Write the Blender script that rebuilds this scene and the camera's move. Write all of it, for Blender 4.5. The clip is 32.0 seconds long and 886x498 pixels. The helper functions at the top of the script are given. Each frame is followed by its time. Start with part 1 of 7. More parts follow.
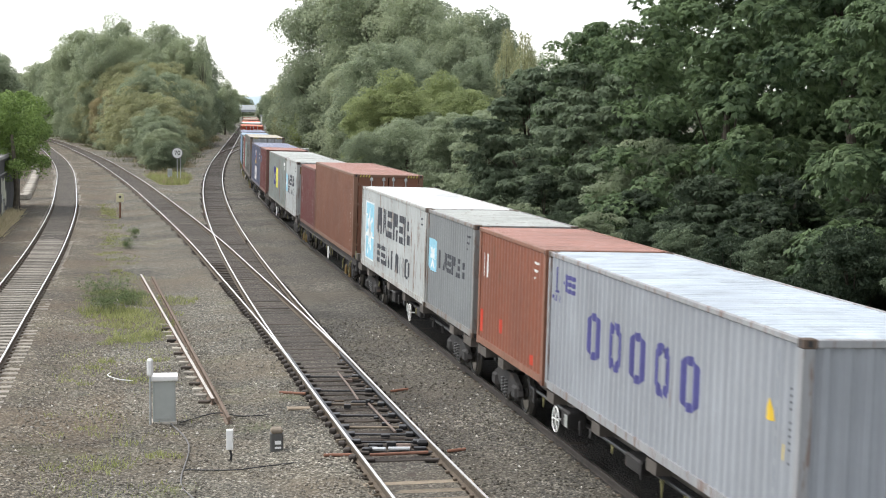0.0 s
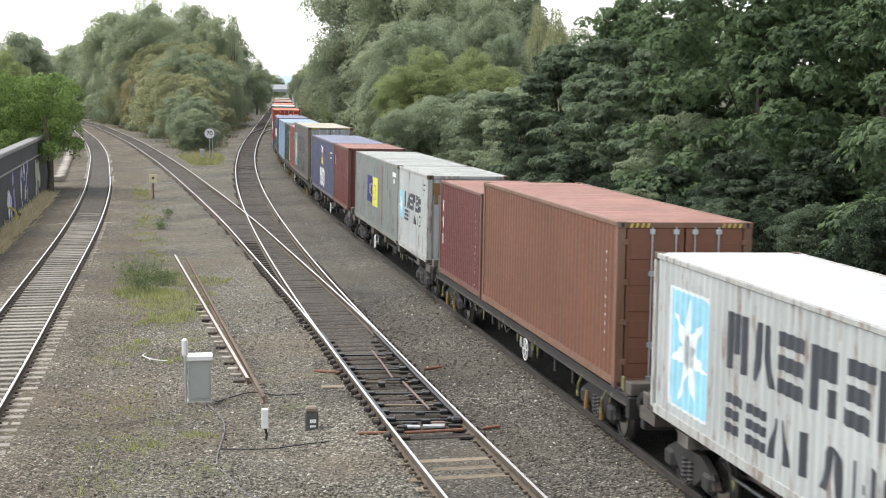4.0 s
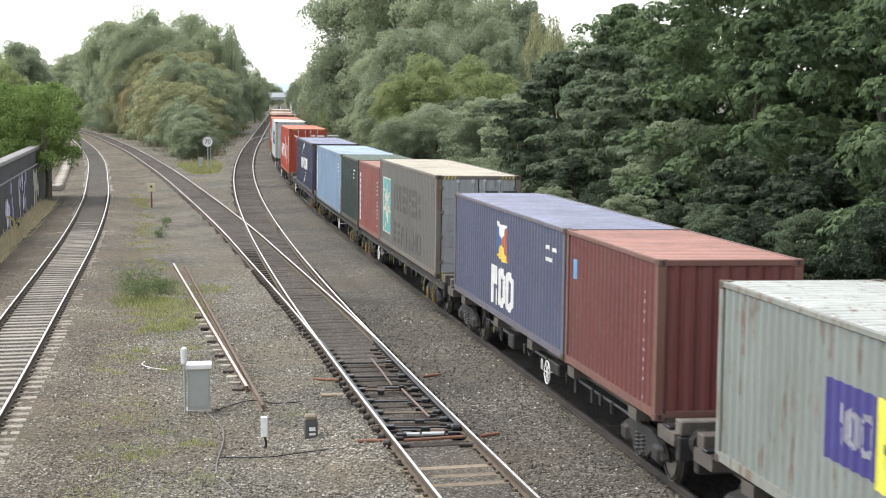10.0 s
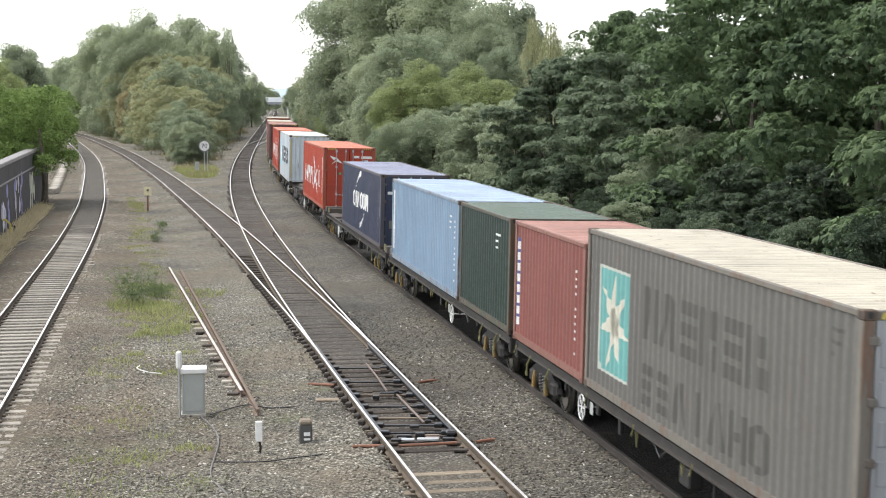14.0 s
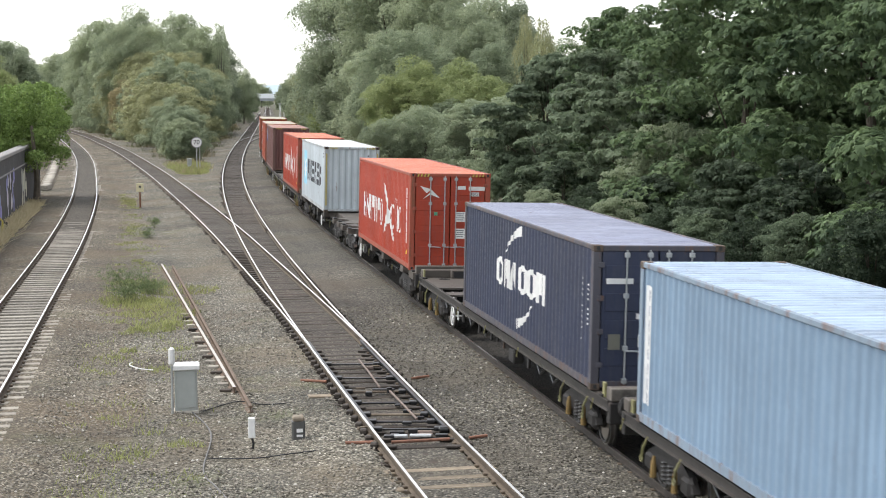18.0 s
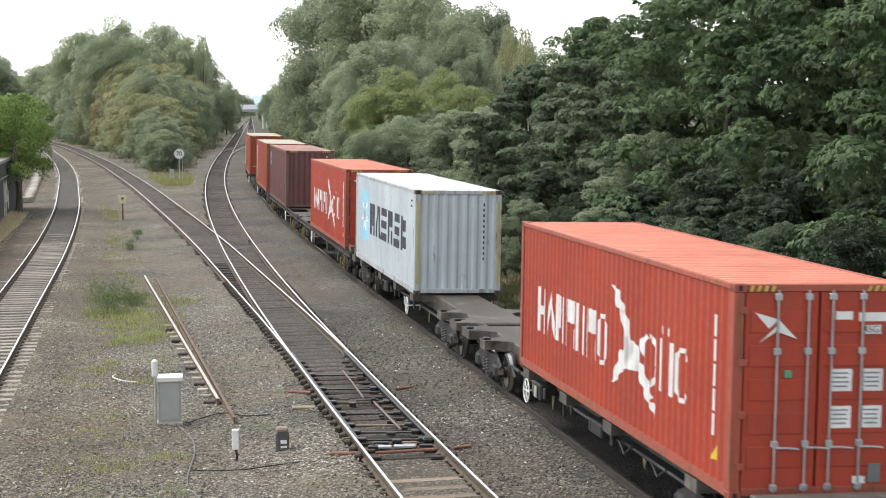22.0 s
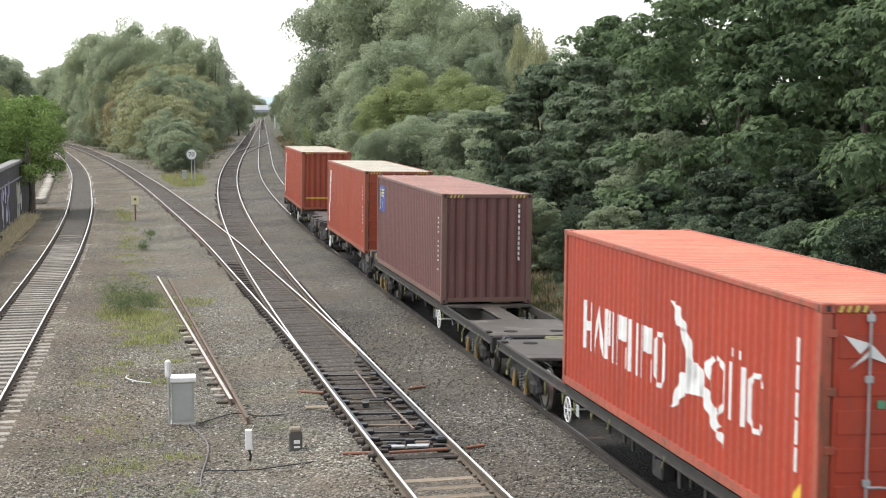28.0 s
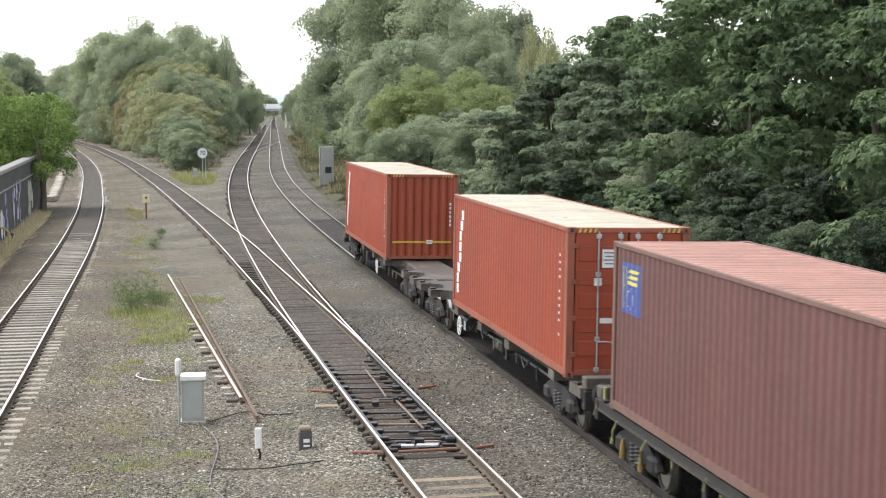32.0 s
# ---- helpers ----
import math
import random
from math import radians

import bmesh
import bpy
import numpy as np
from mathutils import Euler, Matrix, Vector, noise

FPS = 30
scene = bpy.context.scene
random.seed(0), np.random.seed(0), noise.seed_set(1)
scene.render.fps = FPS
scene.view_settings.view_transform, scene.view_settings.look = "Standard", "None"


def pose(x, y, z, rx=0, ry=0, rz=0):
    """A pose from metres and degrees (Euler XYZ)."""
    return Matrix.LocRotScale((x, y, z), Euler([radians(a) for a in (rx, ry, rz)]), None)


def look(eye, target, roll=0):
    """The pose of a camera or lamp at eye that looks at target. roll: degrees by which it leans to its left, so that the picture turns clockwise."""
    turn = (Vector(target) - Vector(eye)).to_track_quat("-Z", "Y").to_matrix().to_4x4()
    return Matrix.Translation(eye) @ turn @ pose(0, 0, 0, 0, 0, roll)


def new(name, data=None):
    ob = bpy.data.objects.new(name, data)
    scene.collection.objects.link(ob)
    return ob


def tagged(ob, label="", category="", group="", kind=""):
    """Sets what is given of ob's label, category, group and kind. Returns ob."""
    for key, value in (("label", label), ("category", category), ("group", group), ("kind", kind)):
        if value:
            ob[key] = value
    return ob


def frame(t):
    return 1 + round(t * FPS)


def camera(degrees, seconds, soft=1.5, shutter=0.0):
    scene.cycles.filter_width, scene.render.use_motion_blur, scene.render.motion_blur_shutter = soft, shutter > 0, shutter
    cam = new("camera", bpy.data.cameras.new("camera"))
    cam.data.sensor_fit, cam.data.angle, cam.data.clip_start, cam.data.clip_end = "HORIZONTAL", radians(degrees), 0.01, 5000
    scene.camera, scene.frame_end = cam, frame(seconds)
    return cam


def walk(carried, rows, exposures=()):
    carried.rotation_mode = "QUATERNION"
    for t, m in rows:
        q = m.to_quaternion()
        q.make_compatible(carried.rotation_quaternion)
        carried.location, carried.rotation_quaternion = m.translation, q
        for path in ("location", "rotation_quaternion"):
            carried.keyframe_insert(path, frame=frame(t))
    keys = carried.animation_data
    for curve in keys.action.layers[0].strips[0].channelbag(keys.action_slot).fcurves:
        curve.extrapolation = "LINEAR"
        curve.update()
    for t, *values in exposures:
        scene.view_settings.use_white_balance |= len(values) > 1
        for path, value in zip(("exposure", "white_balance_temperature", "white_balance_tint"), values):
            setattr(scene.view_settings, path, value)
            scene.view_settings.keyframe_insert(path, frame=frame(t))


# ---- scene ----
EYE = (0.0, 0.0, 6.43)
DECK = 1.05          # container floor above the rail head
CANT = 0.025         # lean of the train on the curve, radians


def view(pan, tilt, roll):
    """The camera on the bridge: degrees to the left, up, and of lean."""
    return (Matrix.Translation(EYE) @ Matrix.Rotation(radians(pan), 4, "Z")
            @ Matrix.Rotation(radians(90 + tilt), 4, "X") @ Matrix.Rotation(radians(roll), 4, "Z"))


cam = camera(29.1, 32.0, soft=1.0, shutter=0.4)
walk(cam, [
    (0.0, view(-0.563, -4.867, 0.290)),
    (0.5, view(-0.477, -4.780, 0.373)),
    (1.0, view(-0.470, -4.755, 0.438)),
    (1.5, view(-0.472, -4.805, 0.505)),
    (2.0, view(-0.390, -4.895, 0.302)),
    (2.5, view(-0.193, -5.042, -0.044)),
    (3.0, view(0.164, -5.324, -0.354)),
    (3.5, view(0.404, -5.509, -0.406)),
    (5.5, view(0.709, -5.704, -0.368)),
    (6.0, view(0.653, -5.425, -0.502)),
    (6.5, view(0.589, -5.368, -0.403)),
    (7.0, view(0.529, -5.347, -0.012)),
    (7.5, view(0.500, -5.390, -0.130)),
    (8.0, view(0.480, -5.406, -0.125)),
    (8.5, view(0.485, -5.411, -0.335)),
    (9.0, view(0.498, -5.428, -0.653)),
    (9.5, view(0.513, -5.390, -0.538)),
    (10.0, view(0.492, -5.372, -0.645)),
    (10.5, view(0.464, -5.344, -0.615)),
    (11.0, view(0.426, -5.330, -0.556)),
    (11.5, view(0.399, -5.330, -0.529)),
    (12.0, view(0.391, -5.258, -0.309)),
    (12.5, view(0.388, -5.193, -0.263)),
    (13.0, view(0.391, -5.184, -0.391)),
    (13.5, view(0.390, -5.173, -0.318)),
    (14.0, view(0.355, -5.179, -0.250)),
    (14.5, view(0.290, -5.191, -0.207)),
    (16.5, view(0.165, -5.313, -0.307)),
    (17.0, view(0.164, -5.347, -0.254)),
    (17.5, view(0.140, -5.328, -0.134)),
    (18.0, view(0.105, -5.306, -0.289)),
    (18.5, view(0.084, -5.302, -0.300)),
    (19.0, view(0.057, -5.268, -0.303)),
    (19.5, view(0.092, -5.242, -0.318)),
    (20.0, view(0.064, -5.193, -0.127)),
    (20.5, view(-0.031, -5.190, -0.269)),
    (21.0, view(-0.174, -5.121, -0.422)),
    (21.5, view(-0.346, -5.035, -0.408)),
    (22.0, view(-0.460, -4.963, -0.494)),
    (22.5, view(-0.540, -4.925, -0.500)),
    (23.0, view(-0.526, -4.945, -0.798)),
    (23.5, view(-0.456, -4.986, -1.038)),
    (24.0, view(-0.381, -5.070, -0.985)),
    (24.5, view(-0.322, -5.098, -0.887)),
    (25.0, view(-0.200, -5.104, -0.954)),
    (25.5, view(-0.100, -5.109, -0.879)),
    (27.5, view(-0.042, -5.025, -0.866)),
    (28.0, view(-0.042, -4.973, -0.752)),
    (28.5, view(-0.033, -4.869, -0.690)),
    (29.0, view(0.003, -4.789, -0.759)),
    (29.5, view(0.032, -4.752, -0.856)),
    (30.0, view(0.061, -4.749, -0.838)),
    (30.5, view(0.065, -4.767, -0.664)),
    (31.0, view(0.108, -4.893, -0.429)),
    (31.5, view(0.188, -4.944, -0.337)),
    (32.0, view(0.307, -4.985, -0.537)),
], exposures=[(0.0, 1.09), (3.0, 1.1), (6.0, 1.23), (14.0, 1.22), (18.0, 1.16), (20.0, 1.18), (22.0, 1.1), (24.0, 1.03), (25.0, 1.02), (28.0, 1.16), (29.0, 1.28), (30.0, 1.35), (32.0, 1.31)])

# ---- world and light: a bright overcast evening ----
world = bpy.data.worlds.new("overcast_sky")
scene.world = world
world.use_nodes = True
wn = world.node_tree
sky = wn.nodes.new("ShaderNodeTexSky")
sky.sky_type = "NISHITA"
sky.sun_disc = False
sky.sun_elevation = radians(62)
sky.sun_rotation = radians(-73)
sky.air_density = 1.0
sky.dust_density = 1.0
sky.ozone_density = 1.0
bg = wn.nodes["Background"]
hsv = wn.nodes.new("ShaderNodeHueSaturation")
hsv.inputs["Saturation"].default_value = 0.22
wn.links.new(sky.outputs["Color"], hsv.inputs["Color"])
wn.links.new(hsv.outputs["Color"], bg.inputs["Color"])
bg.inputs["Strength"].default_value = 0.15
sun = new("sun", bpy.data.lights.new("sun", "SUN"))
sun.data.energy = 1.1
sun.data.angle = radians(25)
sun.data.color = (1.0, 0.95, 0.88)
sun.matrix_world = look((-34, 12, 68), (0, 0, 0))

# ---- materials ----
MATS = {}


def mat(name, color, rough=0.7, metal=0.0, var=0.25, scale=6.0, bump=0.0, bump_scale=40.0, stain=None, stain_amt=0.0,
        stain_scale=1.2, island=0.0, obj=0.0):
    """A surface with a large and a small variation of its colour, stains, and fine relief, in object space."""
    if name in MATS:
        return MATS[name]
    m = bpy.data.materials.new(name)
    m.use_nodes = True
    nt = m.node_tree
    n, l = nt.nodes, nt.links
    b = n["Principled BSDF"]
    b.inputs["Roughness"].default_value = rough
    b.inputs["Metallic"].default_value = metal
    tc = n.new("ShaderNodeTexCoord")
    big = n.new("ShaderNodeTexNoise")
    big.inputs["Scale"].default_value = scale * 0.15
    big.inputs["Detail"].default_value = 4
    fine = n.new("ShaderNodeTexNoise")
    fine.inputs["Scale"].default_value = scale
    fine.inputs["Detail"].default_value = 6
    for t in (big, fine):
        l.new(tc.outputs["Object"], t.inputs["Vector"])
    add = n.new("ShaderNodeMath")
    add.operation = "ADD"
    l.new(big.outputs["Fac"], add.inputs[0])
    l.new(fine.outputs["Fac"], add.inputs[1])
    src = add.outputs[0]
    for amount, socket in ((island, "Random Per Island"), (obj, "Random")):
        if amount:
            g = n.new("ShaderNodeNewGeometry" if socket == "Random Per Island" else "ShaderNodeObjectInfo")
            k = n.new("ShaderNodeMath")
            k.operation = "MULTIPLY_ADD"
            l.new(g.outputs[socket], k.inputs[0])
            k.inputs[1].default_value = amount
            l.new(src, k.inputs[2])
            k2 = n.new("ShaderNodeMath")
            k2.operation = "SUBTRACT"
            l.new(k.outputs[0], k2.inputs[0])
            k2.inputs[1].default_value = amount / 2
            src = k2.outputs[0]
    mr = n.new("ShaderNodeMapRange")
    mr.inputs["From Min"].default_value = 0.6
    mr.inputs["From Max"].default_value = 1.4
    mr.inputs["To Min"].default_value = 1 - var
    mr.inputs["To Max"].default_value = 1 + var
    mr.clamp = False
    l.new(src, mr.inputs["Value"])
    mul = n.new("ShaderNodeVectorMath")
    mul.operation = "SCALE"
    mul.inputs[0].default_value = color
    l.new(mr.outputs[0], mul.inputs["Scale"])
    out = mul.outputs[0]
    if stain:
        sn = n.new("ShaderNodeTexNoise")
        sn.inputs["Scale"].default_value = stain_scale
        sn.inputs["Detail"].default_value = 8
        sn.inputs["Roughness"].default_value = 0.7
        l.new(tc.outputs["Object"], sn.inputs["Vector"])
        ramp = n.new("ShaderNodeMapRange")
        ramp.inputs["From Min"].default_value = 0.62 - stain_amt * 0.3
        ramp.inputs["From Max"].default_value = 0.72 - stain_amt * 0.2
        ramp.inputs["To Max"].default_value = 0.85
        l.new(sn.outputs["Fac"], ramp.inputs["Value"])
        mx = n.new("ShaderNodeMix")
        mx.data_type = "RGBA"
        l.new(ramp.outputs[0], mx.inputs["Factor"])
        l.new(out, mx.inputs["A"])
        mx.inputs["B"].default_value = (*stain, 1)
        out = mx.outputs["Result"]
    l.new(out, b.inputs["Base Color"])
    if bump:
        bn = n.new("ShaderNodeTexNoise")
        bn.inputs["Scale"].default_value = bump_scale
        bn.inputs["Detail"].default_value = 5
        l.new(tc.outputs["Object"], bn.inputs["Vector"])
        bp = n.new("ShaderNodeBump")
        bp.inputs["Strength"].default_value = bump
        bp.inputs["Distance"].default_value = 0.02
        l.new(bn.outputs["Fac"], bp.inputs["Height"])
        l.new(bp.outputs["Normal"], b.inputs["Normal"])
    MATS[name] = m
    return m


PAINT_OF = {}
BODY_TONE = 0.68       # tones down all container paint except roofs, whose colour holds the sky's light


def paint(name, color, rust=0.2, rough=0.55, dirt=0.5, streak=(0.15, 0.075, 0.04)):
    """Weathered container paint: faded patches, rain streaks that run down the panels and rust spots."""
    if name in MATS:
        return MATS[name]
    m = bpy.data.materials.new(name)
    m.use_nodes = True
    n, l = m.node_tree.nodes, m.node_tree.links
    b = n["Principled BSDF"]
    b.inputs["Roughness"].default_value = rough
    tc = n.new("ShaderNodeTexCoord")
    info = n.new("ShaderNodeObjectInfo")
    off = n.new("ShaderNodeVectorMath")
    off.operation = "MULTIPLY_ADD"
    l.new(info.outputs["Random"], off.inputs[0])
    off.inputs[1].default_value = (37, 17, 5)
    l.new(tc.outputs["Object"], off.inputs[2])

    def noise_tex(stretch, scale, detail=6, rough_=0.6):
        mp = n.new("ShaderNodeMapping")
        mp.inputs["Scale"].default_value = stretch
        l.new(off.outputs[0], mp.inputs["Vector"])
        t = n.new("ShaderNodeTexNoise")
        t.inputs["Scale"].default_value = scale
        t.inputs["Detail"].default_value = detail
        t.inputs["Roughness"].default_value = rough_
        l.new(mp.outputs[0], t.inputs["Vector"])
        return t.outputs["Fac"]

    def span(src, lo, hi, a, c):
        r = n.new("ShaderNodeMapRange")
        r.inputs["From Min"].default_value, r.inputs["From Max"].default_value = lo, hi
        r.inputs["To Min"].default_value, r.inputs["To Max"].default_value = a, c
        l.new(src, r.inputs["Value"])
        return r.outputs[0]

    fade = span(noise_tex((1, 1, 1), 0.5, 5), 0.3, 0.7, 0.86, 1.14)
    sc = n.new("ShaderNodeVectorMath")
    sc.operation = "SCALE"
    # roofs skip the toning, so their colour stands in for light from above
    sc.inputs[0].default_value = tuple(c * (1.0 if "roof" in name else BODY_TONE) for c in color)
    l.new(fade, sc.inputs["Scale"])
    last = sc.outputs[0]
    for src, lo, hi, top, col in (
            (noise_tex((0.5, 5.0, 1) if "roof" in name else (3.5, 3.5, 0.12), 1.6 if "roof" in name else 3.0, 6), 0.44, 0.66, dirt, tuple(c * 0.45 + 0.03 for c in color)),
            (noise_tex((2.4, 2.4, 0.4), 2.0, 9, 0.75), 0.66 - rust * 0.19, 0.72 - rust * 0.18, 0.7, streak),
            (noise_tex((1.6, 0.9, 0.7), 0.9, 8, 0.7), 0.5, 0.72, 0.6 if "roof" in name else 0.3, tuple(c * 0.45 + q for c, q in zip(color, (0.055, 0.05, 0.042))))):
        mx = n.new("ShaderNodeMix")
        mx.data_type = "RGBA"
        l.new(span(src, lo, hi, 0.0, top), mx.inputs["Factor"])
        l.new(last, mx.inputs["A"])
        mx.inputs["B"].default_value = (*col, 1)
        last = mx.outputs["Result"]
    l.new(last, b.inputs["Base Color"])
    l.new(span(noise_tex((1, 1, 1), 9.0, 4), 0.3, 0.7, rough - 0.1, rough + 0.15), b.inputs["Roughness"])
    bp = n.new("ShaderNodeBump")
    bp.inputs["Strength"].default_value = 0.25
    bp.inputs["Distance"].default_value = 0.02
    l.new(noise_tex((1, 1, 1), 1.6, 4), bp.inputs["Height"])
    l.new(bp.outputs["Normal"], b.inputs["Normal"])
    MATS[name] = m
    PAINT_OF[name] = color
    return m


def worn(m):
    """The same paint on rails and posts, where it is knocked and rusts first."""
    c = PAINT_OF[m.name]
    return paint(m.name + "_on_rails", tuple(q * 0.8 + d for q, d in zip(c, (0.08, 0.066, 0.048))), 0.75)


def gravel(name, tones, scale=21.0, patch=0.5, moss=None, dirt=None):
    """Track ballast: single stones by cells of their own tone, in patches of dirt."""
    m = bpy.data.materials.new(name)
    m.use_nodes = True
    n, l = m.node_tree.nodes, m.node_tree.links
    b = n["Principled BSDF"]
    b.inputs["Roughness"].default_value = 0.9
    tc = n.new("ShaderNodeTexCoord")
    v = n.new("ShaderNodeTexVoronoi")
    v.inputs["Scale"].default_value = scale
    l.new(tc.outputs["Object"], v.inputs["Vector"])
    sep = n.new("ShaderNodeSeparateColor")
    l.new(v.outputs["Color"], sep.inputs["Color"])
    ramp = n.new("ShaderNodeValToRGB")
    ramp.color_ramp.elements[0].color = (*tones[0], 1)
    ramp.color_ramp.elements[1].color = (*tones[-1], 1)
    for k, c in enumerate(tones[1:-1]):
        e = ramp.color_ramp.elements.new((k + 1) / (len(tones) - 1))
        e.color = (*c, 1)
    l.new(sep.outputs["Red"], ramp.inputs["Fac"])
    big = n.new("ShaderNodeTexNoise")
    big.inputs["Scale"].default_value = 0.22
    big.inputs["Detail"].default_value = 7
    l.new(tc.outputs["Object"], big.inputs["Vector"])
    mr = n.new("ShaderNodeMapRange")
    mr.inputs["From Min"].default_value, mr.inputs["From Max"].default_value = 0.3, 0.7
    mr.inputs["To Min"].default_value, mr.inputs["To Max"].default_value = 1 - patch * 0.55, 1 + patch * 0.4
    l.new(big.outputs["Fac"], mr.inputs["Value"])
    mul = n.new("ShaderNodeVectorMath")
    mul.operation = "SCALE"
    l.new(ramp.outputs["Color"], mul.inputs[0])
    l.new(mr.outputs[0], mul.inputs["Scale"])
    # shade in the gaps between the stones, darkened into the colour
    edge = n.new("ShaderNodeMapRange")
    edge.inputs["From Min"].default_value, edge.inputs["From Max"].default_value = 0.35, 0.75
    edge.inputs["To Min"].default_value, edge.inputs["To Max"].default_value = 1.0, 0.3
    l.new(v.outputs["Distance"], edge.inputs["Value"])
    mul2 = n.new("ShaderNodeVectorMath")
    mul2.operation = "SCALE"
    l.new(mul.outputs[0], mul2.inputs[0])
    l.new(edge.outputs[0], mul2.inputs["Scale"])
    last = mul2.outputs[0]
    for tint, size in ((moss, 0.35), (dirt, 0.16)):
        if not tint:
            continue
        mo = n.new("ShaderNodeTexNoise")
        mo.inputs["Scale"].default_value = size
        mo.inputs["Detail"].default_value = 9
        mo.inputs["Roughness"].default_value = 0.7
        l.new(tc.outputs["Object"], mo.inputs["Vector"])
        mm = n.new("ShaderNodeMapRange")
        mm.inputs["From Min"].default_value, mm.inputs["From Max"].default_value = (0.55, 0.68) if tint is moss else (0.46, 0.6)
        mm.inputs["To Max"].default_value = 0.55
        l.new(mo.outputs["Fac"], mm.inputs["Value"])
        mx = n.new("ShaderNodeMix")
        mx.data_type = "RGBA"
        l.new(mm.outputs[0], mx.inputs["Factor"])
        l.new(last, mx.inputs["A"])
        mx.inputs["B"].default_value = (*tint, 1)
        last = mx.outputs["Result"]
    l.new(last, b.inputs["Base Color"])
    inv = n.new("ShaderNodeMath")
    inv.operation = "SUBTRACT"
    inv.inputs[0].default_value = 1.0
    l.new(v.outputs["Distance"], inv.inputs[1])
    bp = n.new("ShaderNodeBump")
    bp.inputs["Strength"].default_value = 0.9
    bp.inputs["Distance"].default_value = 0.035
    l.new(inv.outputs[0], bp.inputs["Height"])
    l.new(bp.outputs["Normal"], b.inputs["Normal"])
    MATS[name] = m
    return m


def leaf(name, dark, light, gloss=0.6, thin=0.5, speck=0.45, patch=1.7):
    """Leaves that let some light through, each clump of its own green; speck is how far single leaves differ."""
    m = bpy.data.materials.new(name)
    m.use_nodes = True
    n, l = m.node_tree.nodes, m.node_tree.links
    b = n["Principled BSDF"]
    b.inputs["Roughness"].default_value = gloss
    b.inputs["Specular IOR Level"].default_value = 0.25
    g = n.new("ShaderNodeNewGeometry")
    info = n.new("ShaderNodeObjectInfo")
    tc = n.new("ShaderNodeTexCoord")
    t = n.new("ShaderNodeTexNoise")
    t.inputs["Scale"].default_value = patch
    t.inputs["Detail"].default_value = 3
    l.new(tc.outputs["Object"], t.inputs["Vector"])
    a = n.new("ShaderNodeMath")
    a.operation = "MULTIPLY_ADD"
    l.new(g.outputs["Random Per Island"], a.inputs[0])
    a.inputs[1].default_value = speck
    l.new(t.outputs["Fac"], a.inputs[2])
    c = n.new("ShaderNodeMath")
    c.operation = "MULTIPLY_ADD"
    l.new(info.outputs["Random"], c.inputs[0])
    c.inputs[1].default_value = 0.25
    l.new(a.outputs[0], c.inputs[2])
    r = n.new("ShaderNodeMapRange")
    r.inputs["From Min"].default_value, r.inputs["From Max"].default_value = 0.35 + speck * 0.3, 0.8 + speck * 0.6
    l.new(c.outputs[0], r.inputs["Value"])
    mx = n.new("ShaderNodeMix")
    mx.data_type = "RGBA"
    l.new(r.outputs[0], mx.inputs["Factor"])
    mx.inputs["A"].default_value = (*dark, 1)
    mx.inputs["B"].default_value = (*light, 1)
    l.new(mx.outputs["Result"], b.inputs["Base Color"])
    tr = n.new("ShaderNodeBsdfTranslucent")
    l.new(mx.outputs["Result"], tr.inputs["Color"])
    ms = n.new("ShaderNodeMixShader")
    ms.inputs[0].default_value = thin
    l.new(b.outputs[0], ms.inputs[1])
    l.new(tr.outputs[0], ms.inputs[2])
    l.new(ms.outputs[0], n["Material Output"].inputs["Surface"])
    MATS[name] = m
    return m


def glow(name, color, strength):
    m = bpy.data.materials.new(name)
    m.use_nodes = True
    b = m.node_tree.nodes["Principled BSDF"]
    b.inputs["Base Color"].default_value = (*color, 1)
    b.inputs["Emission Color"].default_value = (*color, 1)
    b.inputs["Emission Strength"].default_value = strength
    return m


BALLAST = gravel("ballast", [(0.025, 0.024, 0.019), (0.13, 0.121, 0.093), (0.28, 0.26, 0.203), (0.08, 0.074, 0.057), (0.56, 0.525, 0.435)],
                 moss=(0.15, 0.16, 0.072), dirt=(0.15, 0.116, 0.074), patch=0.8)
BALLAST_BROWN = gravel("brown_ballast", [(0.025, 0.021, 0.015), (0.135, 0.112, 0.076), (0.26, 0.225, 0.165), (0.08, 0.066, 0.045), (0.55, 0.5, 0.4)],
                       moss=(0.12, 0.115, 0.06), dirt=(0.12, 0.085, 0.05), patch=0.8)
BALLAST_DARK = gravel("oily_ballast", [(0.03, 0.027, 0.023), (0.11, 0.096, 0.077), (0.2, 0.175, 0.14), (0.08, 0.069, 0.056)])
BALLAST_MID = gravel("dusty_ballast", [(0.024, 0.022, 0.018), (0.095, 0.087, 0.07), (0.2, 0.184, 0.148), (0.065, 0.059, 0.048), (0.36, 0.333, 0.275)], patch=0.85, dirt=(0.11, 0.092, 0.066))
FIELD = mat("rough_grassland", (0.07, 0.068, 0.038), 0.95, var=0.4, scale=0.6, bump=0.4, bump_scale=4)
RAIL_TOP = mat("polished_rail_head", (0.78, 0.77, 0.75), 0.45, 1.0, var=0.1, scale=5)
CHAIR = mat("dark_iron_chair", (0.045, 0.036, 0.029), 0.8, var=0.4, scale=9, bump=0.2)
RAIL_SIDE = mat("rusty_rail_side", (0.1, 0.076, 0.053), 0.85, var=0.4, scale=14, bump=0.2)
# ballast tones darkened to stand for the train's shadow
BALLAST_SHADOW = gravel("shadowed_ballast", [(0.012, 0.011, 0.009), (0.034, 0.03, 0.025), (0.066, 0.058, 0.048), (0.026, 0.023, 0.019)])
RUST = mat("rusty_steel", (0.2, 0.09, 0.05), 0.85, var=0.45, scale=10, bump=0.3)
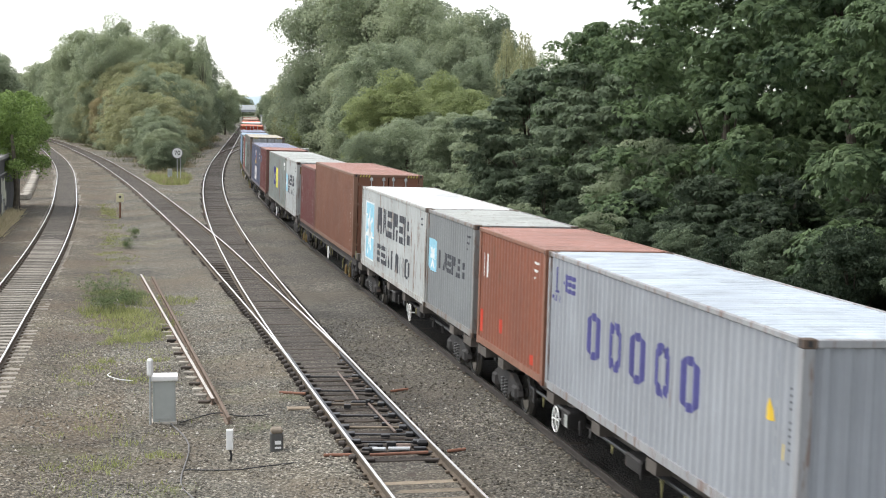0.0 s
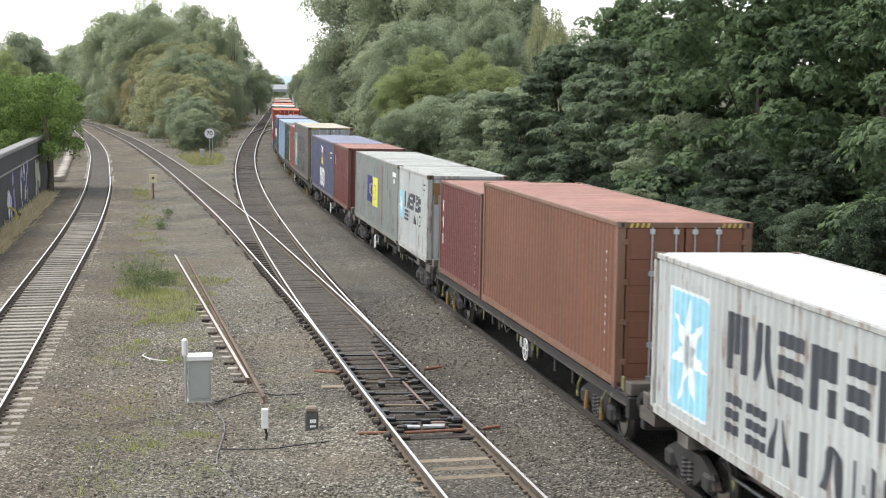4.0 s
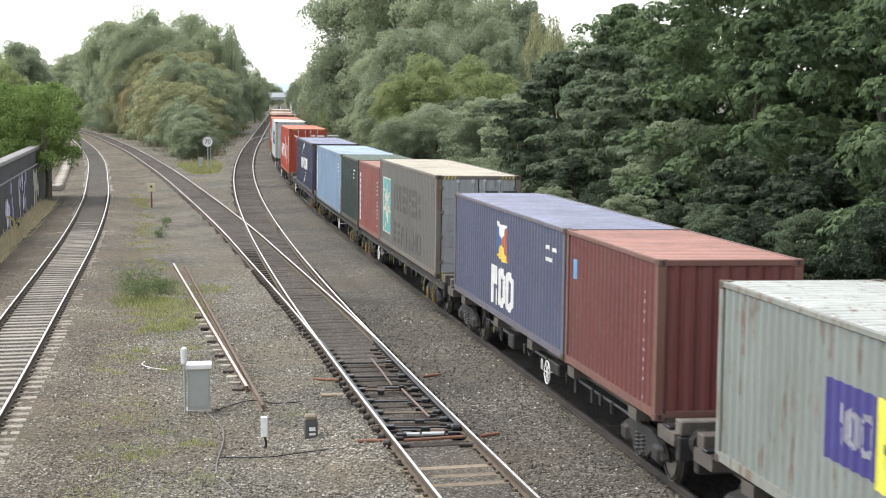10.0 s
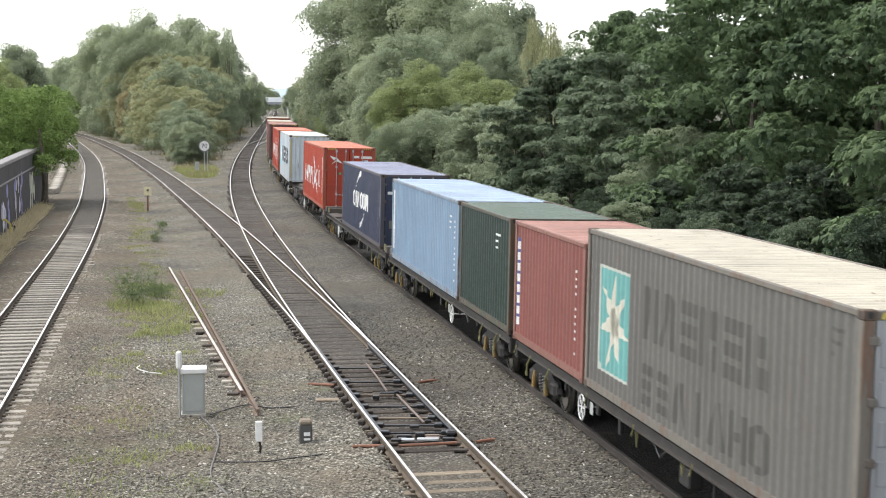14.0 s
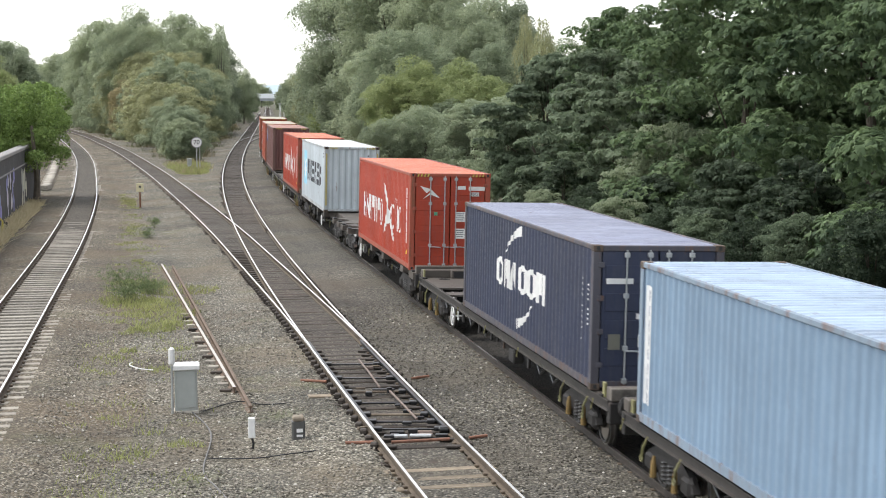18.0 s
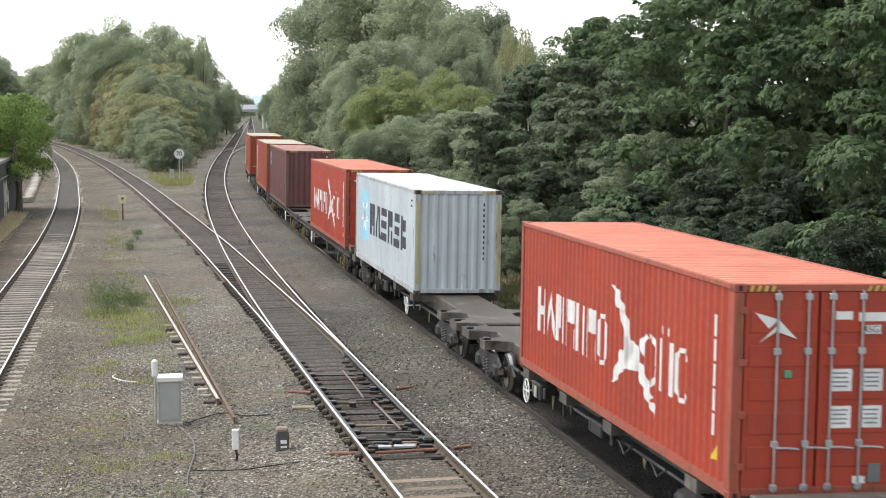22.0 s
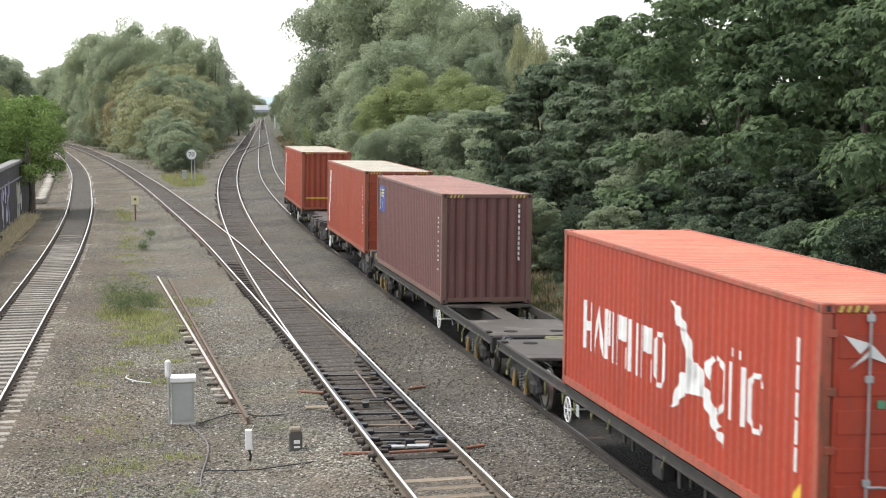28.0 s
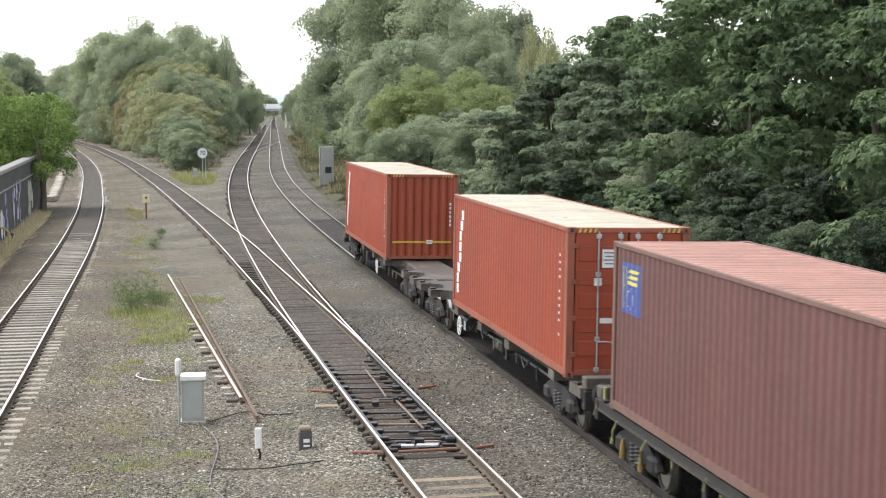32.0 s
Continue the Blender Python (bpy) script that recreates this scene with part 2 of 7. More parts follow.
CONCRETE = mat("weathered_concrete", (0.36, 0.33, 0.28), 0.9, var=0.35, scale=8, bump=0.3, obj=0.5)
TIMBER = mat("creosoted_timber", (0.05, 0.039, 0.03), 0.85, var=0.5, scale=7, bump=0.5, bump_scale=25, obj=0.6)
PALE_TIMBER = mat("weathered_pale_timber", (0.22, 0.18, 0.13), 0.9, var=0.4, scale=7, bump=0.4, bump_scale=25, obj=0.6)
GREASE = mat("black_greased_steel", (0.02, 0.02, 0.021), 0.4, 0.3, var=0.5, scale=12)
STEEL = mat("grimy_frame_steel", (0.022, 0.02, 0.019), 0.75, 0.0, var=0.45, scale=4, bump=0.2, stain=(0.08, 0.05, 0.035), stain_amt=0.15)
DECKMAT = mat("worn_brown_deck_steel", (0.085, 0.073, 0.062), 0.6, var=0.3, scale=2.5, bump=0.15, stain=(0.2, 0.18, 0.155), stain_amt=0.25)
WHEEL = mat("grimy_wheel_steel", (0.03, 0.027, 0.024), 0.6, 0.3, var=0.4, scale=6)
TREAD = mat("bright_wheel_tread", (0.6, 0.58, 0.55), 0.3, 1.0, var=0.1)
YELLOW = mat("faded_yellow_paint", (0.6, 0.5, 0.1), 0.6, var=0.25, scale=8, stain=(0.2, 0.13, 0.06), stain_amt=0.3)
WHITE = mat("white_paint", (0.78, 0.78, 0.76), 0.5, var=0.1, scale=8, stain=(0.4, 0.36, 0.3), stain_amt=0.15)
BLACK = mat("black_paint", (0.02, 0.02, 0.022), 0.5, var=0.2)
GREY_BOX = mat("grey_enamel_cabinet", (0.36, 0.38, 0.36), 0.5, var=0.12, scale=5, stain=(0.28, 0.27, 0.25), stain_amt=0.25)
GALV = mat("galvanised_steel", (0.5, 0.52, 0.53), 0.42, 0.7, var=0.15, scale=6)
ORANGE = mat("rusty_orange_pipe", (0.24, 0.115, 0.075), 0.75, var=0.35, scale=9)
BARK = mat("tree_bark", (0.1, 0.085, 0.065), 0.95, var=0.45, scale=5, bump=0.8, bump_scale=14)
# dark wall grey with the overhanging hedge's shadow mixed into the base colour
BRICK = mat("dark_wall_render", (0.07, 0.068, 0.067), 0.9, var=0.35, scale=3, bump=0.3, stain=(0.05, 0.05, 0.05), stain_amt=0.4)
STONE = mat("pale_coping_stone", (0.27, 0.262, 0.25), 0.85, var=0.2, scale=4, bump=0.2)
ASH_LEAF = leaf("ash_leaves", (0.066, 0.108, 0.06), (0.225, 0.31, 0.155), thin=0.45, speck=0.34, patch=0.7)
DARK_LEAF = leaf("dark_broad_leaves", (0.088, 0.122, 0.078), (0.24, 0.3, 0.19), speck=0.35, patch=0.8)
GREY_LEAF = leaf("grey_green_leaves", (0.185, 0.23, 0.15), (0.38, 0.435, 0.29), thin=0.55, speck=0.24, patch=0.6)
LIME_LEAF = leaf("yellow_green_leaves", (0.2, 0.25, 0.115), (0.38, 0.43, 0.2), thin=0.5, speck=0.25, patch=0.6)
OLIVE_LEAF = leaf("olive_brown_leaves", (0.23, 0.25, 0.14), (0.43, 0.435, 0.245), thin=0.55, speck=0.22, patch=0.3)
HEDGE_LEAF = leaf("conifer_hedge_leaves", (0.035, 0.068, 0.02), (0.24, 0.34, 0.1), thin=0.3, speck=0.4)
# distance haze is mixed into these far leaf colours, and into grey-green and olive
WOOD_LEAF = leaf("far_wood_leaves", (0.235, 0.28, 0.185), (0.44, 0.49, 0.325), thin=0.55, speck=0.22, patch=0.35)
HAZED_DARK = leaf("far_dark_leaves", (0.19, 0.23, 0.16), (0.36, 0.41, 0.275), thin=0.55, speck=0.22, patch=0.4)
RUSSET_LEAF = leaf("russet_leaves", (0.23, 0.21, 0.115), (0.4, 0.35, 0.2), thin=0.55, speck=0.22, patch=0.4)
DRY_GRASS = leaf("dry_grass", (0.22, 0.185, 0.11), (0.47, 0.4, 0.26), 0.7)
BANK_GRASS = leaf("rank_bank_grass", (0.055, 0.062, 0.03), (0.15, 0.152, 0.075), 0.7)
GREEN_GRASS = leaf("green_weeds", (0.2, 0.225, 0.085), (0.44, 0.46, 0.2), 0.7)
BUSH_LEAF = leaf("weed_bush_leaves", (0.1, 0.14, 0.065), (0.24, 0.31, 0.14), speck=0.35)
STRAW = leaf("bleached_straw", (0.5, 0.43, 0.26), (0.8, 0.72, 0.5), 0.7, thin=0.6)
# leaf colour darkened to carry the shade below the ash crowns
SHADED_LEAF = leaf("deep_shade_leaves", (0.026, 0.044, 0.026), (0.1, 0.135, 0.082), thin=0.4)

# ---- building blocks ----


class Shape:
    """Collects faces for one mesh; each face carries the index of its material."""

    def __init__(self):
        self.v, self.f, self.m, self.cuts = [], [], [], []

    def face(self, pts, mi=0):
        k = len(self.v)
        self.v += [tuple(p) for p in pts]
        self.f.append(tuple(range(k, k + len(pts))))
        self.m.append(mi)

    def add(self, verts, faces, mi=0):
        k = len(self.v)
        self.v += [tuple(p) for p in verts]
        self.f += [tuple(i + k for i in f) for f in faces]
        self.m += [mi] * len(faces)

    def box(self, c, s, mi=0, rot=None, bevel=0.0):
        """A box at its centre c with sizes s; bevel cuts its long edges."""
        x, y, z = (d / 2 for d in s)
        if bevel:
            b = min(bevel, x * 0.9, y * 0.9, z * 0.9)
            vs = []
            for sx in (-1, 1):
                for sy in (-1, 1):
                    for sz in (-1, 1):
                        vs += [(sx * (x - b), sy * (y - b), sz * z), (sx * (x - b), sy * y, sz * (z - b)), (sx * x, sy * (y - b), sz * (z - b))]
            i = lambda a, bb, cc, k: ((a * 2 + bb) * 2 + cc) * 3 + k
            fs = []
            for q in (0, 1):
                fs.append([i(0, 0, q, 0), i(1, 0, q, 0), i(1, 1, q, 0), i(0, 1, q, 0)])
                fs.append([i(0, q, 0, 1), i(1, q, 0, 1), i(1, q, 1, 1), i(0, q, 1, 1)])
                fs.append([i(q, 0, 0, 2), i(q, 1, 0, 2), i(q, 1, 1, 2), i(q, 0, 1, 2)])
            for p in (0, 1):
                for q in (0, 1):
                    fs.append([i(0, p, q, 0), i(1, p, q, 0), i(1, p, q, 1), i(0, p, q, 1)])
                    fs.append([i(p, 0, q, 0), i(p, 1, q, 0), i(p, 1, q, 2), i(p, 0, q, 2)])
                    fs.append([i(p, q, 0, 1), i(p, q, 1, 1), i(p, q, 1, 2), i(p, q, 0, 2)])
                    for r in (0, 1):
                        fs.append([i(p, q, r, 0), i(p, q, r, 1), i(p, q, r, 2)])
        else:
            vs = [(sx * x, sy * y, sz * z) for sx in (-1, 1) for sy in (-1, 1) for sz in (-1, 1)]
            fs = [(0, 1, 3, 2), (4, 6, 7, 5), (0, 4, 5, 1), (2, 3, 7, 6), (0, 2, 6, 4), (1, 5, 7, 3)]
        if rot is not None:
            vs = [rot @ Vector(p) for p in vs]
        self.add([(p[0] + c[0], p[1] + c[1], p[2] + c[2]) for p in vs], fs, mi)
        return self

    def tube(self, path, r, n=8, mi=0, caps=True):
        """A round bar along the points of path; r is one radius or one per point."""
        path = [Vector(p) for p in path]
        rs = r if isinstance(r, (list, tuple)) else [r] * len(path)
        k = len(self.v)
        up = Vector((0, 0, 1))
        for i, p in enumerate(path):
            d = (path[min(i + 1, len(path) - 1)] - path[max(i - 1, 0)]).normalized()
            a = d.cross(up if abs(d.z) < 0.95 else Vector((1, 0, 0))).normalized()
            b = d.cross(a)
            for j in range(n):
                t = 2 * math.pi * j / n
                self.v.append(tuple(p + (a * math.cos(t) + b * math.sin(t)) * rs[i]))
        for i in range(len(path) - 1):
            for j in range(n):
                self.f.append((k + i * n + j, k + i * n + (j + 1) % n, k + (i + 1) * n + (j + 1) % n, k + (i + 1) * n + j))
                self.m.append(mi)
        if caps:
            self.f.append(tuple(k + j for j in range(n)))
            self.f.append(tuple(k + (len(path) - 1) * n + j for j in range(n)))
            self.m += [mi, mi]
        return self

    def ring(self, c, axis, R, r, n=20, k=6, mi=0):
        c, axis = Vector(c), Vector(axis).normalized()
        a = axis.orthogonal().normalized()
        b = axis.cross(a)
        base = len(self.v)
        for i in range(n):
            t = 2 * math.pi * i / n
            d = a * math.cos(t) + b * math.sin(t)
            for j in range(k):
                u = 2 * math.pi * j / k
                self.v.append(tuple(c + d * (R + r * math.cos(u)) + axis * r * math.sin(u)))
        for i in range(n):
            for j in range(k):
                self.f.append((base + i * k + j, base + ((i + 1) % n) * k + j, base + ((i + 1) % n) * k + (j + 1) % k, base + i * k + (j + 1) % k))
                self.m.append(mi)
        return self

    def prism(self, pts, y0, y1, mi=0):
        """A profile in x and z, pushed from y0 to y1."""
        n = len(pts)
        vs = [(x, y0, z) for x, z in pts] + [(x, y1, z) for x, z in pts]
        fs = [(i, (i + 1) % n, n + (i + 1) % n, n + i) for i in range(n)] + [tuple(range(n)), tuple(range(2 * n - 1, n - 1, -1))]
        self.add(vs, fs, mi)
        return self

    def mesh(self, name, mats):
        me = bpy.data.meshes.new(name)
        me.from_pydata(self.v, [], self.f)
        for m in mats:
            me.materials.append(m)
        if len(mats) > 1:
            me.polygons.foreach_set("material_index", self.m)
        bm = bmesh.new()
        bm.from_mesh(me)
        bmesh.ops.recalc_face_normals(bm, faces=bm.faces)
        bm.to_mesh(me)
        bm.free()
        return me


def part(name, shape, material, parent=None, label=""):
    """ONE mesh object under a thing or a part; shape is a Shape or a finished mesh."""
    mats = material if isinstance(material, (list, tuple)) else [material]
    me = shape if isinstance(shape, bpy.types.Mesh) else shape.mesh(name, mats)
    ob = new(name, me)
    if parent:
        ob.parent = parent
    return tagged(ob, label)


def thing(name, label, category, m=None, group="", kind=""):
    ob = new(name)
    ob.empty_display_size = 0.2
    if m is not None:
        ob.matrix_world = m
    return tagged(ob, label, category, group, kind)


def words(text, size, material, parent, m, name="lettering"):
    cu = bpy.data.curves.new(name, "FONT")
    cu.body = text
    cu.size = size
    cu.align_x, cu.align_y = "CENTER", "CENTER"
    cu.extrude = 0.004
    tmp = bpy.data.objects.new(name, cu)
    scene.collection.objects.link(tmp)
    bpy.context.view_layer.update()
    me = bpy.data.meshes.new_from_object(tmp)
    bpy.data.objects.remove(tmp)
    me.materials.clear()
    me.materials.append(material)
    ob = new(name, me)
    ob.parent = parent
    ob.matrix_basis = m
    return ob


def smooth(xs, ys):
    """A smooth line through a few places: y as a function of x."""
    xs, ys = np.array(xs, float), np.array(ys, float)
    d = np.gradient(ys, xs)

    def at(x):
        x = float(x)
        if x <= xs[0]:
            return ys[0] + (x - xs[0]) * d[0]
        if x >= xs[-1]:
            return ys[-1] + (x - xs[-1]) * d[-1]
        i = int(np.searchsorted(xs, x) - 1)
        h = xs[i + 1] - xs[i]
        t = (x - xs[i]) / h
        return ((2 * t ** 3 - 3 * t ** 2 + 1) * ys[i] + (t ** 3 - 2 * t ** 2 + t) * h * d[i]
                + (-2 * t ** 3 + 3 * t ** 2) * ys[i + 1] + (t ** 3 - t ** 2) * h * d[i + 1])
    return at


# ---- the plan: four tracks, as x over y, metres from the camera ----
YS = np.arange(-60, 700.1, 0.5)


def eased(a, b, y0, y1, x0):
    """A track whose slope eases from a to b between y0 and y1, and which passes x0 beside the camera."""
    u = np.clip((YS - y0) / (y1 - y0), 0, 1)
    s = a + (b - a) * u * u * (3 - 2 * u)
    x = np.concatenate([[0], np.cumsum((s[1:] + s[:-1]) * 0.25)])
    return x - np.interp(0, YS, x) + x0


XD = eased(-0.1784, -0.1043, 41.0, 197.0, 9.124)
XC = eased(-0.2892, -0.0986, -155.0, 221.6, 5.993)
turnout = smooth([34, 42, 50, 58, 67, 75, 89, 110, 136, 159, 178, 227, 254, 310, 400, 500],
                 [0, 0.0, 0.12, 0.35, 0.68, 1.02, 1.85, 3.5, 6.05, 8.85, 11.4, 19.2, 23.8, 35, 55, 80])
XB = np.array([xc - (turnout(y) if y > 42 else 0) for xc, y in zip(XC, YS)])
left_line = smooth([20, 35, 51, 76, 105, 128, 159, 194, 234, 270, 330, 420],
                   [-7.9, -10.2, -12.8, -16.95, -22.3, -27.0, -33.6, -41.8, -51.9, -61.2, -78, -104])
XA = np.array([left_line(y) for y in YS])


def track_x(X, y):
    return float(np.interp(y, YS, X))


SD = np.concatenate([[0], np.cumsum(np.hypot(np.diff(XD), 0.5))])
SD -= np.interp(0, YS, SD)


def on_d(s):
    """The place on the train's track, s metres along it from beside the camera."""
    return Vector((float(np.interp(s, SD, XD)), float(np.interp(s, SD, YS)), 0))


def riding(s, half):
    """The pose of a vehicle whose middle is at s, carried at half metres before and behind it."""
    a, b = on_d(s - half), on_d(s + half)
    d = b - a
    head = math.atan2(-d.x, d.y)
    lift = 0.75 * math.sin(CANT)
    return (Matrix.Translation((a + b) / 2 + Vector((0, 0, lift))) @ Matrix.Rotation(head, 4, "Z") @ Matrix.Rotation(CANT, 4, "Y"))


def travelled(t):
    return 7.518 * t - 0.0051317 * t * t - 9.4225e-5 * t ** 3


MOVERS = []      # (object, middle along the train at the start, half wheelbase)

# ---- ground and ballast ----


def sheet(name, xs_of, ys, cols, z_of, material, label, category="ground"):
    """A strip of ground: at each y from xs_of(y)[0] to xs_of(y)[1], in cols steps."""
    sh = Shape()
    n = cols + 1
    for y in ys:
        a, b = xs_of(y)
        for j in range(n):
            x = a + (b - a) * j / cols
            sh.v.append((x, y, z_of(x, y, j / cols)))
    for i in range(len(ys) - 1):
        for j in range(cols):
            sh.f.append((i * n + j, i * n + j + 1, (i + 1) * n + j + 1, (i + 1) * n + j))
            sh.m.append(0)
    ob = part(name, sh, material)
    for p in ob.data.polygons:
        p.use_smooth = True
    return tagged(ob, label, category, kind="structure")


def land_z(x, y, u=0.0):
    """The lie of the land: level beside the tracks, a low bank on the train's side, gentle swells beyond."""
    r = x - track_x(XD, min(max(y, -60), 700))
    z = -0.42 + 0.10 * noise.noise((x * 0.15, y * 0.15, 3))
    if r > 2.5:
        z += min(1.0, (r - 2.5) * 0.16)
    return z


side_steps = [-3200, -1500, -700, -350, -180, -110, -80, -60, -45, -36, -30, -25, -20, -15, -10, -5, 0, 3, 5, 7, 9, 11, 13, 16, 20, 26, 36, 60, 110, 220, 480, 1100, 3200]
gsh = Shape()
gys = [-900, -400, -150, -60] + list(np.arange(-40, 300, 6)) + [330, 380, 450, 550, 700, 1000, 1600, 2600, 4200]
for y in gys:
    for xx in side_steps:
        gsh.v.append((xx + (0 if abs(xx) > 300 else track_x(XD, min(max(y, -60), 700)) * 0.9), y, land_z(xx + track_x(XD, min(max(y, -60), 700)) * 0.9, y)))
for i in range(len(gys) - 1):
    for j in range(len(side_steps) - 1):
        q = len(side_steps)
        gsh.f.append((i * q + j, i * q + j + 1, (i + 1) * q + j + 1, (i + 1) * q + j))
        gsh.m.append(0)
ground = tagged(part("ground", gsh, FIELD), "rough green and dry grassland round the railway", "ground", kind="structure")

ballast_y = list(np.arange(-40, 30, 4)) + list(np.arange(30, 130, 0.6)) + list(np.arange(130, 330, 3)) + list(np.arange(330, 700, 15))


def ballast_z(x, y, u):
    """Heaped to the sleepers' ends beside the tracks, level with the sleepers between the rails, lower in the open."""
    z = -0.24 + 0.03 * noise.noise((x * 0.9, y * 0.9, 0)) + 0.06 * noise.noise((x * 0.2, y * 0.2, 5))
    best = min(abs(x - track_x(X, y)) for X in (XB, XC, XD))
    if best < 0.9:
        z = -0.23
    elif best < 2.4:
        z = max(z, -0.15 + 0.012 * noise.noise((x * 2.0, y * 2.0, 8)) - max(0, best - 1.55) * 0.12)
    a = x - track_x(XA, y)
    if abs(a) < 0.9:
        z = -0.23
    elif abs(a) < 1.5:
        z = -0.178 + 0.03 * noise.noise((x * 1.6, y * 1.6, 4)) + 0.02 * min(1, max(0, (y - 48) / 14))
    elif abs(a) < 2.2:
        z = max(z, -0.185)
    d = abs(x - track_x(XD, y))
    if 0.6 < d < 2.2:
        z = max(z, -0.1 - max(0, d - 1.6) * 0.12 + 0.015 * noise.noise((x * 2.0, y * 2.0, 8)))
    if u in (0.0, 1.0):
        z -= 0.4
    return z


near_ballast = sheet("ballast_yard", lambda y: (track_x(XA, y) - 4.4, track_x(XD, y) + 2.5), ballast_y, 96, ballast_z,
                     [BALLAST, BALLAST_MID, BALLAST_SHADOW, BALLAST_BROWN], "grey-brown stone ballast spread between and beside the tracks", "ballast")
for poly in near_ballast.data.polygons:
    c = poly.center
    if c.x < track_x(XA, c.y) + 3.4 + 2.0 * noise.noise((c.x * 0.5, c.y * 0.25, 6)):
        poly.material_index = 3
    if c.x > track_x(XC, c.y) + 0.4:
        poly.material_index = 1
    # the strip under and beside the train gets its shadow as a dark colour
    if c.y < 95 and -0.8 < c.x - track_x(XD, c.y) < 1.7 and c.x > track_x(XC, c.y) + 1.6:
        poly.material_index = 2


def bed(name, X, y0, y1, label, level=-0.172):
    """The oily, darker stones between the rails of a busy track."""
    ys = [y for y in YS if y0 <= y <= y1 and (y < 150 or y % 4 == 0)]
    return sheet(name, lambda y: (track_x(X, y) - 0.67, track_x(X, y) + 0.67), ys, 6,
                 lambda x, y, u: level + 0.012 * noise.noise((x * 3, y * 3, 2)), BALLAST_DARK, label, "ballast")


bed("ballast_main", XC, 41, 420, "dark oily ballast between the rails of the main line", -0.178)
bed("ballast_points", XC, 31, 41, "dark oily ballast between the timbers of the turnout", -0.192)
bed("ballast_train", XD, -30, 95, "ballast between the rails, coloured dark for the shadow under the train", -0.14).data.materials[0] = BALLAST_SHADOW
bed("ballast_train_far", XD, 95, 420, "grey dusty ballast between the rails of the goods line", -0.14).data.materials[0] = BALLAST_MID
bed("ballast_left", XA, -10, 330, "dusty ballast between the rails of the branch line", -0.205).data.materials[0] = BALLAST_MID
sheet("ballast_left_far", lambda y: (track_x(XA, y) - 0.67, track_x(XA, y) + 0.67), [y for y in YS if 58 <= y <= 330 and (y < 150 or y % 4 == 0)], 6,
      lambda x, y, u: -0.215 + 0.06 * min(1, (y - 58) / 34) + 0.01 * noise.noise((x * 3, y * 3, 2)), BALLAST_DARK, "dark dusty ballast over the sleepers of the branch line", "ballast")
bed("ballast_near", XB, -10, 31, "dusty ballast between the rails before the turnout").data.materials[0] = BALLAST_MID
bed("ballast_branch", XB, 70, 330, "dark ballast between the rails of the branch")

# ---- tracks ----
RAIL = [(-0.026, 0.0), (0.026, 0.0), (0.036, -0.008), (0.037, -0.04), (0.012, -0.05), (0.012, -0.13), (0.07, -0.15), (0.07, -0.16), (-0.07, -0.16),
        (-0.07, -0.15), (-0.012, -0.13), (-0.012, -0.05), (-0.037, -0.04), (-0.036, -0.008)]


def rail_mesh(X, side, y0, y1, drop=0.0, cant=0.0, top=True):
    sh = Shape()
    ys = [y for y in YS if y0 <= y <= y1 and (y < 150 or (y * 2) % 4 == 0)]
    n = len(RAIL)
    for y in ys:
        x = track_x(X, y)
        sl = (track_x(X, y + 0.5) - track_x(X, y - 0.5))
        nx, ny = 1 / math.hypot(1, sl), -sl / math.hypot(1, sl)
        for px, pz in RAIL:
            o = side * 0.7525 + px
            sh.v.append((x + nx * o, y + ny * o, pz - drop + cant * (0.75 - o)))
    for i in range(len(ys) - 1):
        for j in range(n):
            sh.f.append((i * n + j, i * n + (j + 1) % n, (i + 1) * n + (j + 1) % n, (i + 1) * n + j))
            sh.m.append(0 if j == 0 and top else 1)
    for e in (0, len(ys) - 1):
        sh.f.append(tuple(e * n + j for j in range(n)))
        sh.m.append(1)
    return sh


def sleeper_mesh(length, width=0.25, depth=0.13, mats=(CONCRETE,), chairs=True):
    sh = Shape()
    sh.box((0, 0, -depth / 2), (length, width, depth), 0, bevel=0.015)
    if chairs:
        for s in (-1, 1):
            for d in (-0.1, 0.1):
                sh.box((s * 0.7525 + d, 0, 0.025), (0.07, 0.12, 0.05), 1, bevel=0.01)
    return sh.mesh("sleeper", list(mats) + [RAIL_SIDE])


CONC_SL = sleeper_mesh(2.5, 0.27, mats=(mat("dusty_sleeper_concrete", (0.29, 0.265, 0.225), 0.9, var=0.4, scale=8, bump=0.3, obj=0.5),))
WOOD_SL = sleeper_mesh(2.6, 0.25, mats=(TIMBER,))
PALE_SL = sleeper_mesh(2.6, 0.25, mats=(PALE_TIMBER,))
LONG_SL = [sleeper_mesh(2.8 + 0.45 * k, 0.28, mats=(TIMBER,), chairs=False) for k in range(8)]


def lay(track, X, y0, y1, mesh_of, cant=0.0, singles=110.0):
    """Sleepers along a track: each one an object where they can be told apart, one joined mesh beyond."""
    rest, y = Shape(), y0
    rnd = random.Random(int(y0 * 7 + 3))
    while y < y1:
        x = track_x(X, y)
        sl = track_x(X, y + 0.5) - track_x(X, y - 0.5)
        me, dx = mesh_of(y)
        if me is not None:
            m = pose(x + dx, y, -0.165 + rnd.uniform(-0.012, 0.004) + cant * 0.75, 0, math.degrees(cant), math.degrees(math.atan2(-sl, 1)) + rnd.uniform(-0.6, 0.6))
            if 18 < y < singles:
                ob = new("sleeper", me)
                ob.parent = track
                ob.matrix_basis = m
            else:
                rest.add([m @ v.co for v in me.vertices], [tuple(p.vertices) for p in me.polygons][:26], 0)
        y += 0.65
    part("sleepers_beyond", rest, [TIMBER if X is not XA else CONCRETE], track)


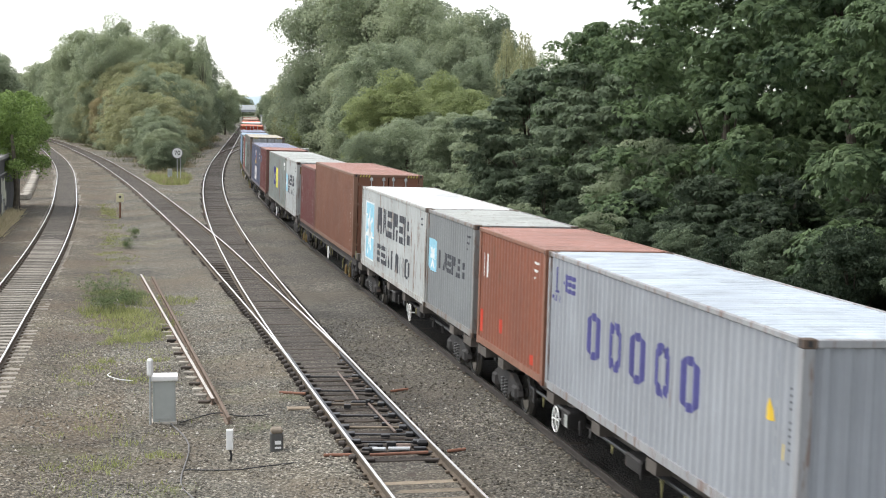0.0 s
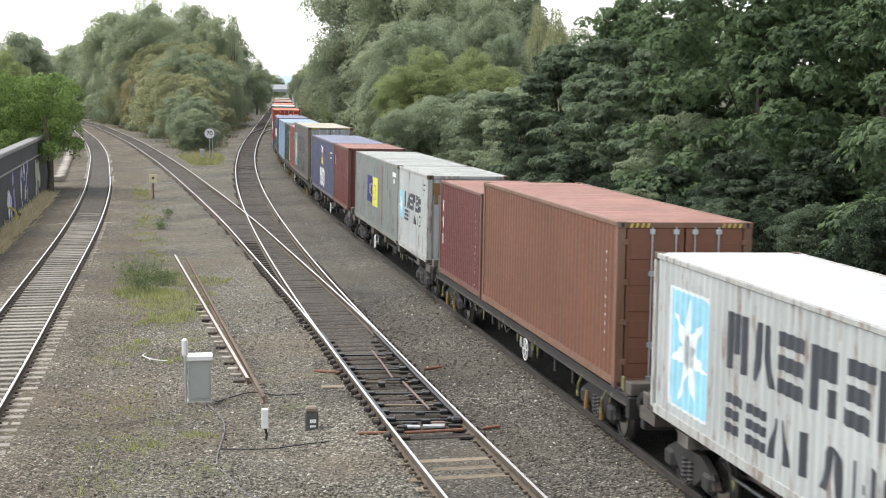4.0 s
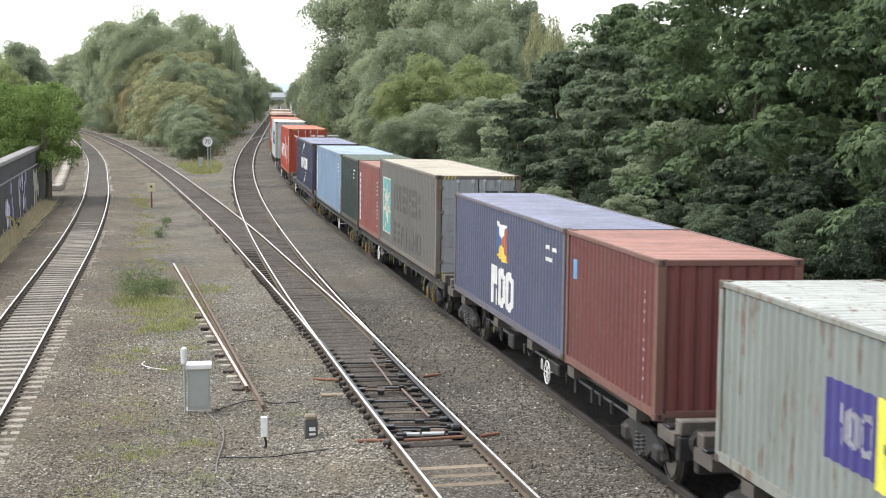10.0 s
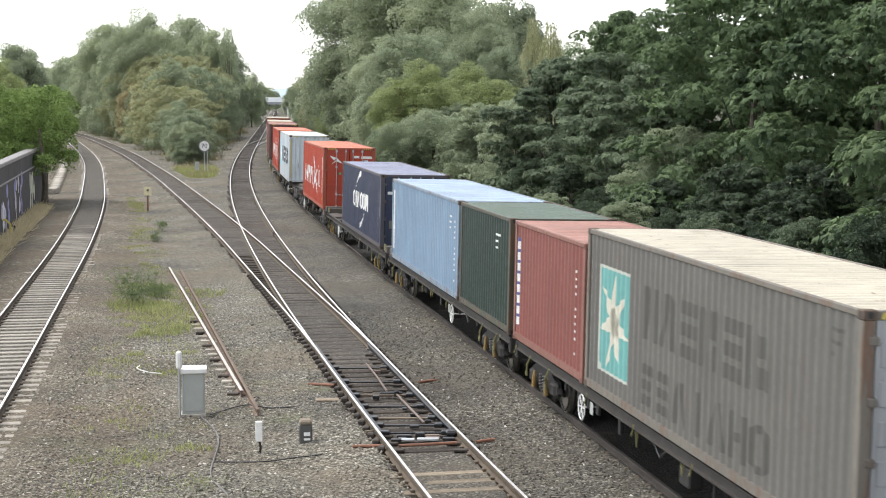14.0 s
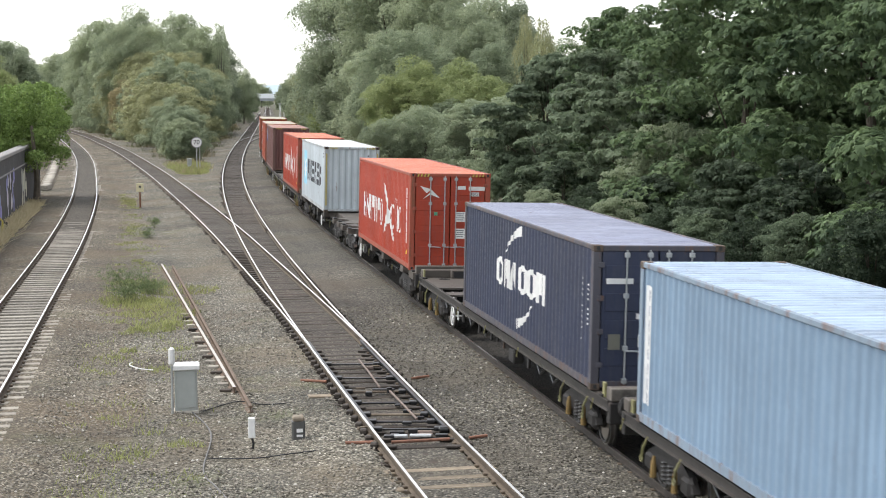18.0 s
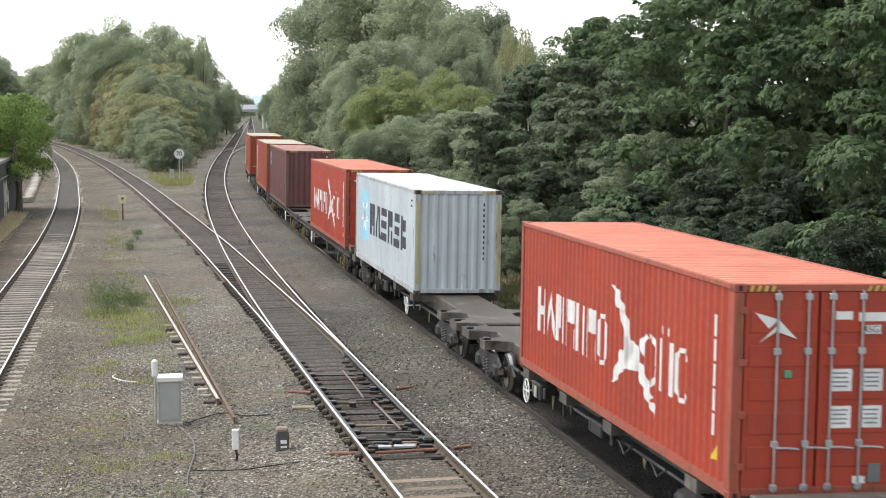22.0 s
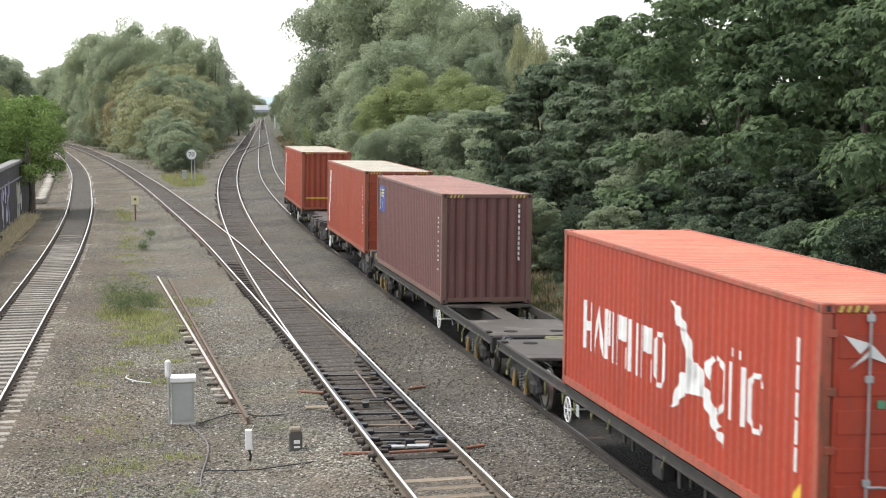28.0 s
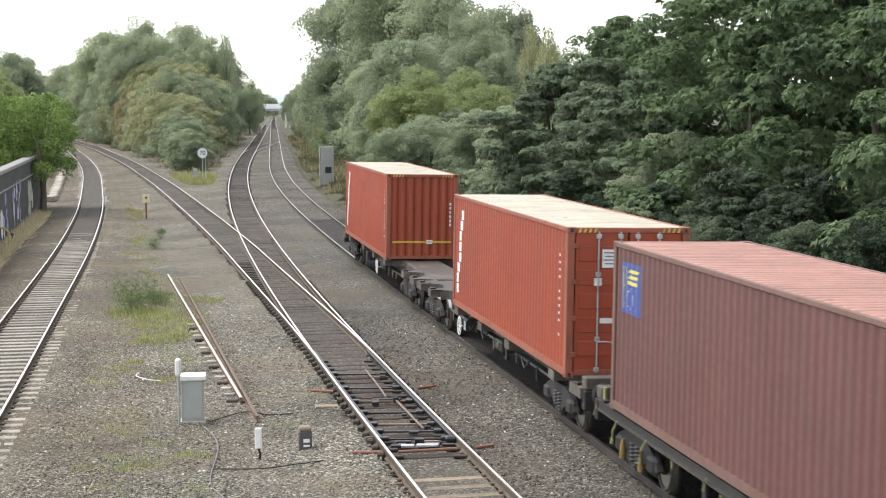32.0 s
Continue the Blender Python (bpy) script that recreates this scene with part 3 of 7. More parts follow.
def track(name, X, y0, y1, label, mesh_of, cant=0.0, drop=0.0, starts=(None, None)):
    t = thing(name, label, "railway track", kind="structure")
    for side, st in zip((-1, 1), starts):
        part("rail", rail_mesh(X, side, y0 if st is None else st, y1, drop, cant), [RAIL_TOP if X is not XD else TREAD, RAIL_SIDE if X is not XD else CHAIR], t)
    lay(t, X, y0, y1, mesh_of, cant)
    return t


track_left = track("track_left", XA, -20, 420, "curving branch line track on grey concrete sleepers, bright rail heads",
                   lambda y: (CONC_SL, 0))
track_train = track("track_train", XD, -40, 690, "goods line under the train, dark sleepers and rusty rails",
                    lambda y: (WOOD_SL, 0), cant=CANT)


def mid_sleeper(y):
    """Timbers of the main line: longer ones through the turnout."""
    if y < 29.5:
        return PALE_SL, 0
    if y < 44:
        return WOOD_SL, 0
    if y < 100:
        e = turnout(y)
        k = min(7, int(e / 0.45))
        return LONG_SL[k], -e / 2
    return WOOD_SL, 0


def branch_sleeper(y):
    return (None, 0) if y < 100 else (WOOD_SL, 0)


track_main = track("track_main", XC, -20, 690, "main line track through a turnout, bright rails on dark timbers", mid_sleeper,
                   starts=(42.5, None))
track_branch = track("track_branch", XB, -20, 430, "branch track leaving the turnout in a long curve", branch_sleeper, drop=0.004,
                     starts=(None, 42.2))

# ---- the train ----
# middle along the train: containers are given by the near edge at the start, in metres along the track
PITCH, DEPTH = 0.278, 0.036


def wave(u):
    """Depth of the corrugated wall at u: flat crests and troughs with short slopes."""
    p = (u % PITCH) / PITCH
    if p < 0.26:
        return 0.0
    if p < 0.5:
        return DEPTH * (p - 0.26) / 0.24
    if p < 0.76:
        return DEPTH
    return DEPTH * (1 - (p - 0.76) / 0.24)


def wave_stops(a, b):
    out = [a]
    k = math.floor(a / PITCH)
    while k * PITCH < b:
        out += [k * PITCH + f * PITCH for f in (0.0, 0.26, 0.5, 0.76) if a < k * PITCH + f * PITCH < b]
        k += 1
    return sorted(set(round(v, 5) for v in out + [b]))


def side_panel(L, z0, z1, sgn):
    """Corrugated long wall in the plane x = sgn*1.2; u runs from the far end."""
    sh = Shape()
    us = wave_stops(0.16, L - 0.16)
    for u in us:
        x = sgn * (1.205 - wave(u))
        sh.v += [(x, L / 2 - u, z0), (x, L / 2 - u, z1), (x - sgn * 0.012, L / 2 - u, z1), (x - sgn * 0.012, L / 2 - u, z0)]
    for i in range(len(us) - 1):
        for j in range(4):
            sh.f.append((4 * i + j, 4 * i + (j + 1) % 4, 4 * i + 4 + (j + 1) % 4, 4 * i + 4 + j))
            sh.m.append(0)
    return sh


def end_panel(L, z0, z1, sgn):
    sh = Shape()
    us = wave_stops(0.16, 2.438 - 0.16)
    for u in us:
        y = sgn * (L / 2 - 0.03 - wave(u) * 1.2)
        x = u - 1.219
        sh.v += [(x, y, z0), (x, y, z1), (x, y - sgn * 0.012, z1), (x, y - sgn * 0.012, z0)]
    for i in range(len(us) - 1):
        for j in range(4):
            sh.f.append((4 * i + j, 4 * i + (j + 1) % 4, 4 * i + 4 + (j + 1) % 4, 4 * i + 4 + j))
            sh.m.append(0)
    return sh


def roof_panel(L, z):
    """Roof sheet with shallow cross ribs."""
    sh = Shape()
    n = int(L / 0.26)
    ys = []
    for k in range(n):
        y = -L / 2 + 0.1 + (L - 0.2) * k / n
        w = (L - 0.2) / n
        ys += [(y, 0.0), (y + w * 0.45, 0.0), (y + w * 0.55, 0.024), (y + w * 0.9, 0.024)]
    ys.append((L / 2 - 0.1, 0.0))
    for y, d in ys:
        sag = 0.012 * math.cos(y * 1.3)
        sh.v += [(-1.17, y, z - 0.02), (-1.05, y, z - 0.03 + d), (0, y, z - 0.026 + d + sag * 0.3), (1.05, y, z - 0.03 + d), (1.17, y, z - 0.02)]
    for i in range(len(ys) - 1):
        for j in range(4):
            sh.f.append((5 * i + j, 5 * i + j + 1, 5 * i + 6 + j, 5 * i + 5 + j))
            sh.m.append(0)
    return sh


def on_side(sh, L, poly, mi=0, lift=0.004):
    """Paints a convex shape, in metres from the far end and up from the floor, onto the corrugated wall that faces the main line."""
    us = [p[0] for p in poly]
    for a, b in zip(wave_stops(min(us), max(us))[:-1], wave_stops(min(us), max(us))[1:]):
        q = []
        for u in (a, b):
            vs = []
            for (u0, v0), (u1, v1) in zip(poly, poly[1:] + poly[:1]):
                if abs(u1 - u0) < 1e-9:
                    if abs(u - u0) < 1e-6:
                        vs += [v0, v1]
                elif min(u0, u1) - 1e-6 <= u <= max(u0, u1) + 1e-6:
                    vs.append(v0 + (v1 - v0) * (u - u0) / (u1 - u0))
            q.append((u, min(vs), max(vs)) if vs else None)
        if q[0] and q[1]:
            pts = []
            for (u, lo, hi), order in ((q[0], 0), (q[1], 1)):
                x = -(1.205 - wave(u) + lift)
                pts.append([(x, L / 2 - u, lo), (x, L / 2 - u, hi)][::1 if order == 0 else -1])
            sh.face(pts[0] + pts[1], mi)


def rect(u, v, w, h, lean=0.0):
    return [(u, v), (u + w, v), (u + w + lean, v + h), (u + lean, v + h)]


def cut(sh):
    """The next shape drawn on sh becomes a piece of its own."""
    sh.cuts.append(len(sh.f))


def forms_of(kind, t):
    """A plain figure in a box one wide and one high: a ring, bars, blocks or a wedge with strokes t wide."""
    bar = lambda a, b, c, d: [(a, b), (c, b), (c, d), (a, d)]
    if kind == "o":
        out = [(0.28, 0), (0.72, 0), (1, 0.17), (1, 0.83), (0.72, 1), (0.28, 1), (0, 0.83), (0, 0.17)]
        q = min(0.42, t)
        inn = [(0.5 + (x - 0.5) * (1 - 2 * q), 0.5 + (y - 0.5) * (1 - 1.15 * q)) for x, y in out]
        return [[out[i], out[(i + 1) % 8], inn[(i + 1) % 8], inn[i]] for i in range(8)]
    if kind == "w":
        return [bar(0, 0, t, 1), bar(1 - t, 0, 1, 1), bar(0.5 - t * 0.35, 0.3, 0.5 + t * 0.35, 1)]
    if kind == "a":
        return [[(0, 0), (t * 1.1, 0), (0.5, 1), (0.5 - t * 0.7, 1)], [(1 - t * 1.1, 0), (1, 0), (0.54 + t * 0.7, 1), (0.54, 1)]]
    if kind == "e":
        return [bar(0, k, 1, k + 0.24) for k in (0, 0.38, 0.76)]
    if kind == "p":
        return [bar(0, 0, t, 1), bar(t + 0.08, 0.52, 1, 1), bar(1 - t, 0, 1, 0.42)]
    if kind == "s":
        return [bar(0, 0, 0.9, 0.25), bar(0.1, 0.37, 0.9, 0.62), bar(0.1, 0.75, 1, 1)]
    if kind == "x":
        return [bar(0, 0, t, 1), bar(t + 0.1, 0.56, 0.9, 0.9), bar(t + 0.1, 0.08, 1, 0.42)]
    if kind == "u":
        return [bar(0, 0, t, 1), bar(1 - t, 0, 1, 1)]
    if kind == "n":
        return [bar(0, 0, t, 1), bar(1 - t, 0, 1, 1), bar(t + 0.08, 0.4, 0.92 - t, 0.6)]
    return [bar(0.3, 0, 0.3 + t, 1)]


def strokes(sh, L, u, v, w, h, kinds, mi=0, thick=0.3, fill=0.78):
    """A painted name as a run of plain figures of the lettering's size and weight, each piece a part of its own."""
    step = w / len(kinds)
    for k, kind in enumerate(kinds):
        cut(sh)
        for poly in forms_of(kind, thick):
            if kind != "o":
                cut(sh)
            on_side(sh, L, [(u + k * step + x * step * fill, v + y * h) for x, y in poly], mi)


def column(sh, L, u, v_top, w, h, count, mi=0):
    """Upright marks one below the other, as plain bars."""
    for k in range(count):
        if k in (4, 10):
            continue
        cut(sh)
        on_side(sh, L, rect(u, v_top - (k + 0.75) * h / count, w * 0.75, 0.36 * h / count), mi)


def star(sh, L, u, v, r, mi):
    """A seven-pointed star as slender leaves round its middle."""
    for k in range(7):
        a = math.pi / 2 + 2 * math.pi * k / 7
        d, e = Vector((math.cos(a), math.sin(a))), Vector((-math.sin(a), math.cos(a)))
        c = Vector((u, v))
        on_side(sh, L, [tuple(c + e * r * 0.22), tuple(c + d * r), tuple(c - e * r * 0.22)], mi, 0.008)


DECAL = {}
CASTING = mat("grimy_rusty_casting", (0.11, 0.08, 0.06), 0.8, var=0.4, scale=12, bump=0.2)


def ink(color):
    key = "marking_%02x%02x%02x" % tuple(int(c * 255) for c in color)
    if key not in DECAL:
        DECAL[key] = mat("faded_" + key.replace("marking", "lettering"), color, 0.6, var=0.18, scale=5)
    return DECAL[key]


def container(label, L, h, body, roof, doors, marks=None, frame_mat=None, near_edge=0.0, door_plates=(), door_mat=None, code=None, emblem=False):
    """A freight container: corrugated walls, rails, posts, castings, ribbed roof; doors or a wall at the near end."""
    fm = frame_mat or worn(body)
    tint = PAINT_OF[body.name]
    casting = fm if tint[0] > 2 * tint[2] else CASTING
    c = thing("shipping_container", label, "shipping container", group="containers of the goods train")
    top = h
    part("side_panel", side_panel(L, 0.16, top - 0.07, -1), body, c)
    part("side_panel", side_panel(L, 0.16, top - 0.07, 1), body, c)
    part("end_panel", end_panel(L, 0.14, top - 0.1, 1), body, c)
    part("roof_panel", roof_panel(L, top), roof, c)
    part("floor", Shape().box((0, 0, 0.1), (2.34, L - 0.2, 0.1)), STEEL, c)
    for s in (-1, 1):
        part("top_rail", Shape().box((s * 1.185, 0, top - 0.045), (0.06, L - 0.3, 0.085), bevel=0.012), fm, c)
        part("bottom_rail", Shape().prism([(s * 1.214, 0.03), (s * 1.214, 0.17), (s * 1.15, 0.17), (s * 1.15, 0.12), (s * 1.17, 0.12), (s * 1.17, 0.03)], -L / 2 + 0.16, L / 2 - 0.16), fm, c)
        for e in (-1, 1):
            part("corner_post", Shape().box((s * 1.14, e * (L / 2 - 0.08), h / 2), (0.15, 0.15, h - 0.22), bevel=0.012), fm, c)
            for z in (0.059, h - 0.055):
                sh = Shape().box((s * 1.13, e * (L / 2 - 0.089), z), (0.178, 0.178, 0.118), bevel=0.01)
                sh.box((s * 1.2185, e * (L / 2 - 0.089), z), (0.004, 0.05, 0.075), 1)
                sh.box((s * 1.13, e * (L / 2 + 0.0005), z), (0.06, 0.004, 0.075), 1)
                part("corner_casting", sh, [casting, BLACK], c)
    for e in (-1, 1):
        part("header", Shape().box((0, e * (L / 2 - 0.06), h - 0.055), (2.08, 0.1, 0.1), bevel=0.01), fm, c)
        sh = Shape().box((0, e * (L / 2 - 0.06), 0.1), (2.08, 0.1, 0.11), bevel=0.01)
        part("sill", sh, fm, c)
    y = -L / 2
    if doors:
        for s in (-1, 1):
            sh = Shape().box((s * 0.53, y + 0.05, h / 2 + 0.02), (1.03, 0.04, h - 0.25), bevel=0.008)
            n = 5 if h > 2.7 else 4
            d = part("door", sh, door_mat or body, c)
            for k in range(n):
                z = 0.34 + (k + 0.5) * (h - 0.62) / n
                part("door_panel", Shape().box((s * 0.53, y + 0.026, z), (0.9, 0.02, (h - 0.62) / n - 0.16), bevel=0.02), door_mat or body, d)
            for bx in (0.17, 0.6):
                rod = Shape().tube([(s * bx, y - 0.012, 0.1), (s * bx, y - 0.012, h - 0.08)], 0.017, 8)
                for z in (0.16, 0.75, h - 0.9, h - 0.17):
                    rod.box((s * bx, y - 0.008, z), (0.1, 0.05, 0.09), bevel=0.01)
                part("locking_bar", rod, GALV, d)
                part("handle", Shape().tube([(s * bx, y - 0.03, 0.7), (s * bx + 0.16, y - 0.035, 0.7), (s * bx + 0.34, y - 0.03, 0.68)], 0.016, 6), GALV, d)
            for k in range(4):
                part("hinge", Shape().box((s * 1.07, y + 0.02, 0.45 + k * (h - 0.8) / 3), (0.12, 0.06, 0.1), bevel=0.01), fm, d)
        for px, pz, w, hh, col in door_plates:
            lp = part("label_plate", Shape().box((px, y + 0.008, pz), (w, 0.006, hh), bevel=0.002), ink(col), c)
            if hh > 0.2 and col == WHITE_INK:
                for q in range(4):
                    part("text_bar", Shape().box((px - 0.02, y + 0.003, pz + hh * (0.32 - 0.2 * q)), (w * (0.78 - 0.12 * (q % 2)), 0.004, hh * 0.07)), ink((0.2, 0.2, 0.22)), lp)
    else:
        part("end_panel", end_panel(L, 0.14, top - 0.1, -1), body, c)
        for px, pz, w, hh, col in door_plates:
            part("label_plate", Shape().box((px, y + (0.022 if abs(px) < 1.05 else -0.004), pz), (w, 0.006, hh), bevel=0.002), ink(col), c)
    if code:
        words("45G1", 0.13, ink(DARK_INK), c, pose(code[0], y + 0.003, code[1], 90, 0, 0), "size_code")
    if emblem:
        for tri in ([(-0.92, 2.52), (-0.58, 2.42), (-0.72, 2.3)], [(-0.58, 2.42), (-0.32, 2.16), (-0.6, 2.26)], [(-0.84, 2.12), (-0.62, 2.26), (-0.6, 2.34)]):
            part("emblem_sail", Shape().prism(tri, y + 0.003, y + 0.012), ink(WHITE_INK), c)
    if h > 2.7:
        for s in (-1, 1):
            sh = Shape()
            for k in range(4):
                xx = s * 0.98 - s * k * 0.1
                sh.face([(xx - 0.03, y - 0.0125, h - 0.1), (xx + 0.01, y - 0.0125, h - 0.1), (xx + 0.04, y - 0.0125, h - 0.02), (xx, y - 0.0125, h - 0.02)])
            part("hazard_stripe", sh, YELLOW, c)
    if marks:
        for name, col, draw in marks:
            sh = Shape()
            draw(sh, L, h)
            stops = sorted(set([0] + sh.cuts + [len(sh.f)]))
            for lo, hi in zip(stops, stops[1:]):
                one = Shape()
                for f in sh.f[lo:hi]:
                    one.face([sh.v[i] for i in f])
                part(name, one, ink(col), c)
    MOVERS.append((c, near_edge + L / 2, L * 0.34, DECK))
    return c


W40, W20, STD, HC = 12.192, 6.058, 2.591, 2.896
WHITE_INK, DARK_INK, BLUE_INK, SKY_INK = (0.75, 0.75, 0.73), (0.05, 0.055, 0.065), (0.065, 0.065, 0.22), (0.32, 0.62, 0.75)

GREY_PALE = paint("pale_grey_container_paint", (0.46, 0.49, 0.53), 0.12)
GREY_MID = paint("mid_grey_container_paint", (0.33, 0.35, 0.355), 0.15)
WHITE_OLD = paint("off_white_container_paint", (0.7, 0.735, 0.72), 0.62, dirt=0.3, streak=(0.19, 0.1, 0.05))
GREY_GREEN = paint("grey_green_container_paint", (0.33, 0.37, 0.345), 0.62)
ORANGE_RED = paint("orange_red_container_paint", (0.36, 0.118, 0.062), 0.3)
RUST_BROWN = paint("rust_brown_container_paint", (0.275, 0.112, 0.062), 0.15)
MAROON = paint("maroon_container_paint", (0.20, 0.052, 0.045), 0.25)
BROWN_RED = paint("dull_brown_container_paint", (0.21, 0.085, 0.075), 0.15)
NAVY = paint("faded_navy_container_paint", (0.115, 0.13, 0.215), 0.35)
DEEP_NAVY = paint("deep_navy_container_paint", (0.04, 0.052, 0.105), 0.12)
GREY_BROWN = paint("dirty_grey_container_paint", (0.2, 0.192, 0.172), 0.25, dirt=0.8)
PINK_RED = paint("faded_pinkish_red_container_paint", (0.34, 0.105, 0.085), 0.3)
BOTTLE_GREEN = paint("bottle_green_container_paint", (0.018, 0.045, 0.033), 0.1)
LIGHT_BLUE = paint("light_blue_container_paint", (0.30, 0.44, 0.60), 0.18)
PALE_BLUE = paint("pale_blue_container_paint", (0.78, 0.86, 0.9), 0.3, dirt=0.35)
SCARLET = paint("bright_scarlet_container_paint", (0.58, 0.068, 0.026), 0.04)
RED_ORANGE = paint("bright_red_orange_container_paint", (0.48, 0.085, 0.035), 0.18)
# roof colours are lightened beyond the walls to carry the sky's brightness
ROOF_GREY = paint("rusty_skylit_roof_paint", (0.52, 0.54, 0.51), 0.5)
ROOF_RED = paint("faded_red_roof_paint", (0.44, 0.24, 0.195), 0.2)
ROOF_ORANGE = paint("skylit_orange_roof_paint", (0.75, 0.25, 0.16), 0.08)
ROOF_CREAM = paint("dusty_skylit_cream_roof_paint", (0.58, 0.53, 0.43), 0.3)
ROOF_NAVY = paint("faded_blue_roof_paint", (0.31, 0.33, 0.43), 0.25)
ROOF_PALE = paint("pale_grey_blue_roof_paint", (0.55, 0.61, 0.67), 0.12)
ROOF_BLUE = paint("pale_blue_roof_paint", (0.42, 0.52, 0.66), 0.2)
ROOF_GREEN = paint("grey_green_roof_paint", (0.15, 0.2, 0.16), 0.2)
ROOF_WHITE = paint("skylit_white_roof_paint", (0.8, 0.82, 0.82), 0.12)


def ids(col=DARK_INK, u_from_near=0.55, top=0.35):
    """The identity code near the near top corner, as plain bars."""
    def draw(sh, L, h):
        for k in range(3):
            cut(sh)
            on_side(sh, L, rect(L - u_from_near - 0.4, h - top - k * 0.15, 0.4 - 0.12 * k, 0.05))
    return ("identity_marking", col, draw)


def idcol(col, u_from_near=0.75, top=0.5, length=1.9):
    def draw(sh, L, h):
        column(sh, L, L - u_from_near, h - top, 0.045, length, 12)
    return ("identity_marking", col, draw)


def marks_cosco():
    return [("name_lettering", BLUE_INK, lambda sh, L, h: strokes(sh, L, 2.8, 1.0, 6.2, 0.8, "ooooo", thick=0.3, fill=0.62)),
            ("logo", BLUE_INK, lambda sh, L, h: (strokes(sh, L, 1.0, 1.95, 1.0, 0.32, "nee", thick=0.2), strokes(sh, L, 0.35, 1.72, 0.6, 0.12, "oin", thick=0.3))),
            ("logo_mast", BLUE_INK, lambda sh, L, h: (cut(sh), on_side(sh, L, rect(0.6, 1.9, 0.05, 0.45)), cut(sh), on_side(sh, L, rect(0.45, 1.88, 0.4, 0.04)))),
            ("warning_triangle", (0.75, 0.5, 0.04), lambda sh, L, h: on_side(sh, L, [(11.0, 1.45), (11.3, 1.45), (11.2, 1.75)])),
            ("yellow_label", (0.6, 0.45, 0.08), lambda sh, L, h: on_side(sh, L, rect(11.62, 1.05, 0.1, 0.2))),
            ("panel_seam", (0.2, 0.23, 0.26), lambda sh, L, h: [(cut(sh), on_side(sh, L, rect(11.42, 0.3 + 0.36 * k, 0.025, 0.28))) for k in range(6)]),
            idcol(DARK_INK, 0.4, 0.6, 1.0)]


def marks_letter(u, v, w, h0, kinds, col=WHITE_INK):
    return [("name_lettering", col, lambda sh, L, h: strokes(sh, L, u, v, w, h0, kinds, thick=0.34)),
            ("red_patch", (0.55, 0.05, 0.02), lambda sh, L, h: [(cut(sh), on_side(sh, L, rect(a, b, c, d))) for a, b, c, d in ((0.3, 0.3, 0.3, 0.5), (2.2, 0.5, 0.28, 0.3), (4.9, 0.25, 0.3, 0.2))]), ids(WHITE_INK)]


def marks_star(panel, rows, col=SKY_INK, starcol=(0.8, 0.85, 0.85), ucol=DARK_INK, rim=None):
    """A panel with a star, and rows of plain dark shapes beside it."""
    a, b, w, h0 = panel

    def names(sh, L, h):
        for kinds, u, v, wd, hh in rows:
            strokes(sh, L, u, v, wd, hh, kinds, thick=0.3, fill=0.86)
    out = [("logo_panel", col, lambda sh, L, h: on_side(sh, L, [(a, b + 0.1), (a + 0.1, b), (a + w, b), (a + w, b + h0 - 0.1), (a + w - 0.1, b + h0), (a, b + h0)]))]
    if rim:
        out.insert(0, ("panel_rim", rim, lambda sh, L, h: on_side(sh, L, rect(a - 0.05, b - 0.05, w + 0.1, h0 + 0.1), lift=0.002)))
    return out + [("logo_star", starcol, lambda sh, L, h: star(sh, L, a + w / 2, b + h0 / 2, min(w, h0) * 0.52, 0)),
                  ("name_lettering", ucol, names), ids(ucol)]


def marks_rider(L0=W40):
    """A white figure of sweeping pieces between two runs of white shapes."""
    def sweep(sh, L, h):
        for poly in ([(6.45, 2.3), (6.8, 2.25), (7.35, 1.85), (6.75, 1.95)], [(6.9, 2.0), (7.35, 1.85), (7.75, 1.3), (7.3, 1.25)],
                     [(7.2, 1.55), (7.9, 1.5), (8.15, 1.1), (7.1, 1.0)], [(6.5, 0.68), (6.7, 0.7), (7.6, 1.25), (7.0, 1.3)],
                     [(7.75, 1.2), (8.15, 1.25), (8.75, 0.8), (8.5, 0.66)], [(8.45, 0.72), (8.9, 0.5), (8.95, 0.72)], [(8.0, 1.55), (8.35, 1.75), (8.2, 1.35)]):
            on_side(sh, L, poly)
    return [("name_lettering", WHITE_INK, lambda sh, L, h: strokes(sh, L, 1.45, 0.88, 4.9, 0.86, "nawpupo", thick=0.16, fill=0.8)),
            ("second_lettering", WHITE_INK, lambda sh, L, h: (strokes(sh, L, 8.25, 0.95, 2.3, 0.8, "ouo", thick=0.16, fill=0.8), cut(sh), on_side(sh, L, rect(9.1, 1.84, 0.12, 0.12)), cut(sh), on_side(sh, L, rect(9.4, 1.84, 0.12, 0.12)))),
            ("logo_sweep", WHITE_INK, sweep), ("identity_strip", WHITE_INK, lambda sh, L, h: [(cut(sh), on_side(sh, L, rect(11.45, 0.75 + 0.34 * k, 0.05, 0.3))) for k in range(5)]),
            ("warning_triangle", (0.7, 0.5, 0.05), lambda sh, L, h: on_side(sh, L, [(11.42, 0.42), (11.68, 0.42), (11.6, 0.68)]))]


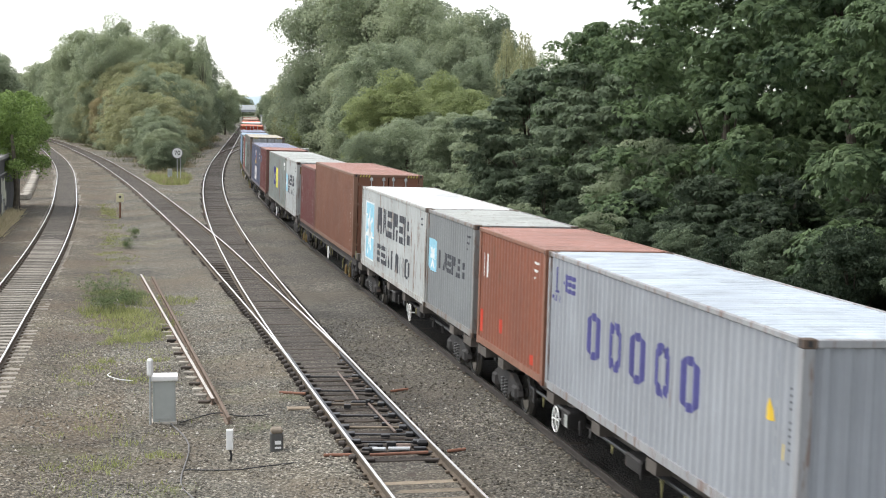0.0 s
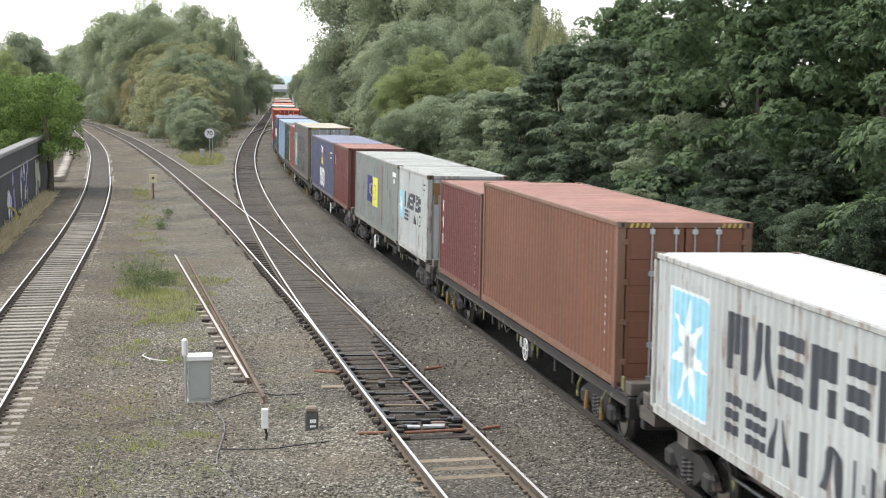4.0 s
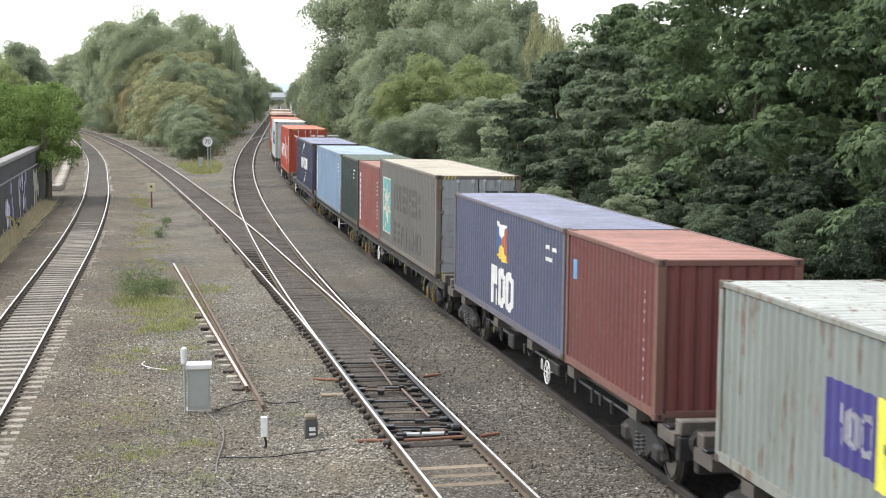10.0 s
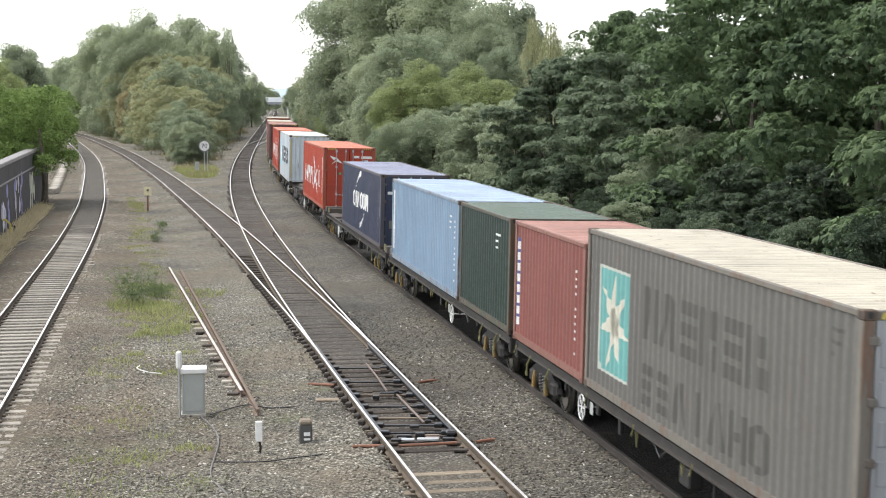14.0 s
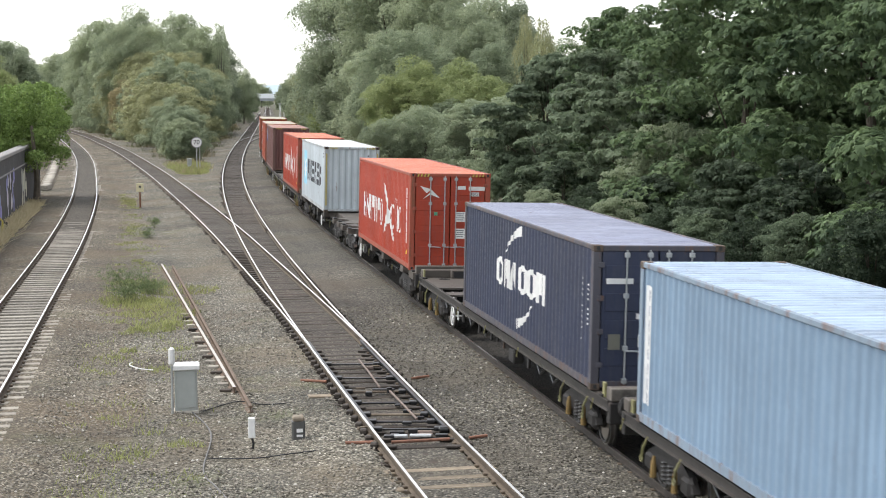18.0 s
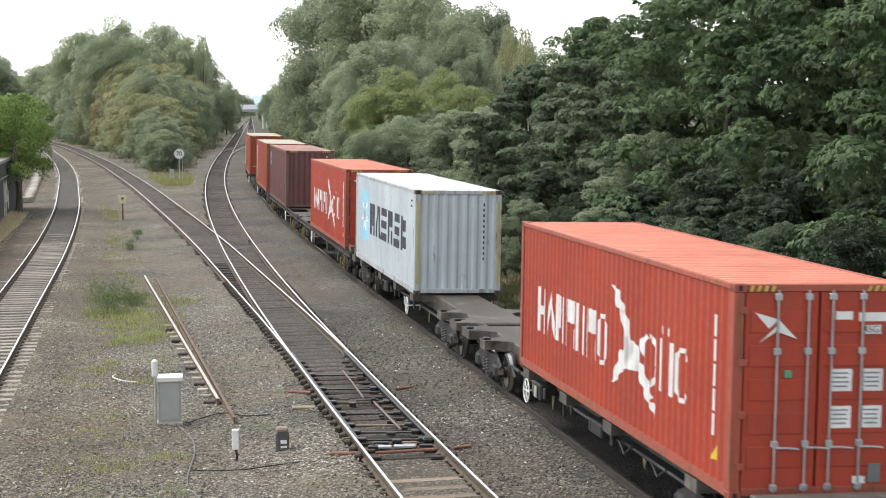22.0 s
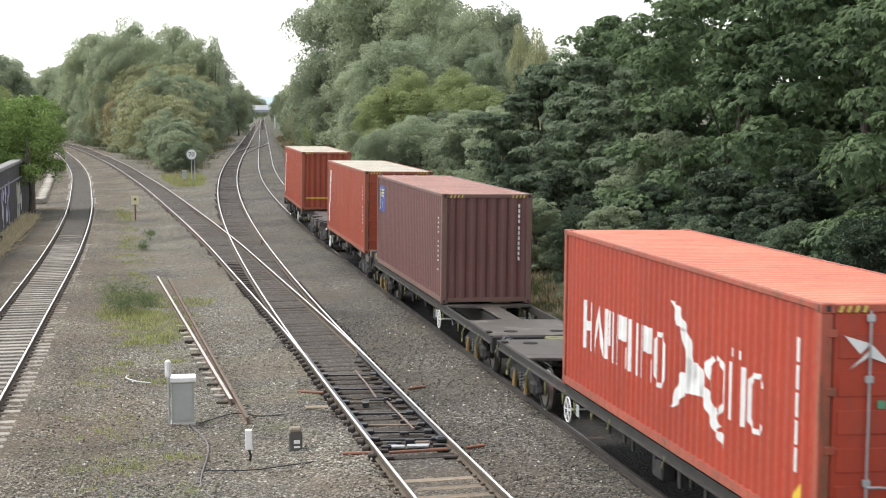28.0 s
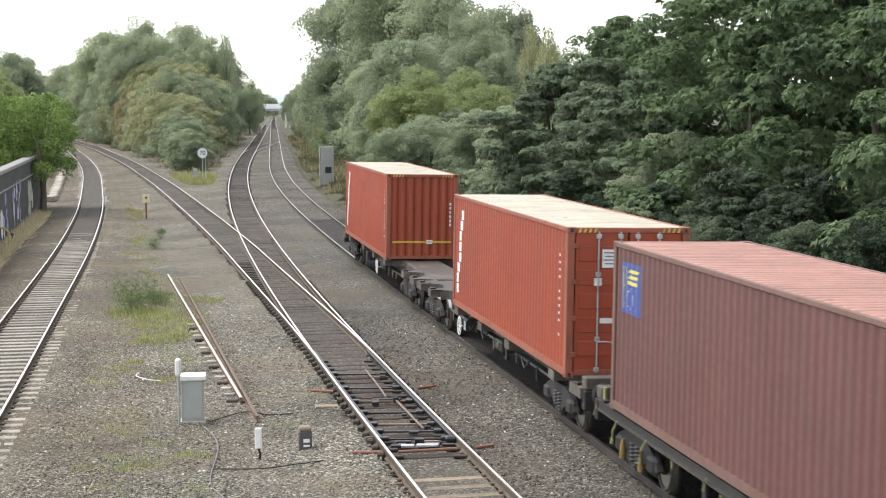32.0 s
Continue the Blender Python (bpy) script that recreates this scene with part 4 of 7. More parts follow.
def marks_flag(L0):
    """Two square panels, dark blue and yellow, with plain shapes on them, and a replaced wall panel."""
    return [("logo_panel_blue", (0.05, 0.045, 0.2), lambda sh, L, h: on_side(sh, L, rect(3.93, 0.9, 1.45, 0.97))),
            ("logo_panel_yellow", (0.78, 0.74, 0.1), lambda sh, L, h: on_side(sh, L, rect(5.38, 0.82, 1.42, 1.05))),
            ("logo_shape", WHITE_INK, lambda sh, L, h: strokes(sh, L, 4.1, 1.12, 1.25, 0.5, "poo", thick=0.32, fill=0.86)),
            ("logo_shape", (0.06, 0.06, 0.2), lambda sh, L, h: strokes(sh, L, 5.5, 1.05, 1.25, 0.55, "noii", thick=0.3, fill=0.86)),
            ("repaired_panel", (0.2, 0.215, 0.21), lambda sh, L, h: on_side(sh, L, rect(6.84, 0.18, 1.4, 2.2), lift=0.002)),
            ("rust_seam", (0.2, 0.13, 0.09), lambda sh, L, h: on_side(sh, L, rect(8.1, 0.3, 0.12, 2.08), lift=0.004)),
            ("yellow_strip", (0.75, 0.72, 0.12), lambda sh, L, h: on_side(sh, L, rect(8.27, 0.93, 0.06, 0.85))),
            ("identity_marking", WHITE_INK, lambda sh, L, h: [(cut(sh), on_side(sh, L, rect(*q))) for q in ((10.8, 2.16, 0.55, 0.15), (11.4, 2.16, 0.14, 0.15), (11.1, 1.94, 0.22, 0.15))])]


def marks_ship():
    """A waving flag in four colours over plain white shapes."""
    return [("logo_flag_white", WHITE_INK, lambda sh, L, h: on_side(sh, L, [(5.45, 2.3), (5.9, 2.2), (6.6, 2.22), (6.05, 1.82)])),
            ("logo_flag_red", (0.4, 0.11, 0.06), lambda sh, L, h: on_side(sh, L, [(6.6, 2.2), (6.72, 1.8), (6.78, 1.38), (6.07, 1.82)])),
            ("logo_flag_yellow", (0.75, 0.55, 0.1), lambda sh, L, h: on_side(sh, L, [(6.05, 1.8), (6.76, 1.38), (6.2, 1.35), (5.6, 1.46)])),
            ("logo_flag_blue", (0.05, 0.12, 0.28), lambda sh, L, h: on_side(sh, L, [(5.42, 2.3), (6.03, 1.82), (5.58, 1.48)])),
            ("logo_shape", WHITE_INK, lambda sh, L, h: strokes(sh, L, 4.85, 0.3, 2.6, 0.9, "poo", thick=0.36, fill=0.92)),
            ("identity_marking", WHITE_INK, lambda sh, L, h: [(cut(sh), on_side(sh, L, rect(*q))) for q in ((10.5, 2.06, 0.4, 0.08), (11.0, 2.05, 0.3, 0.08), (11.4, 2.05, 0.08, 0.08), (10.5, 1.82, 0.24, 0.08), (10.85, 1.82, 0.3, 0.08))])]


def marks_arcs():
    """Bold white shapes with a swelling arc above and another below."""
    def arcs(sh, L, h):
        for p, q, r in (((4.8, 1.8), (5.25, 2.22), (6.25, 2.36)), ((7.35, 0.9), (6.9, 0.5), (5.95, 0.36))):
            cut(sh)
            last = None
            for k in range(9):
                t = k / 8
                u, v = (((1 - t) ** 2 * a + 2 * t * (1 - t) * b + t * t * c) for a, b, c in zip(p, q, r))
                d = 0.02 + 0.09 * t
                if last:
                    on_side(sh, L, [(last[0], last[1] - last[2]), (u, v - d), (u, v + d), (last[0], last[1] + last[2])])
                last = (u, v, d)
    return [("name_lettering", WHITE_INK, lambda sh, L, h: (strokes(sh, L, 3.9, 1.02, 2.05, 0.62, "owa", thick=0.36, fill=0.93), strokes(sh, L, 6.12, 1.04, 2.4, 0.62, "oow", thick=0.36, fill=0.93))),
            ("logo_arc", WHITE_INK, arcs), idcol(WHITE_INK, 0.75, 0.6, 1.2), ("identity_strip", WHITE_INK, lambda sh, L, h: column(sh, L, L - 0.42, 1.9, 0.04, 0.8, 9))]


def marks_column(col, u=0.35, h_from=0.3, w=0.22, panel=None, lean=0.0):
    out = []
    if panel:
        out.append(("letter_panel", panel, lambda sh, L, h: on_side(sh, L, rect(u - 0.08, 0.35, w + 0.16, h - 0.7))))

    def draw(sh, L, h):
        n = 8
        for k in range(n):
            cut(sh)
            on_side(sh, L, rect(u + lean * (n - k) / n, h - h_from - 0.3 - k * (h - 0.72) / n, w, 0.24 if lean else 0.17), lift=0.008)
    return out + [("upright_lettering", col, draw), idcol(WHITE_INK, 0.7, 0.5, 1.7)]


RED_PLATES = [(0.34, 2.47, 0.24, 0.11, WHITE_INK), (0.8, 2.45, 0.5, 0.12, WHITE_INK), (0.76, 2.28, 0.24, 0.12, (0.74, 0.75, 0.73)),
              (0.33, 1.6, 0.3, 0.3, WHITE_INK), (0.78, 1.6, 0.28, 0.3, WHITE_INK), (0.33, 1.1, 0.3, 0.3, WHITE_INK), (0.78, 1.1, 0.28, 0.3, WHITE_INK), (0.62, 0.24, 0.18, 0.1, WHITE_INK),
              (0.84, 0.33, 0.18, 0.26, (0.16, 0.17, 0.16)), (-0.43, 1.69, 0.1, 0.1, (0.1, 0.35, 0.2))]
END_COL = [(0.86, 2.58 - 0.135 * k - (0.04 if k > 3 else 0), 0.05, 0.095, WHITE_INK) for k in range(11)]
END_DARK = [(0.72, 2.5 - 0.15 * k, 0.045, 0.08, DARK_INK) for k in range(11)]

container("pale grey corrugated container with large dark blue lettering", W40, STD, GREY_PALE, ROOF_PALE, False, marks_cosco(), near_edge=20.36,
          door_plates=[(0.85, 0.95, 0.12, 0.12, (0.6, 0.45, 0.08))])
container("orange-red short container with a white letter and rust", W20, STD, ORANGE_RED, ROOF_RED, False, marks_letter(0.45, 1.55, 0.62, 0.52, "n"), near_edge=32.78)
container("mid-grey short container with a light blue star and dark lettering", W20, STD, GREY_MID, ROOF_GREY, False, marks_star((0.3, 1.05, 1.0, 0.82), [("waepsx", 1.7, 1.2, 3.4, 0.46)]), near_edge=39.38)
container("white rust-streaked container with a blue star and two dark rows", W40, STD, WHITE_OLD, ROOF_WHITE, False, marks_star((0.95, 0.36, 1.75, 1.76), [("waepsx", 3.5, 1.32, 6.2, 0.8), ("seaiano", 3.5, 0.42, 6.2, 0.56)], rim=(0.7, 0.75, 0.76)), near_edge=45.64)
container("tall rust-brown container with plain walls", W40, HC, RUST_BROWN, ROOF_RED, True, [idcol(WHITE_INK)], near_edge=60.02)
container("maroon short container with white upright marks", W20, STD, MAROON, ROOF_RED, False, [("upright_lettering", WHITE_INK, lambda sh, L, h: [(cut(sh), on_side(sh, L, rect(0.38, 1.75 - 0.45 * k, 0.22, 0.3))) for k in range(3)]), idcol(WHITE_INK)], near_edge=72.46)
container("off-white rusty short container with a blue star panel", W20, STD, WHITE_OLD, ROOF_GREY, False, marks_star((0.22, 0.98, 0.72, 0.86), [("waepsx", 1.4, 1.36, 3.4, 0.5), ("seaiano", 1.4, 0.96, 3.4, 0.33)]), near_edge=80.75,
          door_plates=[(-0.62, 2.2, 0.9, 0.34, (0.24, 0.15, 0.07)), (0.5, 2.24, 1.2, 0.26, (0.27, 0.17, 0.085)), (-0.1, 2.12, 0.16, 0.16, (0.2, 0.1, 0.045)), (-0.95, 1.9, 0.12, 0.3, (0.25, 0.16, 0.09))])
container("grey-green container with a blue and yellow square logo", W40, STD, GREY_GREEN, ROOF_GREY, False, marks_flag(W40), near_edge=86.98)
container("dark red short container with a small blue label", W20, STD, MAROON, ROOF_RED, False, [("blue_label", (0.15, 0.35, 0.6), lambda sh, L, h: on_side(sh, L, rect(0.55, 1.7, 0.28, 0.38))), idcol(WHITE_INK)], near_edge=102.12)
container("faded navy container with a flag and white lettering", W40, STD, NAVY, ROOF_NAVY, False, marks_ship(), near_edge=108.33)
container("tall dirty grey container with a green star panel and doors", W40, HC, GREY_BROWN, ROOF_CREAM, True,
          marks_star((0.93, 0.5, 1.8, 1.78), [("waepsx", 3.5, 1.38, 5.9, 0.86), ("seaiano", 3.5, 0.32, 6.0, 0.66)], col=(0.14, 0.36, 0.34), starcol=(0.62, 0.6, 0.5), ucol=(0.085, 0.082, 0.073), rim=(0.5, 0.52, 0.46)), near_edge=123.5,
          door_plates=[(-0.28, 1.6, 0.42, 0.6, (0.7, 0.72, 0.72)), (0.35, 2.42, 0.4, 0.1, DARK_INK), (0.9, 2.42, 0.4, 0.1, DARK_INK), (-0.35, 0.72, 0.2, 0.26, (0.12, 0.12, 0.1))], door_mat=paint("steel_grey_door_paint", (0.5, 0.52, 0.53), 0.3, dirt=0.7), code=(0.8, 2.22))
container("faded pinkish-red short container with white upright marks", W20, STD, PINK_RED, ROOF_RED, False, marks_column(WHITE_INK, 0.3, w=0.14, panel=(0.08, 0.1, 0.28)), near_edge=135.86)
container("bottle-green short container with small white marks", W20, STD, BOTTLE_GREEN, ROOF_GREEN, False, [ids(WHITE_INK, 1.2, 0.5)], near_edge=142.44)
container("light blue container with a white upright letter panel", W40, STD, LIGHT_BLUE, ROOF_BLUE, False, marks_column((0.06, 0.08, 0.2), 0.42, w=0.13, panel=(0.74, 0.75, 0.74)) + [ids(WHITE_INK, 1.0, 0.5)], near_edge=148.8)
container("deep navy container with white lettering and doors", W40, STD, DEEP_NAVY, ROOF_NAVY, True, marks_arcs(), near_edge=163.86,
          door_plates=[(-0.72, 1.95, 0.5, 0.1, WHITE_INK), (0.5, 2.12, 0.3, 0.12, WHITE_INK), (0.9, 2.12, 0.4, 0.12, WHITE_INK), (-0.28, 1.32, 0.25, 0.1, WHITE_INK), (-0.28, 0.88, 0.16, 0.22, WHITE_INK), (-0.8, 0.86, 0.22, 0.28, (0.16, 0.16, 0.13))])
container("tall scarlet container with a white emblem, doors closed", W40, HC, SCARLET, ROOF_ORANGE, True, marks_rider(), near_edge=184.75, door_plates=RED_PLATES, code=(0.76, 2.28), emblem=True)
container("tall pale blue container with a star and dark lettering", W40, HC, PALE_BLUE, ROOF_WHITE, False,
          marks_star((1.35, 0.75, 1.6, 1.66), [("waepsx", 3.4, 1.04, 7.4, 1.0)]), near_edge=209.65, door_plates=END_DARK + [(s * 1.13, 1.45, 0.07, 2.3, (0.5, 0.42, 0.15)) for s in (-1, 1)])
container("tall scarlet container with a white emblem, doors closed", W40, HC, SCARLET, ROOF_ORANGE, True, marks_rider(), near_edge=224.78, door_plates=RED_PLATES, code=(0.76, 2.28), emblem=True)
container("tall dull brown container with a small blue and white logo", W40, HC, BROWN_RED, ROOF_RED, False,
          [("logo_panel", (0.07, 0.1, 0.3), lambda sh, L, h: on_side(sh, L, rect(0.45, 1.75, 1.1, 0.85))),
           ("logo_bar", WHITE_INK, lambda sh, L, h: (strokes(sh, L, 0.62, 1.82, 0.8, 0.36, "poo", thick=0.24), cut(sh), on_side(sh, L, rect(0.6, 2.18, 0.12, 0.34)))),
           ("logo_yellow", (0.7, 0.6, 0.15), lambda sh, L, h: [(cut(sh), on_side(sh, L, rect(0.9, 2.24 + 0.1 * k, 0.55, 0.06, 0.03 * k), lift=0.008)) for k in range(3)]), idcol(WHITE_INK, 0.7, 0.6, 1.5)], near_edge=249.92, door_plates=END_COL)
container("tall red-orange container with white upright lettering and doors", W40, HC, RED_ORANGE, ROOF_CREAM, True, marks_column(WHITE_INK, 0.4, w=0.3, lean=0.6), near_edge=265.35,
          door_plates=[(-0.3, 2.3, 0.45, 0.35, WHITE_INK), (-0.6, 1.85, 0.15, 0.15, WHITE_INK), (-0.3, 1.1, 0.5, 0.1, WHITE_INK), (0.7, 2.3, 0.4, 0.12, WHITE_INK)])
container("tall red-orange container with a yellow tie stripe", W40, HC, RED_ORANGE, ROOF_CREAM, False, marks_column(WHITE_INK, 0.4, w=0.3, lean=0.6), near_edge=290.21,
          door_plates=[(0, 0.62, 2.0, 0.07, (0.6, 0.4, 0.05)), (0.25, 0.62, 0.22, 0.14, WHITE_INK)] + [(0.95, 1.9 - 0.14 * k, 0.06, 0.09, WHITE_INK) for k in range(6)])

# ---- wagons ----
HOLLOW = mat("unlit_hollow", (0.006, 0.006, 0.006), 1.0, var=0.1)
AMBER = mat("amber_paint", (0.2, 0.13, 0.04), 0.6, var=0.3)


def bogie(parent, y, weights=False):
    b = part("bogie", Shape().box((0, y, 0.62), (1.7, 0.36, 0.22), bevel=0.03).box((0, y, 0.78), (0.6, 0.6, 0.14), bevel=0.03), STEEL, parent)
    for s in (-1, 1):
        prof = [(-1.25, 0.42), (-1.05, 0.62), (-0.6, 0.78), (0.6, 0.78), (1.05, 0.62), (1.25, 0.42), (1.02, 0.36), (0.72, 0.52), (0.45, 0.36), (0.3, 0.28),
                (-0.3, 0.28), (-0.45, 0.36), (-0.72, 0.52), (-1.02, 0.36)]
        sh = Shape()
        n = len(prof)
        vs = [(s * 0.95, y + a, z) for a, z in prof] + [(s * 1.06, y + a, z) for a, z in prof]
        k = len(sh.v)
        sh.v += vs
        quads = [(0, 1, 12, 13), (1, 2, 11, 12), (2, 3, 8, 11), (3, 4, 7, 8), (4, 5, 6, 7), (8, 9, 10, 11)]
        for q in quads:
            sh.f += [tuple(k + i for i in q), tuple(k + n + i for i in q)]
            sh.m += [0, 0]
        for i in range(n):
            sh.f.append((k + i, k + (i + 1) % n, k + n + (i + 1) % n, k + n + i))
            sh.m.append(0)
        part("side_frame", sh, STEEL, b)
        for e in (-1, 1):
            part("axle_box", Shape().box((s * 1.02, y + e * 0.92, 0.46), (0.18, 0.46, 0.34), bevel=0.08), STEEL, b)
        for q in (-0.15, 0.15):
            part("coil_spring", Shape().tube([(s * 1.03 + 0.075 * math.cos(0.9 * k2), y + q + 0.075 * math.sin(0.9 * k2), 0.3 + 0.0095 * k2) for k2 in range(36)], 0.022, 5), GREASE, b)
    if weights:
        for s in (-1, 1):
            for e in (-1, 1):
                part("brake_weight", Shape().tube([(s * 1.12, y + e * 0.55, 0.62), (s * 1.13, y + e * 0.55, 0.5), (s * 1.13, y + e * 0.55, 0.28)], [0.025, 0.045, 0.055], 8), AMBER, b, "amber-painted weight")
    for e in (-1, 1):
        me = Shape()
        for s in (-1, 1):
            me.tube([(s * 0.70, 0, 0), (s * 0.745, 0, 0)], 0.455, 24, 0)
            me.tube([(s * 0.745, 0, 0), (s * 0.82, 0, 0)], 0.42, 24, 1)
            me.ring((s * 0.822, 0, 0), (1, 0, 0), 0.37, 0.03, 24, 5, 0)
            me.tube([(s * 0.82, 0, 0), (s * 0.87, 0, 0)], 0.12, 12, 0)
        me.tube([(-1.0, 0, 0), (1.0, 0, 0)], 0.08, 8, 0)
        w = part("wheelset", me, [WHEEL, TREAD], b)
        w.location = (0, y + e * 0.92, 0.42)
        ROLLERS.append(w)
    return b


ROLLERS = []


def plate(sh, pts, z, thick, mi=0):
    """A flat plate with the outline pts, its top at z."""
    n = len(pts)
    vs = [(x, y, z) for x, y in pts] + [(x, y, z - thick) for x, y in pts]
    sh.add(vs, [tuple(range(n)), tuple(range(2 * n - 1, n - 1, -1))] + [(i, (i + 1) % n, n + (i + 1) % n, n + i) for i in range(n)], mi)


def spine_deck(w, L, h, z):
    """A broad box spine with pairs of outrigger arms that carry the container corners."""
    part("spine", Shape().box((0, 0, z - 0.22), (1.2, L - 0.2, 0.44), bevel=0.03), DECKMAT, w, "broad brown steel box spine")
    arms = [-h + 0.55, -h + 2.45, -h + 6.7, 0.0, h - 6.7, h - 2.45, h - 0.55]
    for k, yy in enumerate(arms):
        wd = 0.85 if k in (0, 6) else 0.5
        for s in (-1, 1):
            sh = Shape()
            pts = [(s * 0.55, yy - wd / 2 - 0.35), (s * 0.7, yy - wd / 2 - 0.12), (s * 0.95, yy - wd / 2), (s * 1.2, yy - wd / 2), (s * 1.2, yy + wd / 2), (s * 0.95, yy + wd / 2), (s * 0.7, yy + wd / 2 + 0.12), (s * 0.55, yy + wd / 2 + 0.35)]
            plate(sh, pts, z + 0.004, 0.2)
            part("outrigger", sh, DECKMAT, w)
            part("twistlock", Shape().box((s * 1.1, yy, z + 0.03), (0.16, 0.22, 0.05), bevel=0.012), GREASE, w)
            part("stake_pocket", Shape().box((s * 1.02, yy + 0.25 * (1 if yy < 0 else -1), z + 0.01), (0.3, 0.16, 0.014), bevel=0.004), BLACK, w)
    for s in (-1, 1):
        part("brake_pipe", Shape().tube([(s * 0.8, -h + 3.6, z - 0.42), (s * 0.8, h - 3.6, z - 0.42)], 0.035, 6), GREASE, w)
        part("equipment_box", Shape().box((s * 0.98, 2.2, z - 0.34), (0.34, 0.55, 0.32), bevel=0.03), STEEL, w)
        part("equipment_box", Shape().box((s * 0.98, -1.9, z - 0.3), (0.3, 0.8, 0.24), bevel=0.03), STEEL, w)


def ladder_deck(w, L, h, z):
    """Side sills with a deck sheet between them that is pierced by long openings."""
    for s in (-1, 1):
        prof = [(s * 1.17, z - 0.012), (s * 1.1, z - 0.012), (s * 1.1, z - 0.2), (s * 1.18, z - 0.2), (s * 1.18, z - 0.18), (s * 1.13, z - 0.17), (s * 1.13, z - 0.05), (s * 1.17, z - 0.04)]
        part("side_sill", Shape().prism(prof, -h + 0.1, h - 0.1), SILL, w)
        for yy in (-h + 0.6, -h + 6.7, h - 6.7, h - 0.6, 0.0):
            part("twistlock", Shape().box((s * 1.1, yy, z + 0.012), (0.14, 0.2, 0.05), bevel=0.01), STEEL, w)
            part("lashing_hook", Shape().tube([(s * 1.2, yy + 0.3, z - 0.1), (s * 1.24, yy + 0.3, z - 0.26), (s * 1.22, yy + 0.38, z - 0.3)], 0.018, 6), CHAIN, w)
    n = max(4, int((L - 5.0) / 1.7))
    gaps = [(-h + 2.6 + k * (L - 5.2) / n, (L - 5.2) / n) for k in range(n)]
    for e in (-1, 1):
        sh = Shape()
        sh.box((0, e * (h - 1.3), z - 0.03), (2.2, 2.4, 0.05), bevel=0.01)
        part("deck_plate", sh, DECKMAT, w, "worn brown deck sheet")
        # flat black discs laid on the sheet paint the dark of two round holes
        for s in (-1, 1):
            part("deck_recess", Shape().tube([(s * 0.55, e * (h - 0.75), z - 0.004), (s * 0.55, e * (h - 0.75), z + 0.002)], 0.17, 18), HOLLOW, w)
    part("deck_plate", Shape().box((0, 0, z - 0.03), (0.46, L - 4.9, 0.05), bevel=0.01), DECKMAT, w)
    for yy, wd in gaps[::2] + [(h - 2.6, 0)]:
        sh = Shape()
        for s in (-1, 1):
            plate(sh, [(s * 0.2, yy - 0.55), (s * 0.35, yy - 0.42), (s * 1.1, yy - 0.3), (s * 1.1, yy + 0.3), (s * 0.35, yy + 0.42), (s * 0.2, yy + 0.55)], z - 0.008, 0.05)
        part("cross_member", sh, DECKMAT, w)
    sp = Shape()
    sp.box((0, 0, z - 0.32), (0.4, L - 4.6, 0.42), bevel=0.02)
    part("centre_sill", sp, STEEL, w)
    part("air_reservoir", Shape().tube([(0.7, -0.8, z - 0.52), (0.7, 0.9, z - 0.52)], 0.2, 12), STEEL, w)
    for s in (-1, 1):
        part("equipment_box", Shape().box((s * 1.02, -2.2, z - 0.42), (0.24, 0.5, 0.3), bevel=0.03), STEEL, w)


def fittings(w, h, z, seed):
    """Brackets, hoses and chains along the sills, in uneven steps."""
    rnd = random.Random(seed)
    for s in (-1, 1):
        y = -h + 4.0
        while y < h - 4.0:
            d = rnd.uniform(0.12, 0.3)
            kind = rnd.random()
            if kind < 0.55:
                part("sill_bracket", Shape().box((s * 1.12, y, z - 0.2 - d / 2), (0.05, rnd.uniform(0.05, 0.18), d), bevel=0.01), STEEL, w)
            elif kind < 0.8:
                part("lashing_chain", Shape().tube([(s * 1.16, y, z - 0.2), (s * 1.17, y + 0.05, z - 0.2 - d), (s * 1.15, y + 0.16, z - 0.22)], 0.014, 5), CHAIN, w)
            else:
                part("air_hose", Shape().tube([(s * 1.05, y, z - 0.25), (s * 1.08, y + 0.3, z - 0.42), (s * 1.05, y + 0.7, z - 0.28)], 0.022, 6), GREASE, w)
            y += rnd.uniform(0.5, 1.5)


SILL = mat("dusty_dark_sill_steel", (0.04, 0.035, 0.031), 0.75, var=0.4, scale=4, bump=0.2)
LEVER = mat("faded_lime_yellow_paint", (0.22, 0.21, 0.095), 0.6, var=0.3, scale=9, stain=(0.12, 0.1, 0.06), stain_amt=0.3)
CHAIN = mat("dull_greenish_yellow_chain", (0.2, 0.185, 0.08), 0.7, var=0.3)


